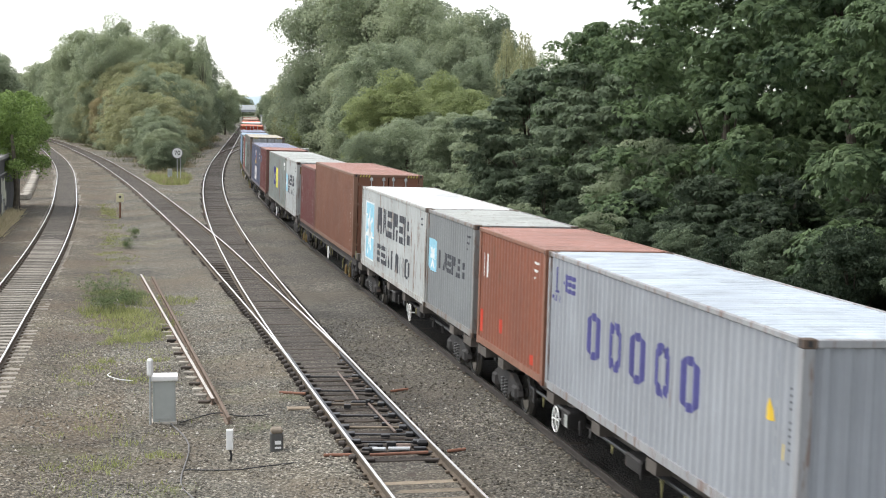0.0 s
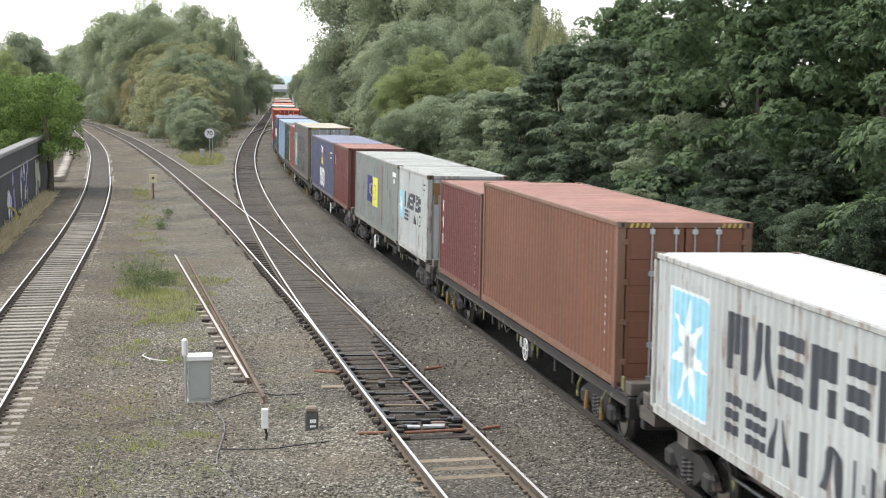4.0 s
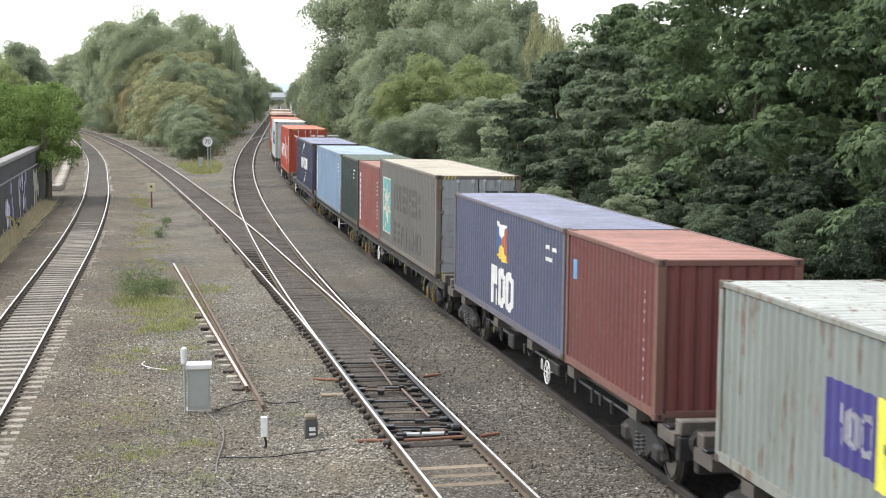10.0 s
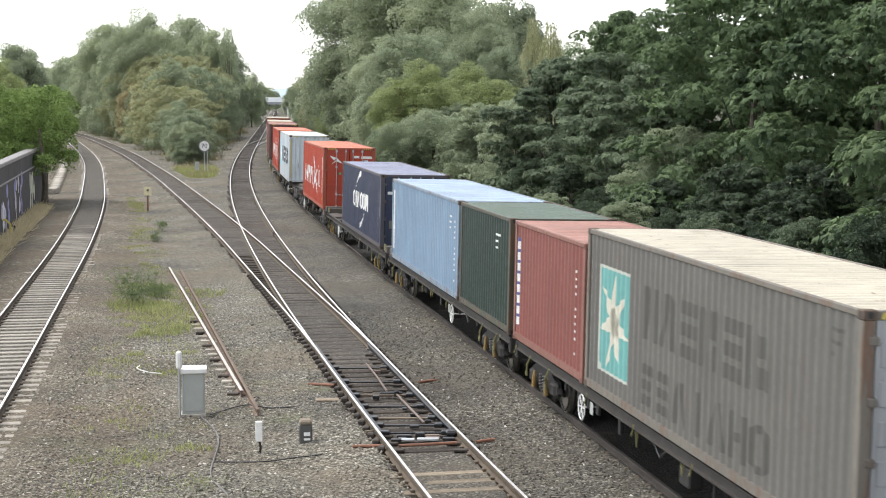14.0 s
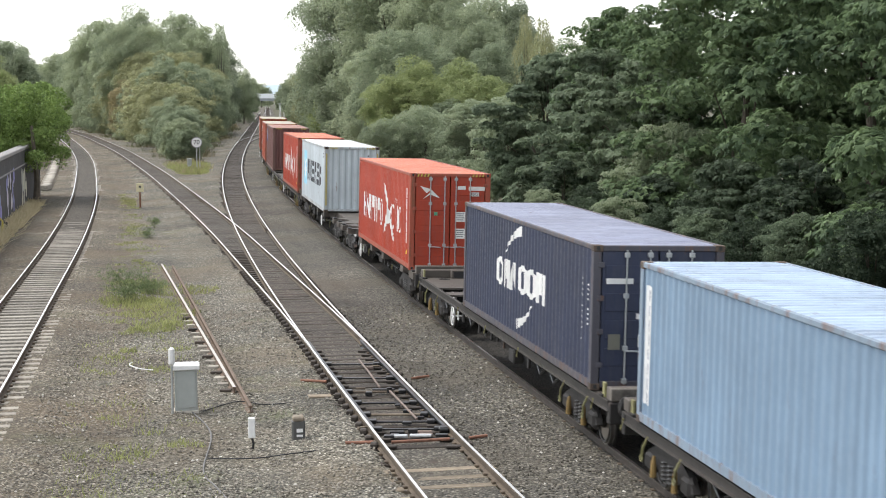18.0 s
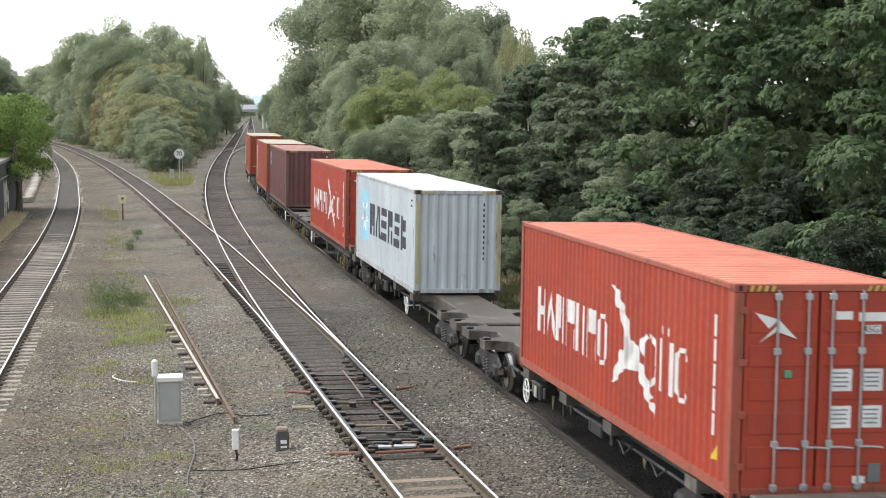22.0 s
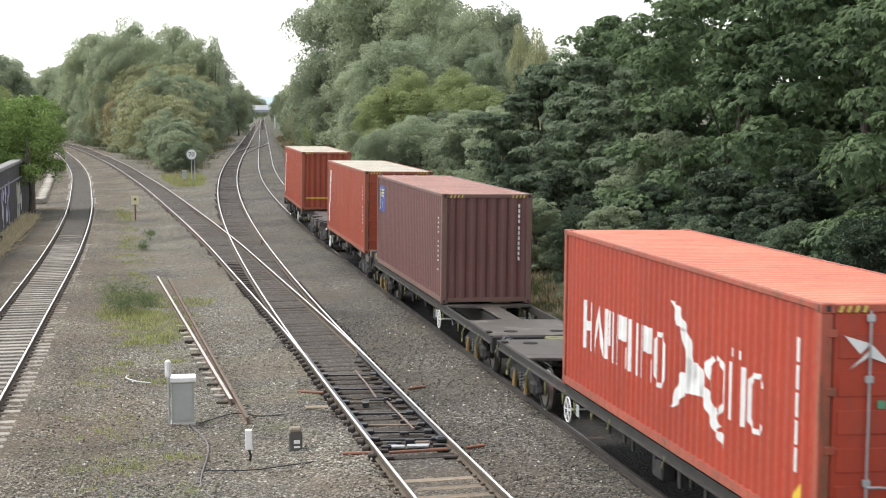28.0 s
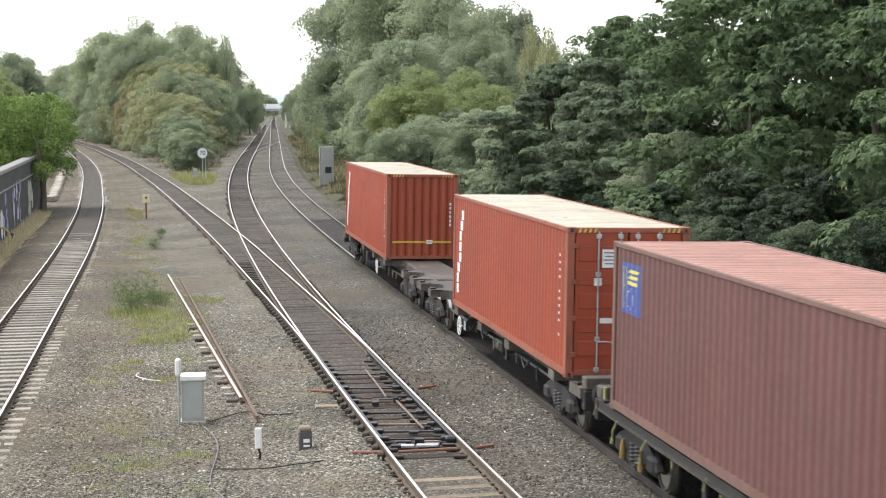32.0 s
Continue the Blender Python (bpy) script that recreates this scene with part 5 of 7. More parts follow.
def wagon(front, back, open_front, open_back, wheel_at=0.0, yellow=False, label="grimy flat container wagon with a steel deck"):
    """A flat wagon under a load from front to back; an open end reaches past the load by that much and carries buffers."""
    a, z = front - open_front, back + open_back
    L = z - a
    w = thing("container_wagon", label, "flat wagon", group="wagons of the goods train")
    h = L / 2
    deck_z = DECK - 0.012
    if yellow:
        ladder_deck(w, L, h, deck_z)
    else:
        spine_deck(w, L, h, deck_z)
    for e, is_open in ((-1, open_front), (1, open_back)):
        part("headstock", Shape().box((0, e * (h - 0.1), deck_z - 0.22), (2.3 if yellow or is_open else 1.6, 0.2, 0.38), bevel=0.02), STEEL, w)
        if is_open:
            for s in (-1, 1):
                part("buffer", Shape().tube([(s * 0.87, e * h, deck_z - 0.06), (s * 0.87, e * (h + 0.28), deck_z - 0.06)], 0.1, 12)
                     .tube([(s * 0.87, e * (h + 0.28), deck_z - 0.06), (s * 0.87, e * (h + 0.33), deck_z - 0.06)], 0.22, 16), STEEL, w)
            part("coupling", Shape().tube([(0, e * h, deck_z - 0.1), (0, e * (h + 0.2), deck_z - 0.16), (0, e * (h + 0.33), deck_z - 0.3)], 0.045, 6), GREASE, w)
            part("end_plinth", Shape().box((0, e * (h - 0.18), deck_z + 0.1), (2.24, 0.32, 0.22), bevel=0.015), DECKMAT, w, "raised brown steel beam across the wagon's end")
            if yellow:
                part("buffer_pocket", Shape().box((0, e * (h - 0.46), deck_z + 0.11), (0.62, 0.26, 0.24), bevel=0.015).box((0, e * (h - 0.592), deck_z + 0.1), (0.5, 0.012, 0.17), 1), [DECKMAT, BLACK], w)
                for s in (-1, 1):
                    part("corner_bracket", Shape().box((s * 1.1, e * (h - 0.52), deck_z + 0.12), (0.05, 0.14, 0.26), bevel=0.01), LEVER, w, "faded yellow upright bracket")
        else:
            part("drawbar", Shape().box((0, e * (h + 0.1), deck_z - 0.3), (0.2, 0.3, 0.2), bevel=0.02), GREASE, w)
            if yellow:
                part("coupling_cover", Shape().box((0.38, e * (h + 0.11), deck_z - 0.08), (0.62, 0.18, 0.12), bevel=0.03), LEVER, w, "faded yellow coupling cover")
                for s in (-1, 1):
                    part("side_bearer", Shape().tube([(s * 0.82, e * (h - 0.06), deck_z - 0.12), (s * 0.82, e * (h + 0.2), deck_z - 0.12)], 0.12, 12), GREASE, w)
        bogie(w, e * (h - 2.35), yellow)
    for s in (-1, 1):
        hw = Shape().ring((s * 1.21, wheel_at, deck_z - 0.42), (1, 0, 0), 0.23, 0.014, 24, 6)
        for k in range(3):
            t = k * math.pi / 3
            d = Vector((0, math.cos(t), math.sin(t))) * 0.23
            c0 = Vector((s * 1.21, wheel_at, deck_z - 0.42))
            hw.tube([c0 - d, c0 + d], 0.012, 6)
        hw.tube([c0, c0 - Vector((s * 0.4, 0, 0))], 0.02, 6)
        part("handbrake_wheel", hw, WHITE, w, "white-painted handbrake wheel")
        part("data_panel", Shape().box((s * 1.178, wheel_at + (0.6 if wheel_at < 0 else -0.6), deck_z - 0.34), (0.008, 0.2, 0.22)), GREY_BOX, w)
    if yellow:
        for s in (-1, 1):
            for yy in (-h + 1.5, -h + 3.2, h - 1.5, h - 3.2):
                part("brake_lever", Shape().tube([(s * 1.17, yy - 0.09, deck_z - 0.16), (s * 1.22, yy, deck_z - 0.34), (s * 1.2, yy + 0.1, deck_z - 0.5)], [0.016, 0.026, 0.02], 6).ring((s * 1.2, yy + 0.12, deck_z - 0.54), (1, 0, 0), 0.05, 0.02, 12, 5), LEVER, w, "faded yellow lever with a ring end")
    fittings(w, h, deck_z, int(front * 10))
    MOVERS.append((w, (a + z) / 2, h - 2.35, 0.0))
    return w


# load front and back along the train, how far from the middle the handbrake is, and whether the deck is of the pierced kind
WAGONS = [(20.36, 38.84, 2.6, 0), (39.38, 57.83, -1.1, 0), (60.02, 78.52, -2.1, 1), (80.75, 99.17, 2.6, 0), (102.12, 120.52, -1.7, 0), (123.5, 141.92, 3.7, 1), (142.44, 160.99, -2.7, 1),
          (163.86, 182.3, 4.5, 1), (184.75, 203.1, 2.8, 0), (203.5, 221.84, -2.3, 0), (224.78, 243.2, 3.1, 1), (243.7, 262.11, -3.3, 1), (265.35, 283.8, 2.6, 0), (284.1, 302.4, -1.2, 0)]
for k, (front, back, brake, pierced) in enumerate(WAGONS):
    before = front - WAGONS[k - 1][1] if k else 2.9
    after = WAGONS[k + 1][0] - back if k + 1 < len(WAGONS) else 2.9
    wagon(front, back, before / 2 - 0.36 if before > 1 else 0.0, after / 2 - 0.36 if after > 1 else 0.0, brake, bool(pierced))

# ---- trees, shrubs, hedges ----


def leaves_mesh(name, lobes, count, size, seed, droop=0.25, per=6, shell=0.35, aspect=0.45):
    """Leaves in small sprays over the skins of many lobes (x, y, z, rx, ry, rz); size is a leaf's length."""
    rng = np.random.default_rng(seed)
    lob = np.array(lobes, float)
    area = (lob[:, 3] * lob[:, 4] + lob[:, 3] * lob[:, 5] + lob[:, 4] * lob[:, 5])
    ns = count // per
    pick = rng.choice(len(lob), ns, p=area / area.sum())
    d = rng.normal(size=(ns, 3))
    d /= np.linalg.norm(d, axis=1)[:, None]
    d[:, 2] = np.where(rng.random(ns) < 0.6, np.abs(d[:, 2]), d[:, 2])
    rad = 1 - shell * rng.random(ns) ** 1.6
    pos = lob[pick, :3] + d * lob[pick, 3:6] * rad[:, None]
    axis = d * 0.9 + rng.normal(size=(ns, 3)) * 0.45 + np.array([0, 0, -droop])
    axis /= np.linalg.norm(axis, axis=1)[:, None]
    side = np.cross(axis, rng.normal(size=(ns, 3)) * 0.5 + np.array([0, 0, 1.0]))
    side /= np.linalg.norm(side, axis=1)[:, None] + 1e-9
    t = np.tile(np.arange(per), ns)
    P, A, S = (np.repeat(q, per, axis=0) for q in (pos, axis, side))
    sgn = np.where(t % 2 == 0, 1.0, -1.0)[:, None]
    n = ns * per
    base = P + A * (t * size * 0.34)[:, None] + rng.normal(size=(n, 3)) * size * 0.18 + np.array([0, 0, -1]) * (t[:, None] ** 2) * size * 0.018 * droop * 4
    ld = A * 0.6 + S * sgn * 0.8 + rng.normal(size=(n, 3)) * 0.3 + np.array([0, 0, -droop * 0.8])
    ld /= np.linalg.norm(ld, axis=1)[:, None]
    lw = np.cross(ld, np.repeat(d, per, axis=0) * 0.8 + rng.normal(size=(n, 3)) * 0.45 + np.array([0, 0, 0.75]))
    lw /= np.linalg.norm(lw, axis=1)[:, None] + 1e-9
    up = np.cross(lw, ld)
    ln = size * (0.7 + 0.6 * rng.random(n))[:, None]
    v = np.stack([base, base + ld * ln * 0.5 + lw * ln * aspect * 0.5 + up * ln * 0.05, base + ld * ln - up * ln * 0.12,
                  base + ld * ln * 0.5 - lw * ln * aspect * 0.5 + up * ln * 0.05], axis=1).reshape(-1, 3)
    return quads_mesh(name, v)


def fans_mesh(name, lobes, count, size, seed, droop=0.3, per=9, shell=0.25, aspect=0.3):
    """Leafy fans over the skins of many lobes: per leaflets spread from one stalk, facing outwards and up, their tips drooping."""
    rng = np.random.default_rng(seed)
    lob = np.array(lobes, float)
    area = (lob[:, 3] * lob[:, 4] + lob[:, 3] * lob[:, 5] + lob[:, 4] * lob[:, 5])
    ns = count // per
    pick = rng.choice(len(lob), ns, p=area / area.sum())
    d = rng.normal(size=(ns, 3))
    d /= np.linalg.norm(d, axis=1)[:, None]
    d[:, 2] = np.where(rng.random(ns) < 0.6, np.abs(d[:, 2]), d[:, 2])
    pos = lob[pick, :3] + d * lob[pick, 3:6] * (1 - shell * rng.random(ns) ** 1.6)[:, None]
    nrm = d * 0.8 + rng.normal(size=(ns, 3)) * 0.3 + np.array([0, 0, 0.7])
    nrm /= np.linalg.norm(nrm, axis=1)[:, None]
    ax = d + rng.normal(size=(ns, 3)) * 0.35 + np.array([0, 0, -droop])
    ax -= nrm * (ax * nrm).sum(1)[:, None]
    ax /= np.linalg.norm(ax, axis=1)[:, None] + 1e-9
    sd = np.cross(nrm, ax)
    k = np.linspace(-1, 1, per)
    th = k[None] * 1.25 + rng.normal(size=(ns, per)) * 0.12
    ln = size * (0.6 + 0.5 * np.cos(k * 1.2))[None] * (0.75 + 0.5 * rng.random((ns, per)))
    c, q = np.cos(th)[..., None], np.sin(th)[..., None]
    ld = ax[:, None] * c + sd[:, None] * q + rng.normal(size=(ns, per, 3)) * 0.16
    lw = sd[:, None] * c - ax[:, None] * q
    ln = ln[..., None]
    mid = pos[:, None] + ld * ln * 0.55
    tip = pos[:, None] + ld * ln - nrm[:, None] * ln * 0.12 + np.array([0, 0, -1]) * ln * droop * 0.4
    v = np.concatenate([pos[:, None], np.stack([mid + lw * ln * aspect * 0.5, tip, mid - lw * ln * aspect * 0.5], 2).reshape(ns, per * 3, 3)], 1).reshape(-1, 3)
    one = np.array([(0, 1 + 3 * i, 2 + 3 * i, 3 + 3 * i) for i in range(per)])
    return quads_mesh(name, v, (one[None] + (1 + 3 * per) * np.arange(ns)[:, None, None]).ravel())


def billow_mesh(name, lobes, count, size, seed, aspect=0.6, flop=0.75, hang=0.0, skin=0.3, lift=0.3):
    """Leaves that lie like scales over the skins of many lobes (x, y, z, rx, ry, rz), facing outwards and a little up."""
    rng = np.random.default_rng(seed)
    lob = np.array(lobes, float)
    area = (lob[:, 3] * lob[:, 4] + lob[:, 3] * lob[:, 5] + lob[:, 4] * lob[:, 5])
    pick = rng.choice(len(lob), count, p=area / area.sum())
    d = rng.normal(size=(count, 3))
    d /= np.linalg.norm(d, axis=1)[:, None]
    d[:, 2] = np.where(rng.random(count) < 0.6, np.abs(d[:, 2]), d[:, 2])
    rad = 1 - skin * rng.random(count) ** 2 + np.abs(rng.normal(size=count)) * 0.07
    pos = lob[pick, :3] + d * lob[pick, 3:6] * rad[:, None]
    n = d + rng.normal(size=(count, 3)) * flop + np.array([0, 0, lift])
    n /= np.linalg.norm(n, axis=1)[:, None]
    t = rng.normal(size=(count, 3)) + np.array([0, 0, -2 * hang])
    t -= n * (t * n).sum(1)[:, None]
    t /= np.linalg.norm(t, axis=1)[:, None] + 1e-9
    w = np.cross(n, t)
    ln = size * (0.65 + 0.7 * rng.random(count))[:, None]
    v = np.stack([pos - t * ln * 0.5, pos + w * ln * aspect * 0.5 + n * ln * 0.06, pos + t * ln * 0.5 - n * ln * 0.1, pos - w * ln * aspect * 0.5 + n * ln * 0.06], axis=1).reshape(-1, 3)
    return quads_mesh(name, v)


def quads_mesh(name, v, corners=None):
    me = bpy.data.meshes.new(name)
    corners = np.arange(len(v)) if corners is None else corners
    me.vertices.add(len(v))
    me.vertices.foreach_set("co", np.ascontiguousarray(v, dtype=np.float32).ravel())
    me.loops.add(len(corners))
    me.loops.foreach_set("vertex_index", np.ascontiguousarray(corners, dtype=np.int32))
    me.polygons.add(len(corners) // 4)
    me.polygons.foreach_set("loop_start", np.arange(0, len(corners), 4, dtype=np.int32))
    me.update()
    me.validate()
    return me


def lobes_of(h, r, base, seed, n=26, squash=0.8, top=0.55, lobe=(0.24, 0.42)):
    """Lobes of a crown h high and r wide that begins at base: uneven, fuller in the middle."""
    rnd = random.Random(seed)
    out = []
    for k in range(n):
        f = rnd.random()
        z = base + (h - base) * f
        prof = math.sin(math.pi * min(1, max(0.08, (0.12 + 0.88 * f)) ** top)) ** 0.6 if f < 0.98 else 0.2
        prof = max(0.25, prof)
        a, q = rnd.uniform(0, 2 * math.pi), r * prof * math.sqrt(rnd.uniform(0.2, 1)) * (1.0 - lobe[1] * 0.7)
        s = r * rnd.uniform(*lobe) * (0.75 + 0.4 * prof)
        out.append((q * math.cos(a), q * math.sin(a), z if z < h - s * squash else h - s * squash - rnd.uniform(0, 0.22) * h, s * rnd.uniform(0.9, 1.25), s * rnd.uniform(0.9, 1.25), s * squash))
    return out


def trunk_mesh(h, r, lobes, seed):
    """A tapered trunk that forks into limbs towards the lobes."""
    rnd = random.Random(seed)
    sh = Shape()
    top = h * 0.55
    mid = [(0, 0, -0.6), (rnd.uniform(-0.1, 0.1), 0.05, h * 0.12), (rnd.uniform(-0.2, 0.2), rnd.uniform(-0.2, 0.2), h * 0.3), (rnd.uniform(-0.3, 0.3), rnd.uniform(-0.3, 0.3), top)]
    sh.tube(mid, [r * 1.25, r, r * 0.8, r * 0.45], 9)
    for lx, ly, lz, *_ in lobes[:14]:
        f = min(0.95, max(0.25, lz / h - 0.25))
        z = top * f
        p0 = Vector((mid[2][0] * f, mid[2][1] * f, z))
        p2 = Vector((lx, ly, lz))
        p1 = p0.lerp(p2, 0.5) + Vector((0, 0, 0.12 * (p2 - p0).length))
        sh.tube([p0, p1, p2], [r * 0.42, r * 0.25, r * 0.08], 6)
    return sh.mesh("trunk", [BARK])


def clumps(lobes, per, seed, flat=0.6, lo=0.3, hi=0.5):
    """Small clumps over the outer and upper skin of each lobe, so that the crown breaks into tufts with dark gaps."""
    rnd = random.Random(seed)
    out = []
    for x, y, z, rx, ry, rz in lobes:
        for k in range(per):
            a, w = rnd.uniform(0, 2 * math.pi), rnd.uniform(-0.55, 1.0)
            c = math.sqrt(max(0, 1 - w * w))
            q = rnd.uniform(lo, hi)
            f = rnd.uniform(0.7, 1.0)
            out.append((x + rx * c * math.cos(a) * f, y + ry * c * math.sin(a) * f, z + rz * w * f, rx * q, ry * q, rz * q * flat / 0.6))
    return out


KINDS = {}


def kind_of(name, h, r, base, count, size, seed, n=26, droop=0.25, squash=0.8, trunk=0.2, aspect=0.45, shell=0.35, top=0.55, tufts=11, lobe=(0.24, 0.42), per=6, clump=(0.3, 0.5), fan=False):
    lb = lobes_of(h, r, base, seed, n, squash, top, lobe)
    skin = clumps(lb, tufts, seed + 5, lo=clump[0], hi=clump[1])
    crown = fans_mesh(name, skin, count, size, seed, droop, per, shell, aspect) if fan else leaves_mesh(name, skin, count, size, seed, droop, per, shell, aspect) if per else billow_mesh(name, skin, count, size, seed, aspect, hang=droop)
    KINDS[name] = (crown, trunk_mesh(h, trunk, lb, seed + 1), h, r)


def dome_kind(name, h, r, count, size, seed, n=80, ragged=0.22, low=0.02, lobe=(0.16, 0.28), high=False):
    """A rounded crown, its skin broken into many billows; a high one is an egg on a bushy foot."""
    rnd = random.Random(seed)
    lb = []
    for k in range(n):
        a, w = rnd.uniform(0, 2 * math.pi), rnd.uniform(low, 1.0)
        c = math.sqrt(max(0, 1 - w * w))
        q = rnd.uniform(1 - ragged, 1.0) if k % 6 else rnd.uniform(0.4, 0.75)
        s = r * rnd.uniform(*lobe)
        z = h * 0.5 + w * (h * 0.5 - s) * q if high else w * (h - s) * q
        if high and k % 3 == 2:
            z, c = rnd.uniform(0.05, 0.45) * h, rnd.uniform(0.55, 0.95)
        lb.append((c * math.cos(a) * (r - s) * q, c * math.sin(a) * (r - s) * q, z, s * rnd.uniform(0.95, 1.25), s * rnd.uniform(0.95, 1.25), s * 1.1))
    KINDS[name] = (billow_mesh(name, clumps(lb, 4, seed + 5, lo=0.42, hi=0.66), count, size, seed, flop=0.7, skin=0.3), trunk_mesh(h, 0.25, lb, seed + 1), h, r)


dome_kind("dome_a", 10.0, 5.0, 54000, 0.19, 71)
dome_kind("dome_b", 10.0, 5.0, 50000, 0.19, 73, 64, 0.3)
dome_kind("crown_a", 18.0, 5.5, 72000, 0.22, 75, 90, 0.22, -0.6, (0.2, 0.36), True)
dome_kind("crown_b", 16.0, 5.5, 68000, 0.22, 79, 80, 0.3, -0.6, (0.2, 0.38), True)


kind_of("ash_a", 13.0, 5.0, 0.6, 198000, 0.155, 11, n=70, droop=0.2, squash=0.55, aspect=0.34, tufts=4, lobe=(0.15, 0.27), per=11, fan=True, clump=(0.42, 0.66), shell=0.22)
kind_of("ash_b", 12.0, 4.6, 0.8, 187000, 0.155, 23, n=64, droop=0.2, squash=0.55, aspect=0.34, tufts=4, lobe=(0.15, 0.27), per=11, fan=True, clump=(0.42, 0.66), shell=0.22)
kind_of("shrub_a", 7.0, 3.6, 0.1, 80000, 0.14, 31, n=60, droop=0.25, squash=0.4, trunk=0.12, aspect=0.5, tufts=5, lobe=(0.16, 0.3), per=5, fan=True)
kind_of("shrub_b", 6.0, 3.2, 0.1, 40000, 0.13, 37, n=60, droop=0.2, squash=0.7, trunk=0.1, aspect=0.5, tufts=6, lobe=(0.16, 0.28), per=0)
kind_of("far_a", 12.0, 5.0, 0.2, 40000, 0.27, 47, n=60, droop=0.2, trunk=0.25, aspect=0.6, tufts=4, lobe=(0.18, 0.3), per=0)
kind_of("far_b", 10.0, 4.6, 0.1, 34000, 0.27, 53, n=50, droop=0.2, trunk=0.25, aspect=0.6, tufts=4, lobe=(0.18, 0.3), per=0)
kind_of("thin", 15.0, 3.4, 4.0, 3600, 0.34, 59, n=24, droop=0.9, squash=0.9, trunk=0.2, shell=0.7)
TREE_RND = random.Random(77)


def tree(kind, x, y, scale, material, label, category="tree", name="tree", z=None, wide=1.0, group="lineside trees"):
    me, tr, kh, kr = KINDS[kind]
    zz = land_z(x, y) if z is None else z
    ob = thing(name, label, category, group=group)
    a = TREE_RND.uniform(0, 360)
    ob.matrix_world = pose(x, y, zz, 0, 0, a) @ Matrix.Diagonal((scale * wide, scale * wide, scale, 1))
    c = part("crown", me, material, ob)
    if not me.materials:
        me.materials.append(material)
    c.material_slots[0].link = "OBJECT"
    c.material_slots[0].material = material
    part("trunk", tr, BARK, ob)
    return ob


ASH_T = "ash tree with drooping mid-green sprays beside the line"
SHRUB_T = "dense dark green shrub on the lineside bank"
GREY_T = "grey-green willow shrub on the bank"
LIME_T = "yellow-green young tree on the bank"
TALL_T = "tall dark green broadleaf tree behind the shrubs"
WOOD_T = "dense green tree of the lineside wood"
WORDS = {"ash_leaves": ASH_T, "dark_broad_leaves": TALL_T, "grey_green_leaves": "rounded grey-green willow in the lineside wood", "yellow_green_leaves": LIME_T,
         "olive_brown_leaves": "rounded olive-brown tree of the lineside wood", "far_wood_leaves": WOOD_T, "far_dark_leaves": TALL_T, "russet_leaves": "rounded tree with russet turning leaves in the lineside wood"}


def grown(kind, x, y, h, r, material, label, category="tree", name="tree", z=-0.3):
    """A tree of a given height and radius."""
    if kind == "dome" and h > 2.4 * r:
        kind = "crown"
    if kind == "crown":
        r = max(r, 0.27 * h)
    if kind in ("dome", "crown"):
        kind += TREE_RND.choice(("_a", "_b"))
    kh, kr = KINDS[kind][2:]
    return tree(kind, x, y, h / kh, material, label, category, name, z, wide=(r / kr) / (h / kh))


def beside(y, off):
    return track_x(XD, y) + off


# the bank on the train's side, from near to far
for y, off, s, k in ((24, 12.5, 1.0, "ash_a"), (33, 12.0, 1.02, "ash_b"), (41, 11.6, 1.0, "ash_a"), (49, 11.8, 0.98, "ash_b"), (57, 11.0, 0.92, "ash_a"), (37, 18, 1.15, "ash_b"), (47, 19, 1.15, "ash_a"),
                     (60, 15, 0.95, "ash_b"), (52, 15.5, 1.0, "ash_a"), (64, 13.5, 0.72, "ash_b"), (44, 24, 1.3, "ash_b"), (56, 23, 1.2, "ash_a"), (66, 22, 1.1, "ash_b"), (36, 25, 1.3, "ash_a")):
    tree(k, beside(y, off), y, s, ASH_LEAF, ASH_T)
for y, off, s, k, m in ((44, 7.5, 0.52, "shrub_a", SHADED_LEAF), (48, 7.4, 0.6, "shrub_a", SHADED_LEAF), (41, 9.6, 0.6, "shrub_a", SHADED_LEAF), (37, 10.2, 0.6, "shrub_b", SHADED_LEAF), (54, 7.3, 0.5, "shrub_a", SHADED_LEAF), (60, 7.0, 0.5, "shrub_b", SHADED_LEAF), (66, 7.2, 0.5, "shrub_a", SHADED_LEAF), (73, 7.4, 0.55, "shrub_b", SHADED_LEAF), (30, 8.9, 0.55, "shrub_a", SHADED_LEAF), (38, 8.4, 0.5, "shrub_b", SHADED_LEAF), (45, 8.4, 0.6, "shrub_a", SHADED_LEAF), (52, 8.6, 0.62, "shrub_b", SHADED_LEAF), (58, 8.8, 0.8, "shrub_b", GREY_LEAF),
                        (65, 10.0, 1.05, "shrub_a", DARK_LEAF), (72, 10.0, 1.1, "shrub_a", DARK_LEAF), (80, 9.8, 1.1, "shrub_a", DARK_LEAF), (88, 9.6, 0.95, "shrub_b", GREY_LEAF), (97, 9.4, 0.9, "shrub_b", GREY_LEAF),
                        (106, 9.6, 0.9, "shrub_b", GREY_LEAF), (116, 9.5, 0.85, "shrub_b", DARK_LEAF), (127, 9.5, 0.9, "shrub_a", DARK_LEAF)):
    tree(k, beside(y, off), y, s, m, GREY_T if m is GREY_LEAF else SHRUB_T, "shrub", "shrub")
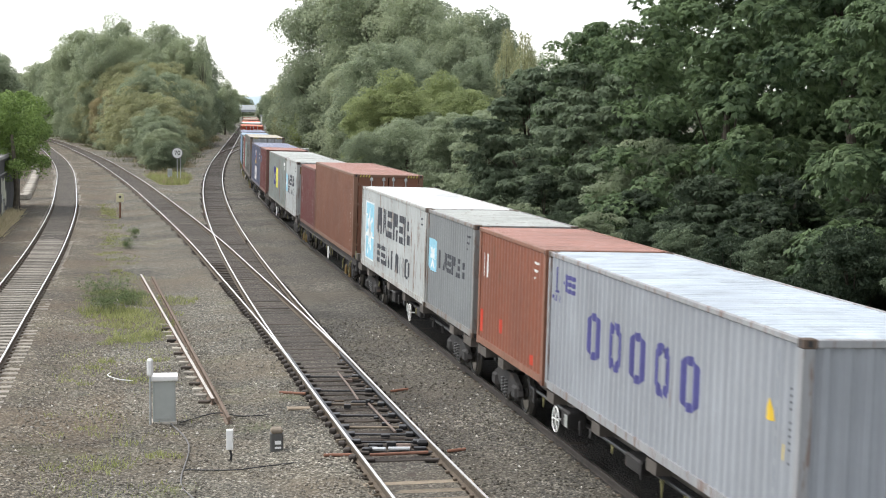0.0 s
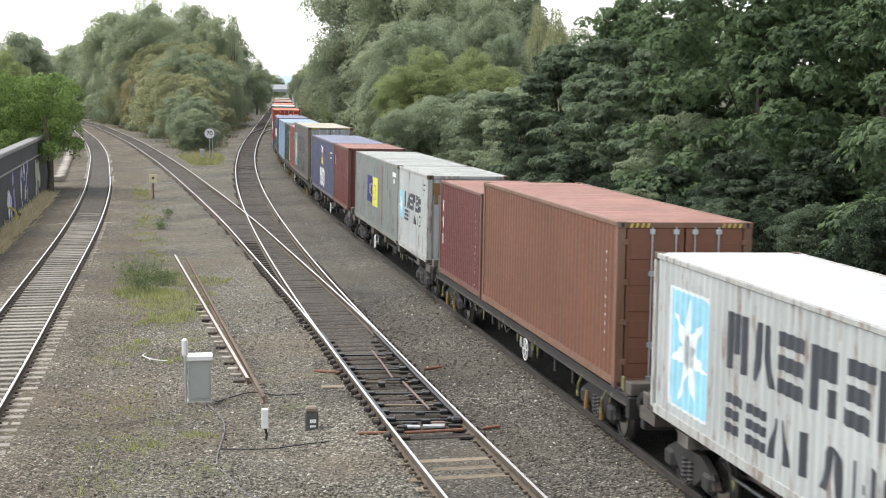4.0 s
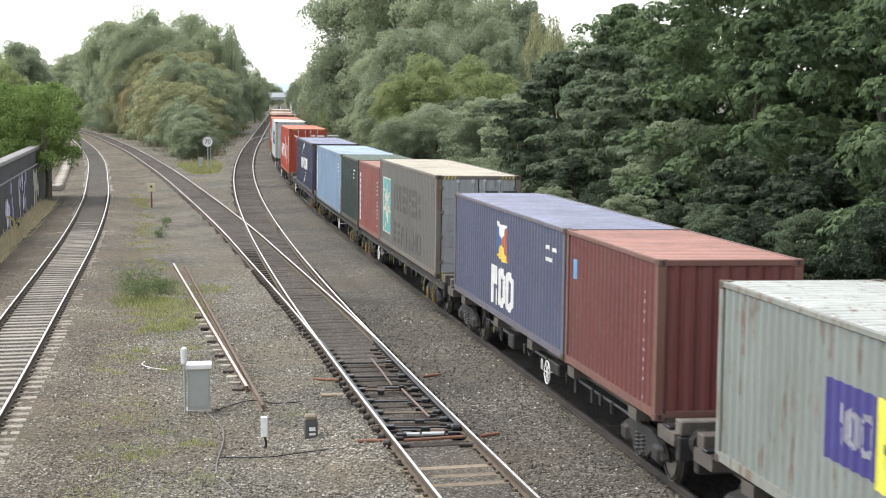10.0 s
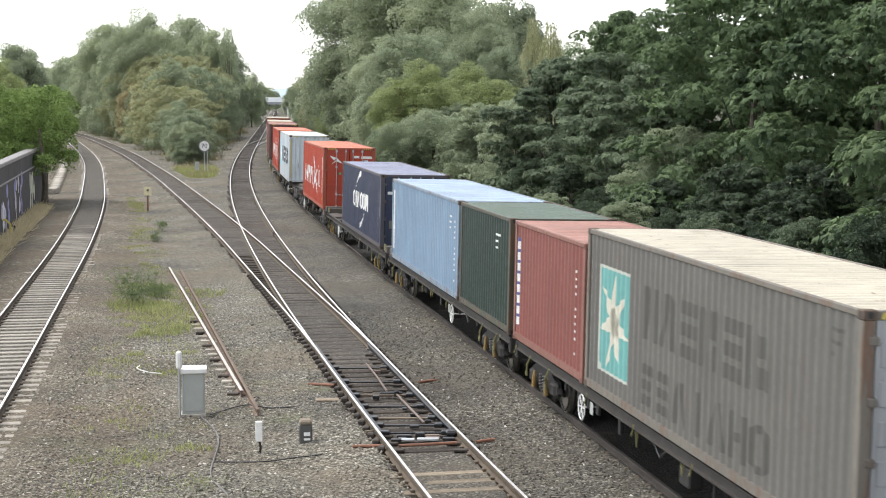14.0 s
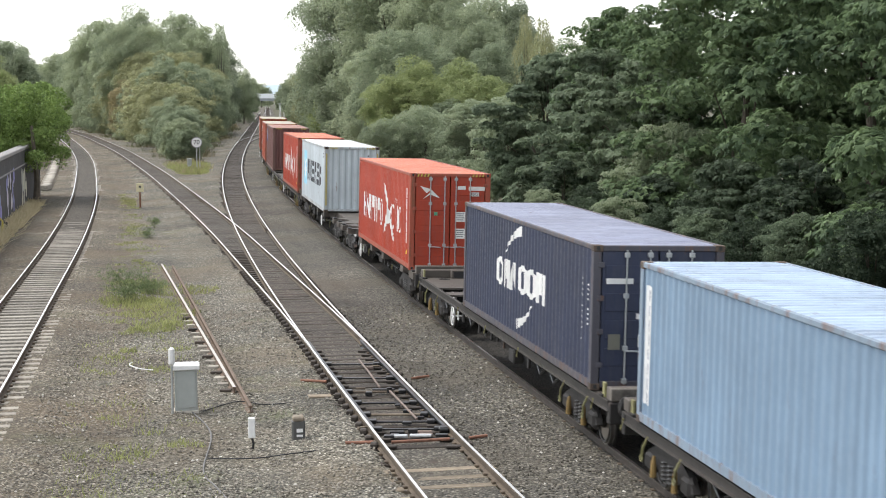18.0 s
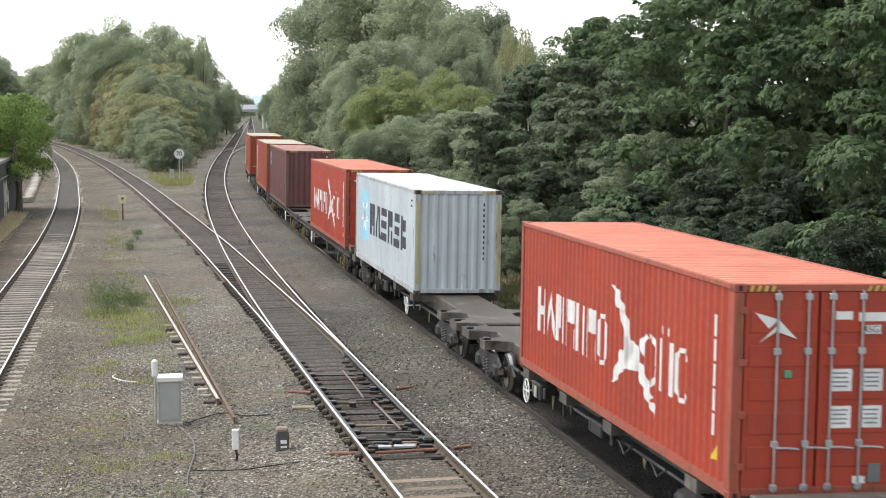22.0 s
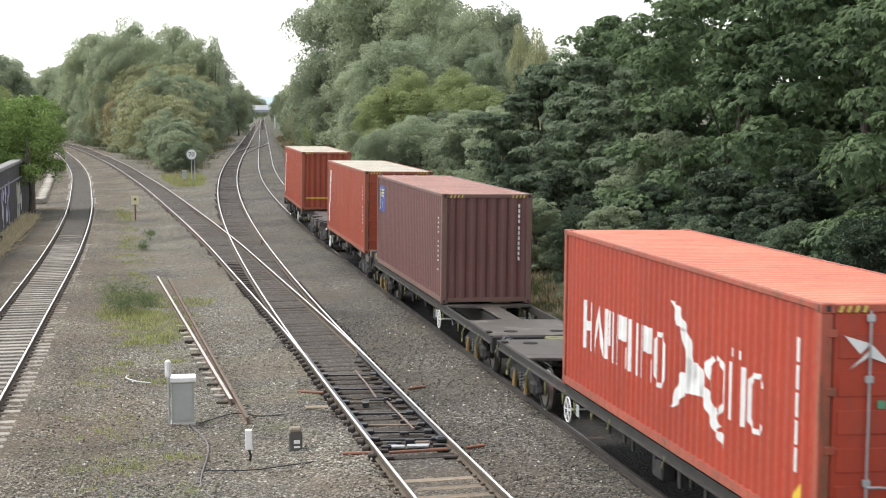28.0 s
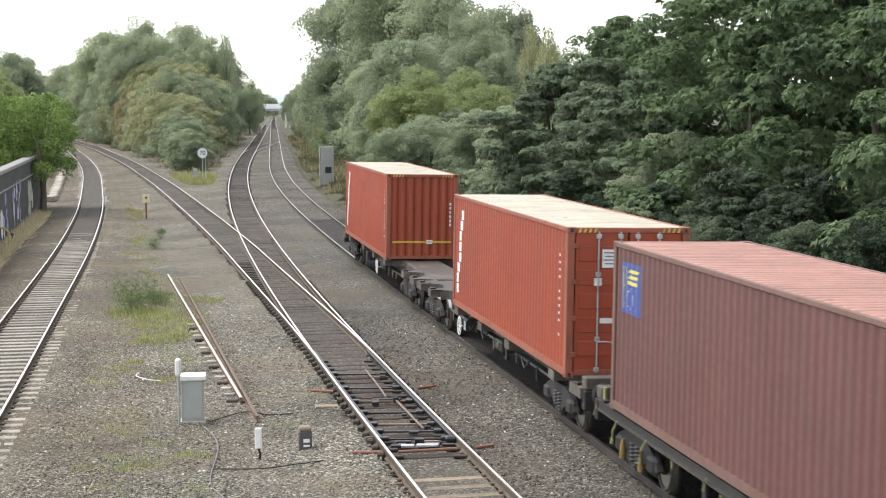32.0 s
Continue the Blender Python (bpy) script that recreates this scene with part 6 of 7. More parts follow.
for y, off, s, m in ((27, 7.4, 0.6, SHADED_LEAF), (30, 6.8, 0.5, SHADED_LEAF), (33, 7.4, 0.66, DARK_LEAF), (37, 6.8, 0.6, SHADED_LEAF), (40, 6.5, 0.55, DARK_LEAF), (43, 6.2, 0.5, SHADED_LEAF), (46, 5.9, 0.5, DARK_LEAF), (49, 5.8, 0.5, SHADED_LEAF), (53, 5.7, 0.5, GREY_LEAF), (57, 5.6, 0.46, SHADED_LEAF), (63, 5.6, 0.46, GREY_LEAF)):
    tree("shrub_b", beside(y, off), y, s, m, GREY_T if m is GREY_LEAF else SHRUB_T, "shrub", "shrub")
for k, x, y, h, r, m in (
        ("crown", -9.7, 172, 19.5, 5.9, HAZED_DARK), ("crown", -13.1, 190, 12.2, 3.0, HAZED_DARK), ("crown", -4.6, 160, 20.7, 6.5, WOOD_LEAF),
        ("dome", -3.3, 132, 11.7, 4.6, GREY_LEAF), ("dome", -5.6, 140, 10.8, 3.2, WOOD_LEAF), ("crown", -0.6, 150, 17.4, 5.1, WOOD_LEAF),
        ("crown", 2.1, 140, 13.6, 3.2, WOOD_LEAF), ("crown", 5.2, 150, 14.4, 2.6, HAZED_DARK), ("dome", 3.7, 128, 10.4, 2.6, GREY_LEAF),
        ("thin", 5.4, 116, 11.9, 0.9, OLIVE_LEAF), ("thin", 6.4, 112, 11.4, 1.0, OLIVE_LEAF), ("ash_b", 7.2, 76, 9.6, 3.2, ASH_LEAF), ("shrub_a", 4.9, 80, 7.8, 3.2, DARK_LEAF), ("ash_a", 8.6, 73, 9.3, 3.4, ASH_LEAF), ("ash_b", 9.6, 68, 10.2, 3.4, ASH_LEAF), ("crown", 8.0, 128, 10.0, 4.0, WOOD_LEAF), ("crown", 13.0, 132, 12.0, 4.5, WOOD_LEAF), ("crown", 4.0, 152, 15.5, 4.5, WOOD_LEAF), ("crown", -3.0, 168, 20.5, 6.0, HAZED_DARK),
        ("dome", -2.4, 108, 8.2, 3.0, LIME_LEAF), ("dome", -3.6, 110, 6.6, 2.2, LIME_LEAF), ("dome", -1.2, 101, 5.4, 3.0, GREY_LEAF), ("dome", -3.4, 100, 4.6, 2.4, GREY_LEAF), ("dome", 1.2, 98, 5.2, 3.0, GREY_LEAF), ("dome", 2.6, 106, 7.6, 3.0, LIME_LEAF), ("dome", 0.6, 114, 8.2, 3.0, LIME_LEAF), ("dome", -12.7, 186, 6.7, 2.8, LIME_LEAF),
        ("dome", -11.8, 194, 8.3, 2.0, LIME_LEAF), ("dome", -15.1, 196, 5.5, 1.4, LIME_LEAF), ("dome", -10.1, 178, 5.8, 2.1, HAZED_DARK),
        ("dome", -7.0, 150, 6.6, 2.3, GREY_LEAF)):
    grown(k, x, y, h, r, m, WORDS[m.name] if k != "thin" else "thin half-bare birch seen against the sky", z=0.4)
yy = 140.0
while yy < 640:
    tree("far_b" if TREE_RND.random() < 0.5 else "far_a", beside(yy, TREE_RND.uniform(8.5, 10.0) if yy < 260 else TREE_RND.uniform(6.8, 8.0)), yy, TREE_RND.uniform(0.68, 0.82), TREE_RND.choice((WOOD_LEAF, HAZED_DARK, GREY_LEAF)), WOOD_T)
    tree("far_a", beside(yy + 4, TREE_RND.uniform(14, 18)), yy + 4, TREE_RND.uniform(0.85, 1.05) * (1.0 if yy < 260 else 0.85), TREE_RND.choice((WOOD_LEAF, HAZED_DARK)), WOOD_T)
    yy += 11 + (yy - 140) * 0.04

# the wood in the fork between the main line and the branch
for y, h, r, m in ((168, 3.2, 2.0, GREY_LEAF), (177, 4.2, 2.7, WOOD_LEAF), (187, 5.0, 3.2, GREY_LEAF), (197, 5.6, 3.8, GREY_LEAF), (207, 6.4, 4.6, WOOD_LEAF), (216, 7.2, 5.4, OLIVE_LEAF), (226, 8.4, 6.4, OLIVE_LEAF), (238, 9.8, 7.4, OLIVE_LEAF), (250, 11.4, 8.4, OLIVE_LEAF)):
    grown("dome", (track_x(XB, y) + track_x(XC, y)) / 2, y, h, r, m, WORDS[m.name])
for x, y, h, r, m in ((-53.5, 277, 11.2, 4.2, OLIVE_LEAF), (-50.0, 271, 13.0, 5.0, OLIVE_LEAF), (-46.0, 266, 14.2, 5.6, OLIVE_LEAF), (-42.0, 264, 14.0, 5.6, OLIVE_LEAF), (-38.2, 262, 12.8, 5.0, OLIVE_LEAF),
                      (-35.0, 258, 9.6, 3.6, WOOD_LEAF), (-48.6, 260, 8.6, 3.0, RUSSET_LEAF), (-50.0, 266, 7.4, 2.6, RUSSET_LEAF), (-36.4, 229, 8.6, 1.5, LIME_LEAF), (-44.5, 246, 8.0, 2.6, RUSSET_LEAF)):
    grown("dome", x, y, h, r, m, WORDS[m.name])
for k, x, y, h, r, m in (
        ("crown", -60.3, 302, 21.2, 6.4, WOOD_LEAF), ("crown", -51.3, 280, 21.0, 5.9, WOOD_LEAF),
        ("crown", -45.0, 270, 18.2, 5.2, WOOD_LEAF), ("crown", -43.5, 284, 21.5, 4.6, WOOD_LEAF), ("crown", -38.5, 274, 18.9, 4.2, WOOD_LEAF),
        ("thin", -35.3, 270, 18.4, 1.8, WOOD_LEAF), ("crown", -42.0, 310, 16.8, 5.5, HAZED_DARK), ("dome", -47.3, 378, 13.0, 3.5, HAZED_DARK),
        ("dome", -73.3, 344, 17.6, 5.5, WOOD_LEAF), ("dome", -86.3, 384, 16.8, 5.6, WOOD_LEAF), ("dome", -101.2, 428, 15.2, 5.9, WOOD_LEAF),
        ("dome", -69.5, 280, 11.3, 3.2, WOOD_LEAF), ("dome", -72.0, 340, 9.9, 6.4, WOOD_LEAF), ("dome", -94.9, 410, 9.3, 7.8, HAZED_DARK),
        ("dome", -41.9, 356, 11.5, 2.7, WOOD_LEAF), ("dome", -46.0, 400, 6.5, 2.4, HAZED_DARK), ("dome", -58.1, 520, 8.2, 2.0, WOOD_LEAF),
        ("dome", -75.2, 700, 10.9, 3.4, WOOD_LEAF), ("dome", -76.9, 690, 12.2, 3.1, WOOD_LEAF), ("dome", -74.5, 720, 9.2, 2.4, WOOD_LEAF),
        ("dome", -57.8, 600, 8.0, 2.5, WOOD_LEAF), ("dome", -47.0, 500, 9.7, 2.6, HAZED_DARK), ("dome", -35.8, 400, 11.0, 3.0, HAZED_DARK),
        ("dome", -27.0, 320, 11.6, 2.9, WOOD_LEAF), ("dome", -18.8, 240, 11.5, 3.1, OLIVE_LEAF), ("crown", -44.8, 174, 13.1, 3.9, HAZED_DARK),
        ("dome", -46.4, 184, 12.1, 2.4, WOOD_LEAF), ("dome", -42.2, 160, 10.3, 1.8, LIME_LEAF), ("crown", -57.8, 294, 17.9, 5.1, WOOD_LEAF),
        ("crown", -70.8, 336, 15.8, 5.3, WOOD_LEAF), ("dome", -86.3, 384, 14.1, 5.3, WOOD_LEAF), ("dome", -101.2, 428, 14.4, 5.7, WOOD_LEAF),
        ("dome", -48.0, 194, 9.9, 2.4, WOOD_LEAF), ("dome", -49.0, 190, 10.4, 2.4, HAZED_DARK), ("crown", -50.4, 270, 18.4, 4.1, WOOD_LEAF),
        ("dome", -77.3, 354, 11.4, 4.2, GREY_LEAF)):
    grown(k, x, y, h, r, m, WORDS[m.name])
for k in range(40):
    y = TREE_RND.uniform(232, 400)
    lo, hi = track_x(XB, y) + 6, track_x(XC, y) - 6
    grown("dome", TREE_RND.uniform(lo, min(hi, lo + 60)), y, TREE_RND.uniform(8, 12), TREE_RND.uniform(3.5, 5), TREE_RND.choice((WOOD_LEAF, WOOD_LEAF, GREY_LEAF)), WOOD_T)
yy = 240.0
while yy < 620:
    tree("far_b", track_x(XC, yy) - TREE_RND.uniform(6.5, 8), yy, TREE_RND.uniform(0.75, 0.95) * (0.75 if yy < 330 else 0.95), TREE_RND.choice((WOOD_LEAF, HAZED_DARK)), WOOD_T, z=-0.3)
    yy += 10 + (yy - 240) * 0.03
# beyond the branch, on its outer side
for k in range(44):
    y = TREE_RND.uniform(150, 420)
    x = track_x(XA, y) - TREE_RND.uniform(9, 40)
    grown("dome", x, y, TREE_RND.uniform(7, 10.5), TREE_RND.uniform(3.5, 5.5), TREE_RND.choice((WOOD_LEAF, HAZED_DARK, GREY_LEAF)), WOOD_T)

# the clipped conifer hedge over the wall beside the branch
hedge_rnd = random.Random(5)
hedge_lobes = []
for k in range(520):
    x = hedge_rnd.uniform(-14.5, 1.1)
    y, z = hedge_rnd.uniform(-4.2, 3), hedge_rnd.uniform(2.9, 6.7)
    if x > -2.8:
        y, z = hedge_rnd.uniform(-6.5, 3), hedge_rnd.uniform(2.3, 6.6 - max(0, x) * 0.5)
    hedge_lobes.append((x, y, z, hedge_rnd.uniform(0.4, 0.8), hedge_rnd.uniform(0.4, 0.8), hedge_rnd.uniform(0.4, 0.65)))
hedge = thing("conifer_hedge", "clipped bright green conifer hedge hanging over a wall", "hedge", pose(-24.7, 105.5, 0, 0, 0, 9))
part("crown", billow_mesh("hedge_crown", hedge_lobes, 150000, 0.16, 61, 0.45, flop=0.7, hang=0.1, skin=0.3), HEDGE_LEAF, hedge).data.materials.append(HEDGE_LEAF)
for dx, dy in ((-0.3, -5.2), (-1.1, 2.2), (-4.5, 1.0), (-8.5, 0.5), (-12.0, 0.0)):
    part("trunk", Shape().tube([(dx, dy, -0.6), (dx + 0.15, dy, 1.2), (dx - 0.1, dy, 4.5)], [0.2, 0.17, 0.08], 8), BARK, hedge)
for x, y, s, k, m in ((-38, 128, 0.78, "far_b", LIME_LEAF), (-47, 140, 0.85, "far_a", HEDGE_LEAF), (-56, 150, 0.95, "far_a", WOOD_LEAF), (-34, 122, 0.5, "shrub_a", HEDGE_LEAF)):
    tree(k, x, y, s, m, "bright green garden tree behind the wall", z=-0.3)

# ---- walls and lineside structures ----


def wall_between(a, b, h, thick, label):
    a, b = Vector((*a, 0)), Vector((*b, 0))
    L = (b - a).length
    w = thing("boundary_wall", label, "wall", kind="structure")
    w.matrix_world = Matrix.Translation(a) @ Matrix.Rotation(math.atan2((b - a).y, (b - a).x), 4, "Z")
    part("wall_face", Shape().box((L / 2, 0, h / 2 - 0.3), (L, thick, h + 0.6)), BRICK, w)
    n = int(L / 1.5)
    for k in range(n):
        part("coping_stone", Shape().box(((k + 0.5) * L / n, 0, h + 0.09), (L / n - 0.015, thick + 0.16, 0.2), bevel=0.03), STONE, w)
    part("string_course", Shape().box((L / 2, -thick / 2 - 0.03, h * 0.74), (L, 0.05, 0.08), bevel=0.01), STONE, w)
    k = 0.0
    while k < L + 1:
        part("pier", Shape().box((k + 0.2, -thick / 2 - 0.05, h / 2 - 0.3), (0.45, 0.14, h + 0.5), bevel=0.02), BRICK, w)
        k += L - 0.4
    return w, L


wall, wall_len = wall_between((-17.0, 55), (-26.6, 110.5), 3.15, 0.4, "dark boundary wall with pale coping and painted scrawls")
scrawl_rnd = random.Random(9)
for u, w0, h0, cols in ((23.5, 4.2, 1.5, ((0.6, 0.6, 0.72), (0.25, 0.25, 0.5), (0.75, 0.75, 0.75))), (31.0, 5.0, 1.7, ((0.55, 0.55, 0.62), (0.25, 0.25, 0.5), (0.65, 0.65, 0.65))), (41.5, 3.4, 1.5, ((0.62, 0.62, 0.5), (0.45, 0.46, 0.4), (0.6, 0.6, 0.62)))):
    for k in range(16):
        x, z = u + scrawl_rnd.uniform(0, w0), 0.35 + scrawl_rnd.uniform(0, h0)
        a, r = scrawl_rnd.uniform(0, 3), scrawl_rnd.uniform(0.2, 0.65)
        n = 7
        pts = [(x + r * math.cos(2 * math.pi * i / n + a) * scrawl_rnd.uniform(0.5, 1.2), -0.2 - 0.004 - 0.002 * k, z + r * math.sin(2 * math.pi * i / n + a) * scrawl_rnd.uniform(0.5, 1.1)) for i in range(n)]
        sh = Shape()
        sh.face(pts)
        part("painted_patch", sh, ink(scrawl_rnd.choice(cols)), wall, "faded spray-painted patch")

trough = thing("cable_trough", "pale concrete cable trough beside the branch", "cable trough")
for k in range(44):
    y = 117 + k * 1.6
    x = track_x(XA, y) - 2.75
    part("trough_lid", Shape().box((x, y, -0.05), (0.5, 1.5, 0.34), bevel=0.02, rot=None), CONCRETE, trough)


def tuft_field(name, spots, height, material, label, seed, width=0.012, lean=0.35, category="grass"):
    """Grass as bent blades; spots are (x, y, z, radius, count, height factor)."""
    rng = np.random.default_rng(seed)
    vs = []
    for x, y, z, r, n, f in spots:
        a, q = rng.uniform(0, 2 * np.pi, n), r * np.sqrt(rng.random(n))
        b = np.stack([x + q * np.cos(a), y + q * np.sin(a), np.full(n, z)], 1)
        h = height * f * (0.45 + 0.75 * rng.random(n))[:, None]
        d = rng.normal(size=(n, 3)) * lean
        d[:, 2] = 1
        d /= np.linalg.norm(d, axis=1)[:, None]
        s = rng.normal(size=(n, 3))
        s[:, 2] = 0
        s /= np.linalg.norm(s, axis=1)[:, None]
        w = width * (0.6 + 0.8 * rng.random(n))[:, None] * (1 + y / 90)
        droop = rng.normal(size=(n, 3)) * 0.25 * h
        droop[:, 2] = -np.abs(droop[:, 2]) * 0.5
        vs.append(np.stack([b - s * w, b + s * w, b + d * h + droop + s * w * 0.3, b + d * h + droop - s * w * 0.3], 1).reshape(-1, 3))
    me = quads_mesh(name, np.concatenate(vs))
    me.materials.append(material)
    ob = part(name, me, material)
    return tagged(ob, label, category, kind="stuff")


g_rnd = random.Random(21)
verge, verge_green, fork_green = [], [], []
for k in range(300):
    y, off = g_rnd.uniform(20, 48), g_rnd.uniform(4.2, 8.6)
    x = beside(y, off)
    (verge if y < 37 and g_rnd.random() < 0.65 else verge_green).append((x, y, land_z(x, y) - 0.04, g_rnd.uniform(0.5, 0.9), 260, 0.75))
for k in range(520):
    y = 18 + 130 * g_rnd.random() ** 1.8
    off = g_rnd.uniform(2.9, 6.2) if y < 43 else g_rnd.uniform(2.9, 5.4)
    x = beside(y, off)
    dry = y < 35 and g_rnd.random() < 0.4 + 0.16 * (off - 2.9)
    (verge if dry or g_rnd.random() < 0.2 else verge_green).append((x, y, land_z(x, y) - 0.04, g_rnd.uniform(0.5, 0.9), 230, min(1.0, 0.3 + 0.2 * (off - 2.9)) * (1.0 if y < 43 else 0.7)))
for k in range(160):
    y = g_rnd.uniform(120, 330)
    x = beside(y, g_rnd.uniform(3.2, 6.5))
    (verge if g_rnd.random() < 0.4 else verge_green).append((x, y, land_z(x, y) - 0.04, g_rnd.uniform(0.8, 1.4), 70, 0.9))
straw = []
for k in range(90):
    u = g_rnd.uniform(10, 46)
    straw.append((-17.0 - 9.6 * u / 56.3 + g_rnd.uniform(0.35, 0.8), 55 + 55.5 * u / 56.3, -0.28, 0.35, 90, 0.6))
for k in range(70):
    y = g_rnd.uniform(138, 158)
    lo, hi = track_x(XB, y) + 2.6, track_x(XC, y) - 2.6
    if hi > lo:
        (verge if g_rnd.random() < 0.12 else fork_green).append((g_rnd.uniform(lo, hi), y, -0.3, 0.9, 90, 0.6))
for k in range(120):
    y = g_rnd.uniform(160, 330)
    x = g_rnd.choice((track_x(XB, y) + g_rnd.uniform(3, 5), track_x(XC, y) - g_rnd.uniform(3, 5), track_x(XA, y) - g_rnd.uniform(3, 6)))
    (verge if g_rnd.random() < 0.25 else verge_green).append((x, y, -0.35, 1.3, 60, 0.9))
tuft_field("dry_grass", verge, 0.95, DRY_GRASS, "tall straw-coloured dry grass on the verge", 3, 0.008, 0.45)
tuft_field("straw_grass", straw, 0.95, STRAW, "pale straw grass along the foot of the wall", 6, 0.012, 0.6)
weeds = [(-10.2, 54.2, -0.24, 1.0, 300, 0.36), (-9.6, 53.0, -0.24, 1.0, 260, 0.3), (-8.6, 51.0, -0.24, 1.2, 700, 0.18), (-8.2, 49.0, -0.24, 0.9, 420, 0.16), (-8.9, 53.5, -0.24, 1.3, 420, 0.17), (-8.3, 47.6, -0.24, 0.7, 400, 0.2), (-9.0, 57.0, -0.24, 1.4, 500, 0.22)]
for k in range(220):
    y = 27 + 85 * g_rnd.random() ** 1.3
    lo, hi = track_x(XA, y) + 2.2, track_x(XB, y) - 3.2
    x = lo + (hi - lo) * (g_rnd.random() * 0.75 + 0.05)
    weeds.append((x, y, -0.26, g_rnd.uniform(0.2, 0.7), g_rnd.randint(14, 60), g_rnd.uniform(0.08, 0.22)))
tuft_field("weeds", weeds + fork_green, 0.75, GREEN_GRASS, "green and yellowish weeds growing through the ballast", 4, 0.008)
tuft_field("bank_grass", verge_green, 0.75, BANK_GRASS, "rank green grass on the bank and beside the tracks", 5, 0.009)


def scrub(x, y, r, h, seed, label="small green weed bush in the ballast"):
    ob = thing("weed_bush", label, "bush", pose(x, y, -0.25))
    rr = random.Random(seed)
    lb = [(rr.uniform(-r, r) * 0.6, rr.uniform(-r, r) * 0.6, h * rr.uniform(0.2, 0.7), r * 0.45, r * 0.45, h * 0.35) for k in range(10)]
    me = leaves_mesh("weed_bush", lb, int(300 + 6000 * r * r), 0.06, seed, 0.0, aspect=0.28, shell=0.8)
    me.materials.append(BUSH_LEAF)
    part("foliage", me, BUSH_LEAF, ob)
    part("stem", Shape().tube([(0, 0, -0.1), (0.02, 0, h * 0.6)], [0.02, 0.008], 6), BARK, ob)


scrub(-10.3, 54.3, 0.85, 1.1, 5)
scrub(-9.7, 56.2, 0.6, 0.6, 8)
scrub(-14.4, 84.0, 0.35, 0.55, 6)
scrub(-13.6, 78.0, 0.3, 0.45, 7)

# ---- lineside equipment ----
cab = thing("relay_cabinet", "pale grey steel lineside cabinet with an overhanging lid", "lineside cabinet", pose(-5.46, 35.3, -0.25, 0, 0, 9))
part("body", Shape().box((0, 0, 0.46), (0.47, 0.38, 0.92), bevel=0.012), GREY_BOX, cab)
part("lid", Shape().box((0, -0.01, 0.97), (0.58, 0.5, 0.11), bevel=0.02), WHITE, cab)
part("door", Shape().box((0.0, -0.197, 0.52), (0.4, 0.014, 0.8), bevel=0.004), GREY_BOX, cab)
part("plinth", Shape().box((0, 0, 0.02), (0.52, 0.43, 0.08), bevel=0.01), CONCRETE, cab)
ph = thing("lineside_post_box", "grey plastic box on a thin steel post", "post box", pose(-5.7, 35.0, -0.25, 0, 0, 5))
part("post", Shape().tube([(0, 0, -0.2), (0, 0, 1.1)], 0.025, 8), GALV, ph)
part("box", Shape().box((0, -0.02, 1.22), (0.13, 0.13, 0.38), bevel=0.04), WHITE, ph)
pipe = thing("marker_box", "small white box on a bent black leg", "marker box", pose(-3.65, 31.45, -0.25, 0, 0, 4))
part("box", Shape().box((0, 0, 0.42), (0.13, 0.11, 0.38), bevel=0.012), WHITE, pipe)
part("leg", Shape().tube([(0, 0, 0.24), (0.03, 0, 0.12), (0.0, 0.02, -0.05)], 0.025, 6), BLACK, pipe)
dis = thing("junction_box", "dark cast box with a pale label and weathered lid", "junction box", pose(-2.86, 32.38, -0.25, 0, 0, 8))
part("body", Shape().box((0, 0, 0.19), (0.25, 0.24, 0.38), bevel=0.02), mat("dark_grey_casting", (0.09, 0.09, 0.085), 0.7, var=0.3), dis)
part("lid", Shape().box((0, 0, 0.42), (0.23, 0.26, 0.1), bevel=0.03), mat("weathered_brown_lid", (0.24, 0.2, 0.15), 0.8, var=0.3), dis)
part("label_plate", Shape().box((0.02, -0.124, 0.2), (0.12, 0.008, 0.07)), WHITE, dis)
part("label_plate", Shape().box((0.02, -0.124, 0.1), (0.12, 0.008, 0.04)), WHITE, dis)


def cable(pts, r, material, label, name="cable"):
    sh = Shape()
    p = [Vector(q) for q in pts]
    out = []
    for i in range(len(p) - 1):
        for k in range(5):
            t = k / 5
            a, b, c, d = p[max(0, i - 1)], p[i], p[i + 1], p[min(len(p) - 1, i + 2)]
            out.append(0.5 * ((2 * b) + (c - a) * t + (2 * a - 5 * b + 4 * c - d) * t * t + (3 * b - a - 3 * c + d) * t ** 3))
    out.append(p[-1])
    sh.tube(out, r, 6)
    return tagged(part(name, sh, material), label, "cable")


cable([(-5.1, 35.2, -0.22), (-4.5, 36.2, -0.2), (-3.9, 35.9, -0.21), (-3.2, 36.1, -0.2), (-2.7, 36.4, -0.2)], 0.013, BLACK, "thin black cable lying on the ballast")
cable([(-5.3, 35.1, -0.22), (-4.6, 32.8, -0.21), (-4.3, 29.6, -0.21), (-3.9, 28.3, -0.21), (-3.4, 27.0, -0.21), (-2.9, 26.6, -0.2)], 0.015, mat("grey_cable", (0.16, 0.155, 0.15), 0.7), "grey cable lying on the ballast")
cable([(-4.35, 30.6, -0.22), (-3.5, 30.5, -0.2), (-2.9, 30.9, -0.21), (-2.3, 31.2, -0.2)], 0.012, BLACK, "thin black cable lying on the ballast")
cable([(-7.75, 41.6, -0.2), (-7.7, 41.0, -0.17), (-7.35, 40.5, -0.18), (-7.0, 40.4, -0.2)], 0.013, WHITE, "short white cable end on the ballast")

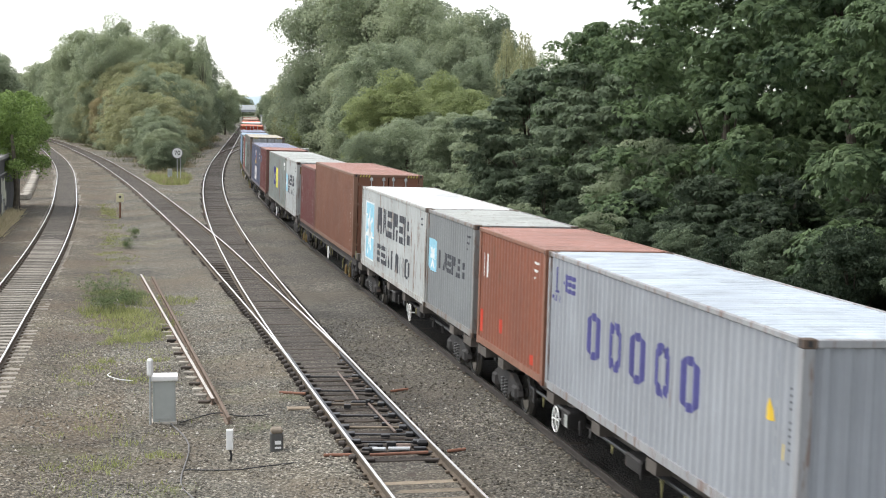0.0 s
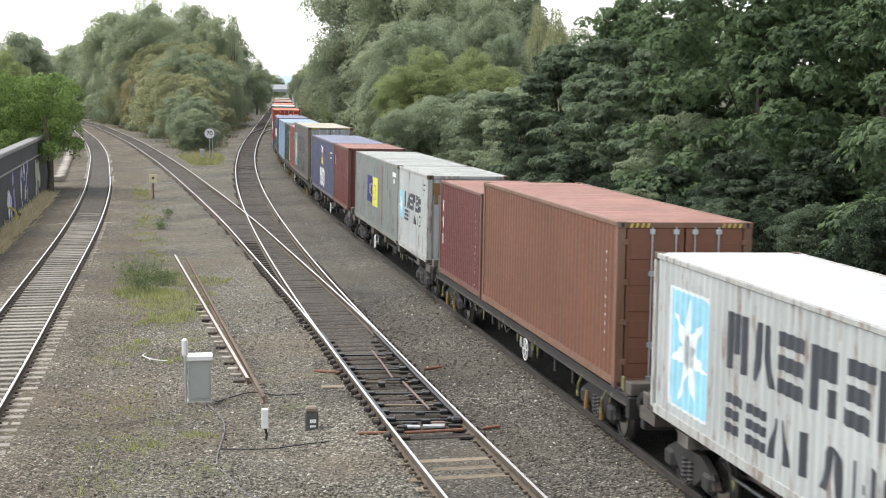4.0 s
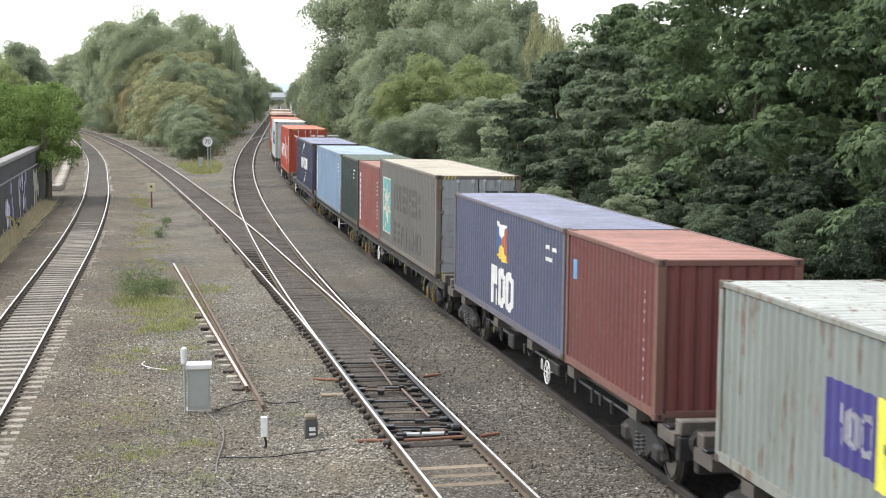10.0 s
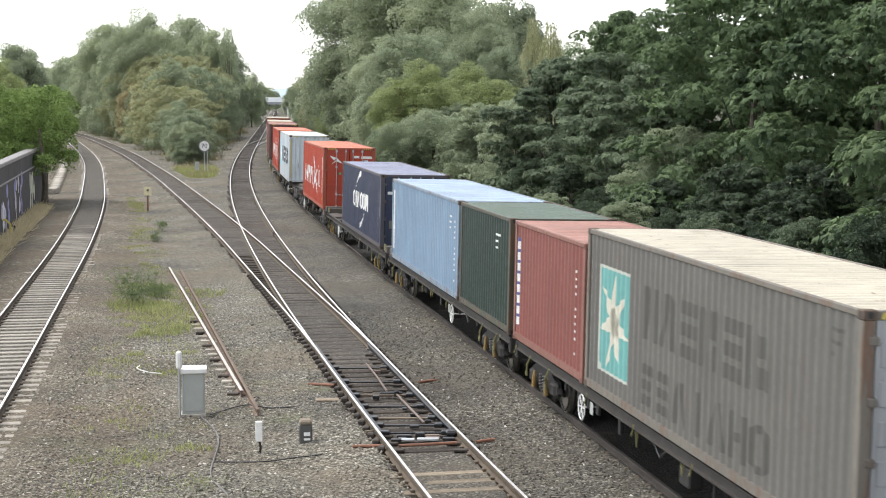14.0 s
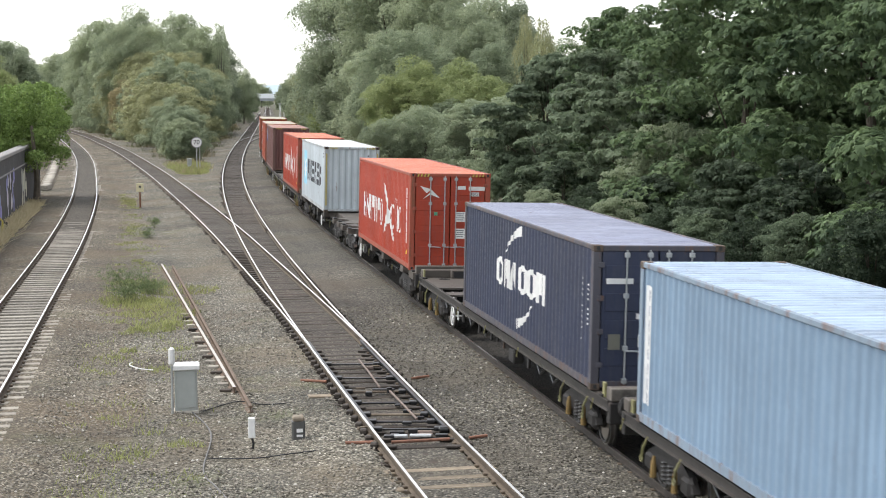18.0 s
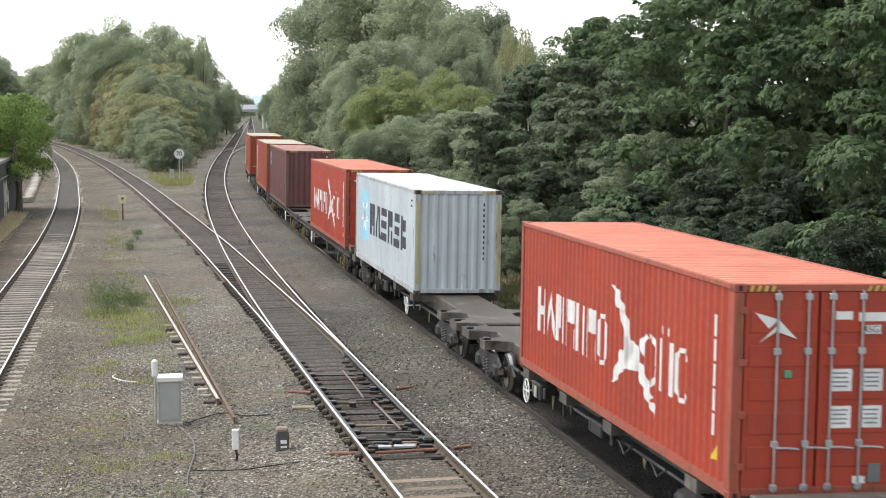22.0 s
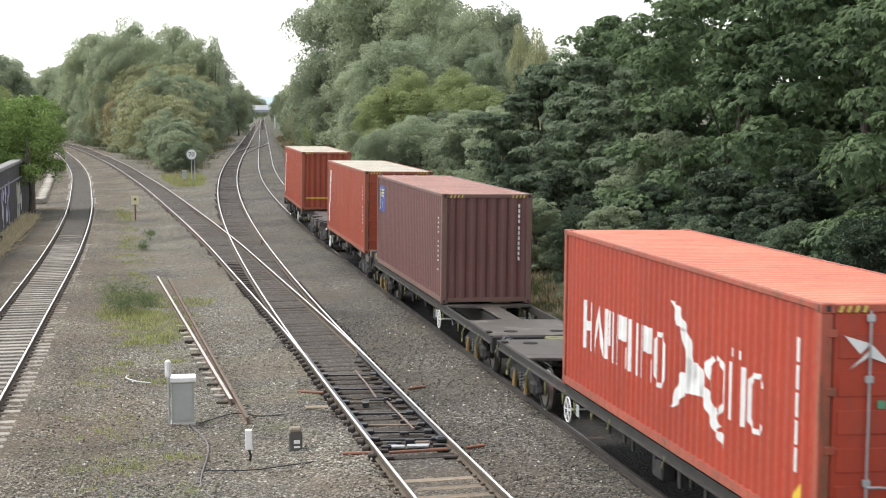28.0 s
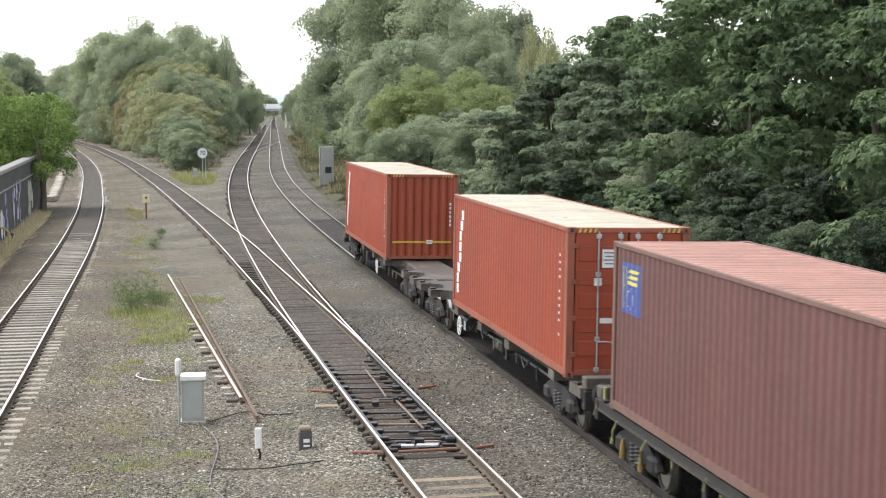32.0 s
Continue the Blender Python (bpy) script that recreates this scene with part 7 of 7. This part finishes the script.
SPARE = mat("brown_rusted_rail", (0.15, 0.105, 0.075), 0.8, var=0.4, scale=9, bump=0.2)
for (x0, y0), (x1, y1), tp in (((-10.83, 64.6), (-4.7, 37.3), True), ((-10.31, 64.0), (-4.08, 35.05), False)):
    d = Vector((x1 - x0, y1 - y0, 0))
    sp = thing("spare_rail", "rusty spare rail lying on its foot in the ballast" if not tp else "worn spare rail with a pale head on the ballast", "rail", Matrix.Translation((x0, y0, -0.08)) @ Matrix.Rotation(math.atan2(-d.x, d.y), 4, "Z"))
    sh = Shape().prism([(px, pz) for px, pz in RAIL], 0, d.length)
    part("rail_body", sh, SPARE, sp)
    if tp:
        part("rail_head", Shape().box((0, d.length / 2, 0.003), (0.066, d.length, 0.006)), mat("dull_pale_steel", (0.5, 0.46, 0.42), 0.5, 0.3, var=0.2), sp)
bear = thing("timber_bearers", "short timber bearers under the spare rails", "timber", kind="")
for k in range(17):
    y = 37.6 + k * 0.82
    t = (y - 37.5) / (64.6 - 37.5)
    x = -4.84 - 5.99 * t
    part("bearer", Shape().box((x - 0.06, y, -0.24), (0.26, 0.2, 0.13), bevel=0.012), CONCRETE if k % 3 else TIMBER, bear)

# points gear in the turnout
gear = thing("points_gear", "greasy stretcher bars, rods and chairs of the turnout", "points gear")
ROD = mat("worn_pinkish_rod", (0.2, 0.15, 0.125), 0.65, 0.2, var=0.3)
for y, w, mm in ((32.6, 1.5, GREASE), (33.35, 1.4, GREASE), (34.1, 1.35, PALE_TIMBER), (35.4, 1.35, GREASE), (36.75, 1.35, RAIL_SIDE), (38.5, 1.35, GREASE), (40.5, 1.3, GREASE)):
    x = track_x(XC, y)
    part("stretcher_bar", Shape().box((x, y, -0.1), (w, 0.08, 0.035), bevel=0.008), mm, gear)
    for s in (-1, 1):
        part("stretcher_bracket", Shape().box((x + s * 0.58, y, -0.09), (0.16, 0.2, 0.08), bevel=0.015), GREASE, gear)
for pts in ([(-2.13, 40.98, -0.07), (-1.8, 39.1, -0.06), (-1.48, 37.14, -0.07)], [(-1.25, 36.73, -0.07), (-0.6, 33.49, -0.07)]):
    part("drive_rod", Shape().tube(pts, 0.024, 8), ROD, gear)
part("crank", Shape().box((-1.38, 36.92, -0.08), (0.5, 0.14, 0.05), bevel=0.02, rot=None).tube([(-1.25, 36.73, -0.12), (-1.25, 36.73, 0.0)], 0.06, 10), GREASE, gear)
gear_rnd = random.Random(31)
for k in range(13):
    y = 32.1 + 8.5 * gear_rnd.random() ** 1.6
    x = track_x(XC, y) + gear_rnd.uniform(-0.45, 0.5)
    part("gear_clip", Shape().box((x, y, -0.11), (gear_rnd.uniform(0.08, 0.3), gear_rnd.uniform(0.06, 0.14), gear_rnd.uniform(0.04, 0.09)), bevel=0.012), gear_rnd.choice((GREASE, GREASE, RAIL_SIDE, ROD)), gear)
for x, w, mm in ((-0.92, 0.34, GALV), (-0.5, 0.42, GALV), (-0.1, 0.24, GREASE), (-1.1, 0.2, GREASE)):
    part("lock_plate", Shape().box((x, 32.08 + x * 0.1, -0.11), (w, 0.14, 0.05), bevel=0.01), mm, gear)
part("lock_casing", Shape().box((-0.05, 32.5, -0.08), (0.22, 0.28, 0.12), bevel=0.04), GREASE, gear)
for side in (-1, 1):
    part("switch_blade", rail_mesh(XC, side * 0.915, 32.4, 44.0, 0.022), [GREASE, GREASE], gear, "greasy black switch blade lying beside the stock rail")
for y in np.arange(31.2, 62, 0.65):
    for side in (-1, 1):
        if y < 43:
            part("slide_chair", Shape().box((track_x(XC, y) + side * 0.6, y, -0.15), (0.28, 0.16, 0.05), bevel=0.01), CHAIR, gear)
        xo = (track_x(XB, y) - 0.88) if side < 0 else (track_x(XC, y) + 0.88)
        part("chair_block", Shape().box((xo, y, -0.12), (0.14, 0.2, 0.11), bevel=0.025), CHAIR, gear)
for (x0, y0), (x1, y1) in (((-3.32, 38.4), (-2.72, 38.17)), ((-0.81, 38.57), (-0.41, 38.83)), ((-1.9, 31.45), (-1.38, 31.45)), ((-1.04, 31.48), (0.05, 31.7)), ((0.42, 31.84), (0.76, 32.01))):
    q = Shape().tube([(x0, y0, -0.12), (x1, y1, -0.11)], 0.03, 10)
    tagged(part("cable_duct", q, ORANGE), "rusty orange cable duct beside the turnout", "cable duct")
pm = thing("points_cover", "flat pale cover plate beside the turnout", "cover plate", pose(-2.74, 36.4, -0.2, 0, 0, 8))
part("plate", Shape().box((0, 0, 0.07), (0.5, 0.24, 0.05), bevel=0.015), PALE_TIMBER, pm)
part("stand", Shape().box((0.05, 0.0, 0.0), (0.36, 0.2, 0.1), bevel=0.02), GREASE, pm)
pm2 = thing("rail_bracket", "pale angled bracket bolted beside the stock rail", "bracket", pose(-1.62, 32.75, -0.18, 0, 0, 30))
part("arm", Shape().box((0, 0, 0.08), (0.26, 0.07, 0.06), bevel=0.01).box((-0.1, 0, 0.03), (0.07, 0.08, 0.12), bevel=0.01), PALE_TIMBER, pm2)

# check rails by the crossing
for X, side, y0, y1, nm in ((XC, 0.87, 80, 92, "check_rail"), (XB, -0.87, 80, 92, "check_rail")):
    tagged(part(nm, rail_mesh(X, side, y0, y1, 0.01), [RAIL_SIDE, RAIL_SIDE]), "short check rail inside the running rail", "check rail")
# crossover between the main line and the goods line
XX = np.array([xc + (xd - xc) * (lambda u: u * u * (3 - 2 * u))(min(1, max(0, (y - 212) / 72))) for xc, xd, y in zip(XC, XD, YS)])
cross = thing("track_crossover", "crossover track between the main and the goods line", "railway track", kind="structure")
for side in (-1, 1):
    part("rail", rail_mesh(XX, side, 214, 282, 0.006), [RAIL_TOP, RAIL_SIDE], cross)

# signs and posts


sg = thing("speed_sign", "round white speed sign reading 70 on a grey post", "speed sign", pose(-21.1, 144.8, -0.3, 0, 0, 8))
part("post", Shape().tube([(0, 0.06, -0.2), (0, 0.06, 2.5)], 0.05, 8), GALV, sg)
part("post", Shape().tube([(0.25, 0.1, -0.2), (0.25, 0.1, 2.3)], 0.04, 8), GALV, sg)
part("disc", Shape().tube([(0, 0.0, 2.45), (0, 0.03, 2.45)], 0.45, 32), WHITE, sg)
part("rim", Shape().ring((0, -0.005, 2.45), (0, 1, 0), 0.44, 0.025, 32, 6), mat("sign_dark_rim", (0.2, 0.2, 0.22), 0.5), sg)
words("70", 0.52, BLACK, sg, pose(0, -0.012, 2.45, 90, 0, 0))
sb = thing("lineside_box", "small pale grey box on legs beside the sign", "lineside box", pose(-22.0, 146.5, -0.3, 0, 0, 8))
part("box", Shape().box((0, 0, 0.75), (0.4, 0.3, 0.6), bevel=0.03), GREY_BOX, sb)
part("leg", Shape().box((0, 0, 0.2), (0.3, 0.3, 0.6)), GALV, sb)
mp = thing("marker_post", "small yellowish plate on a short rusty post", "marker post", pose(-17.75, 98.9, -0.25, 0, 0, 10))
part("post", Shape().box((0, 0.03, 0.45), (0.09, 0.06, 1.1), bevel=0.01), RUST, mp)
part("plate", Shape().box((0, 0, 1.15), (0.42, 0.03, 0.5), bevel=0.01), mat("aged_cream_plate", (0.7, 0.64, 0.4), 0.6, var=0.2), mp)
part("plate_bar", Shape().box((0, -0.018, 1.2), (0.12, 0.006, 0.12)), BLACK, mp)
for x, y, h in ((-49.3, 269.3, 2.3),):
    q = thing("white_post", "pale concrete post at the wood's edge", "post", pose(x, y, -0.3))
    part("shaft", Shape().box((0, 0, h / 2), (0.45, 0.4, h), bevel=0.04), CONCRETE, q)
for x, y in ((-21.1, 81.6), (-24.2, 101.5)):
    q = thing("rail_stub", "short dark stub post beside the branch", "stub post", pose(x, y, -0.25))
    part("shaft", Shape().box((0, 0, 0.2), (0.12, 0.12, 0.6), bevel=0.02), CHAIR, q)
q = thing("hoop_marker", "small yellow hoop marker by the wall", "marker", pose(-20.9, 79.0, -0.25))
part("hoop", Shape().tube([(-0.3, 0, 0), (-0.3, 0, 0.75), (-0.1, 0, 0.95), (0.1, 0, 0.95), (0.3, 0, 0.75), (0.3, 0, 0)], 0.05, 8), YELLOW, q)
rc = thing("lineside_hut", "tall grey lineside cabinet with a dark vent, below the bank", "equipment cabinet", pose(-9.95, 136.9, -0.3, 0, 0, 8))
part("body", Shape().box((0, 0, 1.55), (1.0, 0.9, 3.1), bevel=0.03), GREY_BOX, rc)
part("side_strip", Shape().box((-0.56, 0.0, 1.55), (0.1, 0.8, 3.15), bevel=0.02), STONE, rc)
part("vent", Shape().box((0.05, -0.46, 1.25), (0.5, 0.03, 0.5), bevel=0.01), BLACK, rc)
fp = thing("fence_post", "dark steel fence post in the dry grass", "fence post", pose(6.0, 33.9, -0.35))
part("post", Shape().box((0, 0, 0.5), (0.12, 0.12, 1.2), bevel=0.02), STEEL, fp)
fp2 = thing("timber_post", "weathered grey timber post in the dry grass", "timber post", pose(5.9, 34.9, -0.35))
part("post", Shape().box((0, 0, 0.5), (0.2, 0.16, 1.2), bevel=0.02), PALE_TIMBER, fp2)
slab = thing("concrete_panel", "weathered pale concrete panel standing in the dry grass", "concrete panel", pose(6.75, 34.3, -0.3, 0, 0, 4))
part("panel", Shape().box((0, 0, 0.42), (1.1, 0.1, 0.9), bevel=0.015), CONCRETE, slab)
part("rib", Shape().box((0, -0.06, 0.8), (1.1, 0.04, 0.1), bevel=0.01), CONCRETE, slab)

sig = thing("colour_light_signal", "signal post showing a yellow light beside the main line", "signal", pose(-49.3, 440, -0.3))
part("post", Shape().tube([(0, 0.1, -0.2), (0, 0.1, 2.6)], 0.07, 8), GALV, sig)
part("head", Shape().box((0, 0.1, 2.6), (1.0, 0.3, 1.3), bevel=0.05), BLACK, sig)
part("lens", Shape().tube([(0, -0.08, 2.55), (0, -0.03, 2.55)], 0.42, 20), glow("yellow_signal_light", (1.0, 0.62, 0.04), 6.0), sig)
part("hood", Shape().ring((0, -0.1, 2.55), (0, 1, 0), 0.45, 0.04, 20, 6), BLACK, sig)
for x, y, h in ((-41.5, 430, 3.4), (-40.7, 432, 2.2)):
    q = thing("location_post", "white-painted lineside post in the distance", "post", pose(x, y, -0.3))
    part("shaft", Shape().box((0, 0, h / 2), (0.4, 0.4, h), bevel=0.04), WHITE, q)
    part("cap", Shape().box((0, 0, h + 0.1), (0.8, 0.5, 0.5), bevel=0.04), GREY_BOX, q)

br = thing("road_bridge", "pale road bridge across the lines in the distance", "bridge", pose(-66.0, 622, 0, 0, 0, 6))
part("deck", Shape().box((0, 0, 3.45), (46, 7, 0.9), bevel=0.05), mat("grey_bridge_girder", (0.32, 0.34, 0.36), 0.7, var=0.2, scale=1), br)
part("parapet", Shape().box((0, -3.4, 4.75), (46, 0.4, 1.7), bevel=0.05), mat("pale_parapet_sheet", (0.93, 0.96, 0.98), 0.6, var=0.08, scale=1), br)
part("parapet", Shape().box((0, 3.4, 4.75), (46, 0.4, 1.7), bevel=0.05), STONE, br)
for x in (-9, 9):
    part("abutment", Shape().box((x, 0, 1.2), (5, 7, 3.6)), BRICK, br)
# a low hill whose blue-grey colour has the distance haze painted in
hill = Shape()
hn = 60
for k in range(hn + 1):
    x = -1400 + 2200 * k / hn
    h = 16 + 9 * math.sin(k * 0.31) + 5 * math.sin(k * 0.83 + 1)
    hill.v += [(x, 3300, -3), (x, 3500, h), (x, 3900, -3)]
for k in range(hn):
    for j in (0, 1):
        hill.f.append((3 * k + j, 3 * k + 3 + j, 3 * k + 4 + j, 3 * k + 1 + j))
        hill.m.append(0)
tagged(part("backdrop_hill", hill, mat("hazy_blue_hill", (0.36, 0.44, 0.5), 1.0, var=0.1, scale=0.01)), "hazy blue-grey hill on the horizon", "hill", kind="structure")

# loose stones on the ballast where the camera looks closest
st_rng = np.random.default_rng(8)
N = 16000
sy = 26 + 26 * st_rng.random(N) ** 1.4
sx = np.array([np.interp(y, YS, XA) + 1.6 + (np.interp(y, YS, XD) + 2.0 - np.interp(y, YS, XA) - 1.6) * u for y, u in zip(sy, st_rng.random(N))])
sz = np.array([ballast_z(x, y, 0.5) for x, y in zip(sx, sy)])
okay = np.ones(N, bool)
for X in (XA, XC, XD):
    okay &= np.abs(np.abs(sx - np.interp(sy, YS, X)) - 0.7525) > 0.12
sx, sy, sz = sx[okay], sy[okay], sz[okay]
n = len(sx)
octa = np.array([(1, 0, 0), (0, 1, 0), (-1, 0, 0), (0, -1, 0), (0, 0, 0.8), (0, 0, -0.8)])
off = octa[None] * (0.018 + 0.022 * st_rng.random((n, 6, 1))) * (0.7 + 0.6 * st_rng.random((n, 1, 3)))
ang = st_rng.uniform(0, 6.3, n)
ca, sa = np.cos(ang)[:, None], np.sin(ang)[:, None]
pts = np.stack([off[:, :, 0] * ca - off[:, :, 1] * sa, off[:, :, 0] * sa + off[:, :, 1] * ca, off[:, :, 2]], 2) + np.stack([sx, sy, sz + 0.012], 1)[:, None]
tri = np.array([(0, 1, 4), (1, 2, 4), (2, 3, 4), (3, 0, 4), (1, 0, 5), (2, 1, 5), (3, 2, 5), (0, 3, 5)])
faces = (tri[None] + 6 * np.arange(n)[:, None, None]).reshape(-1, 3)
stones = bpy.data.meshes.new("loose_stones")
stones.from_pydata(pts.reshape(-1, 3).tolist(), [], faces.tolist())
STONE_MAT = mat("ballast_stone", (0.24, 0.218, 0.18), 0.9, var=0.5, scale=4, island=0.7)
stones.materials.append(STONE_MAT)
stones.materials.append(mat("dark_ballast_stone", (0.14, 0.128, 0.104), 0.9, var=0.5, scale=4, island=0.7))
stones.materials.append(mat("pale_ballast_stone", (0.55, 0.52, 0.47), 0.9, var=0.3, scale=4, island=0.5))
stones.polygons.foreach_set("material_index", np.repeat(np.where(st_rng.random(n) < 0.025, 2, (sx > np.interp(sy, YS, XC) - 0.8) * 1), 8).astype(np.int32))
tagged(new("loose_stones", stones), "loose angular grey ballast stones", "stones", kind="stuff")


def motions():
    """The train runs in along its curve and slows a little; the wheels roll with it."""
    times = [k * 1.0 for k in range(33)]
    for ob, mid, half, up in MOVERS:
        walk(ob, [(t, riding(mid - travelled(t), half) @ Matrix.Translation((0, 0, up))) for t in times])

    rolls = [k * 0.08 for k in range(401)]
    for w in ROLLERS:
        x, y, z = w.location
        walk(w, [(t, Matrix.Translation((x, y, z)) @ Matrix.Rotation(travelled(t) / 0.42, 4, "X")) for t in rolls])


motions()
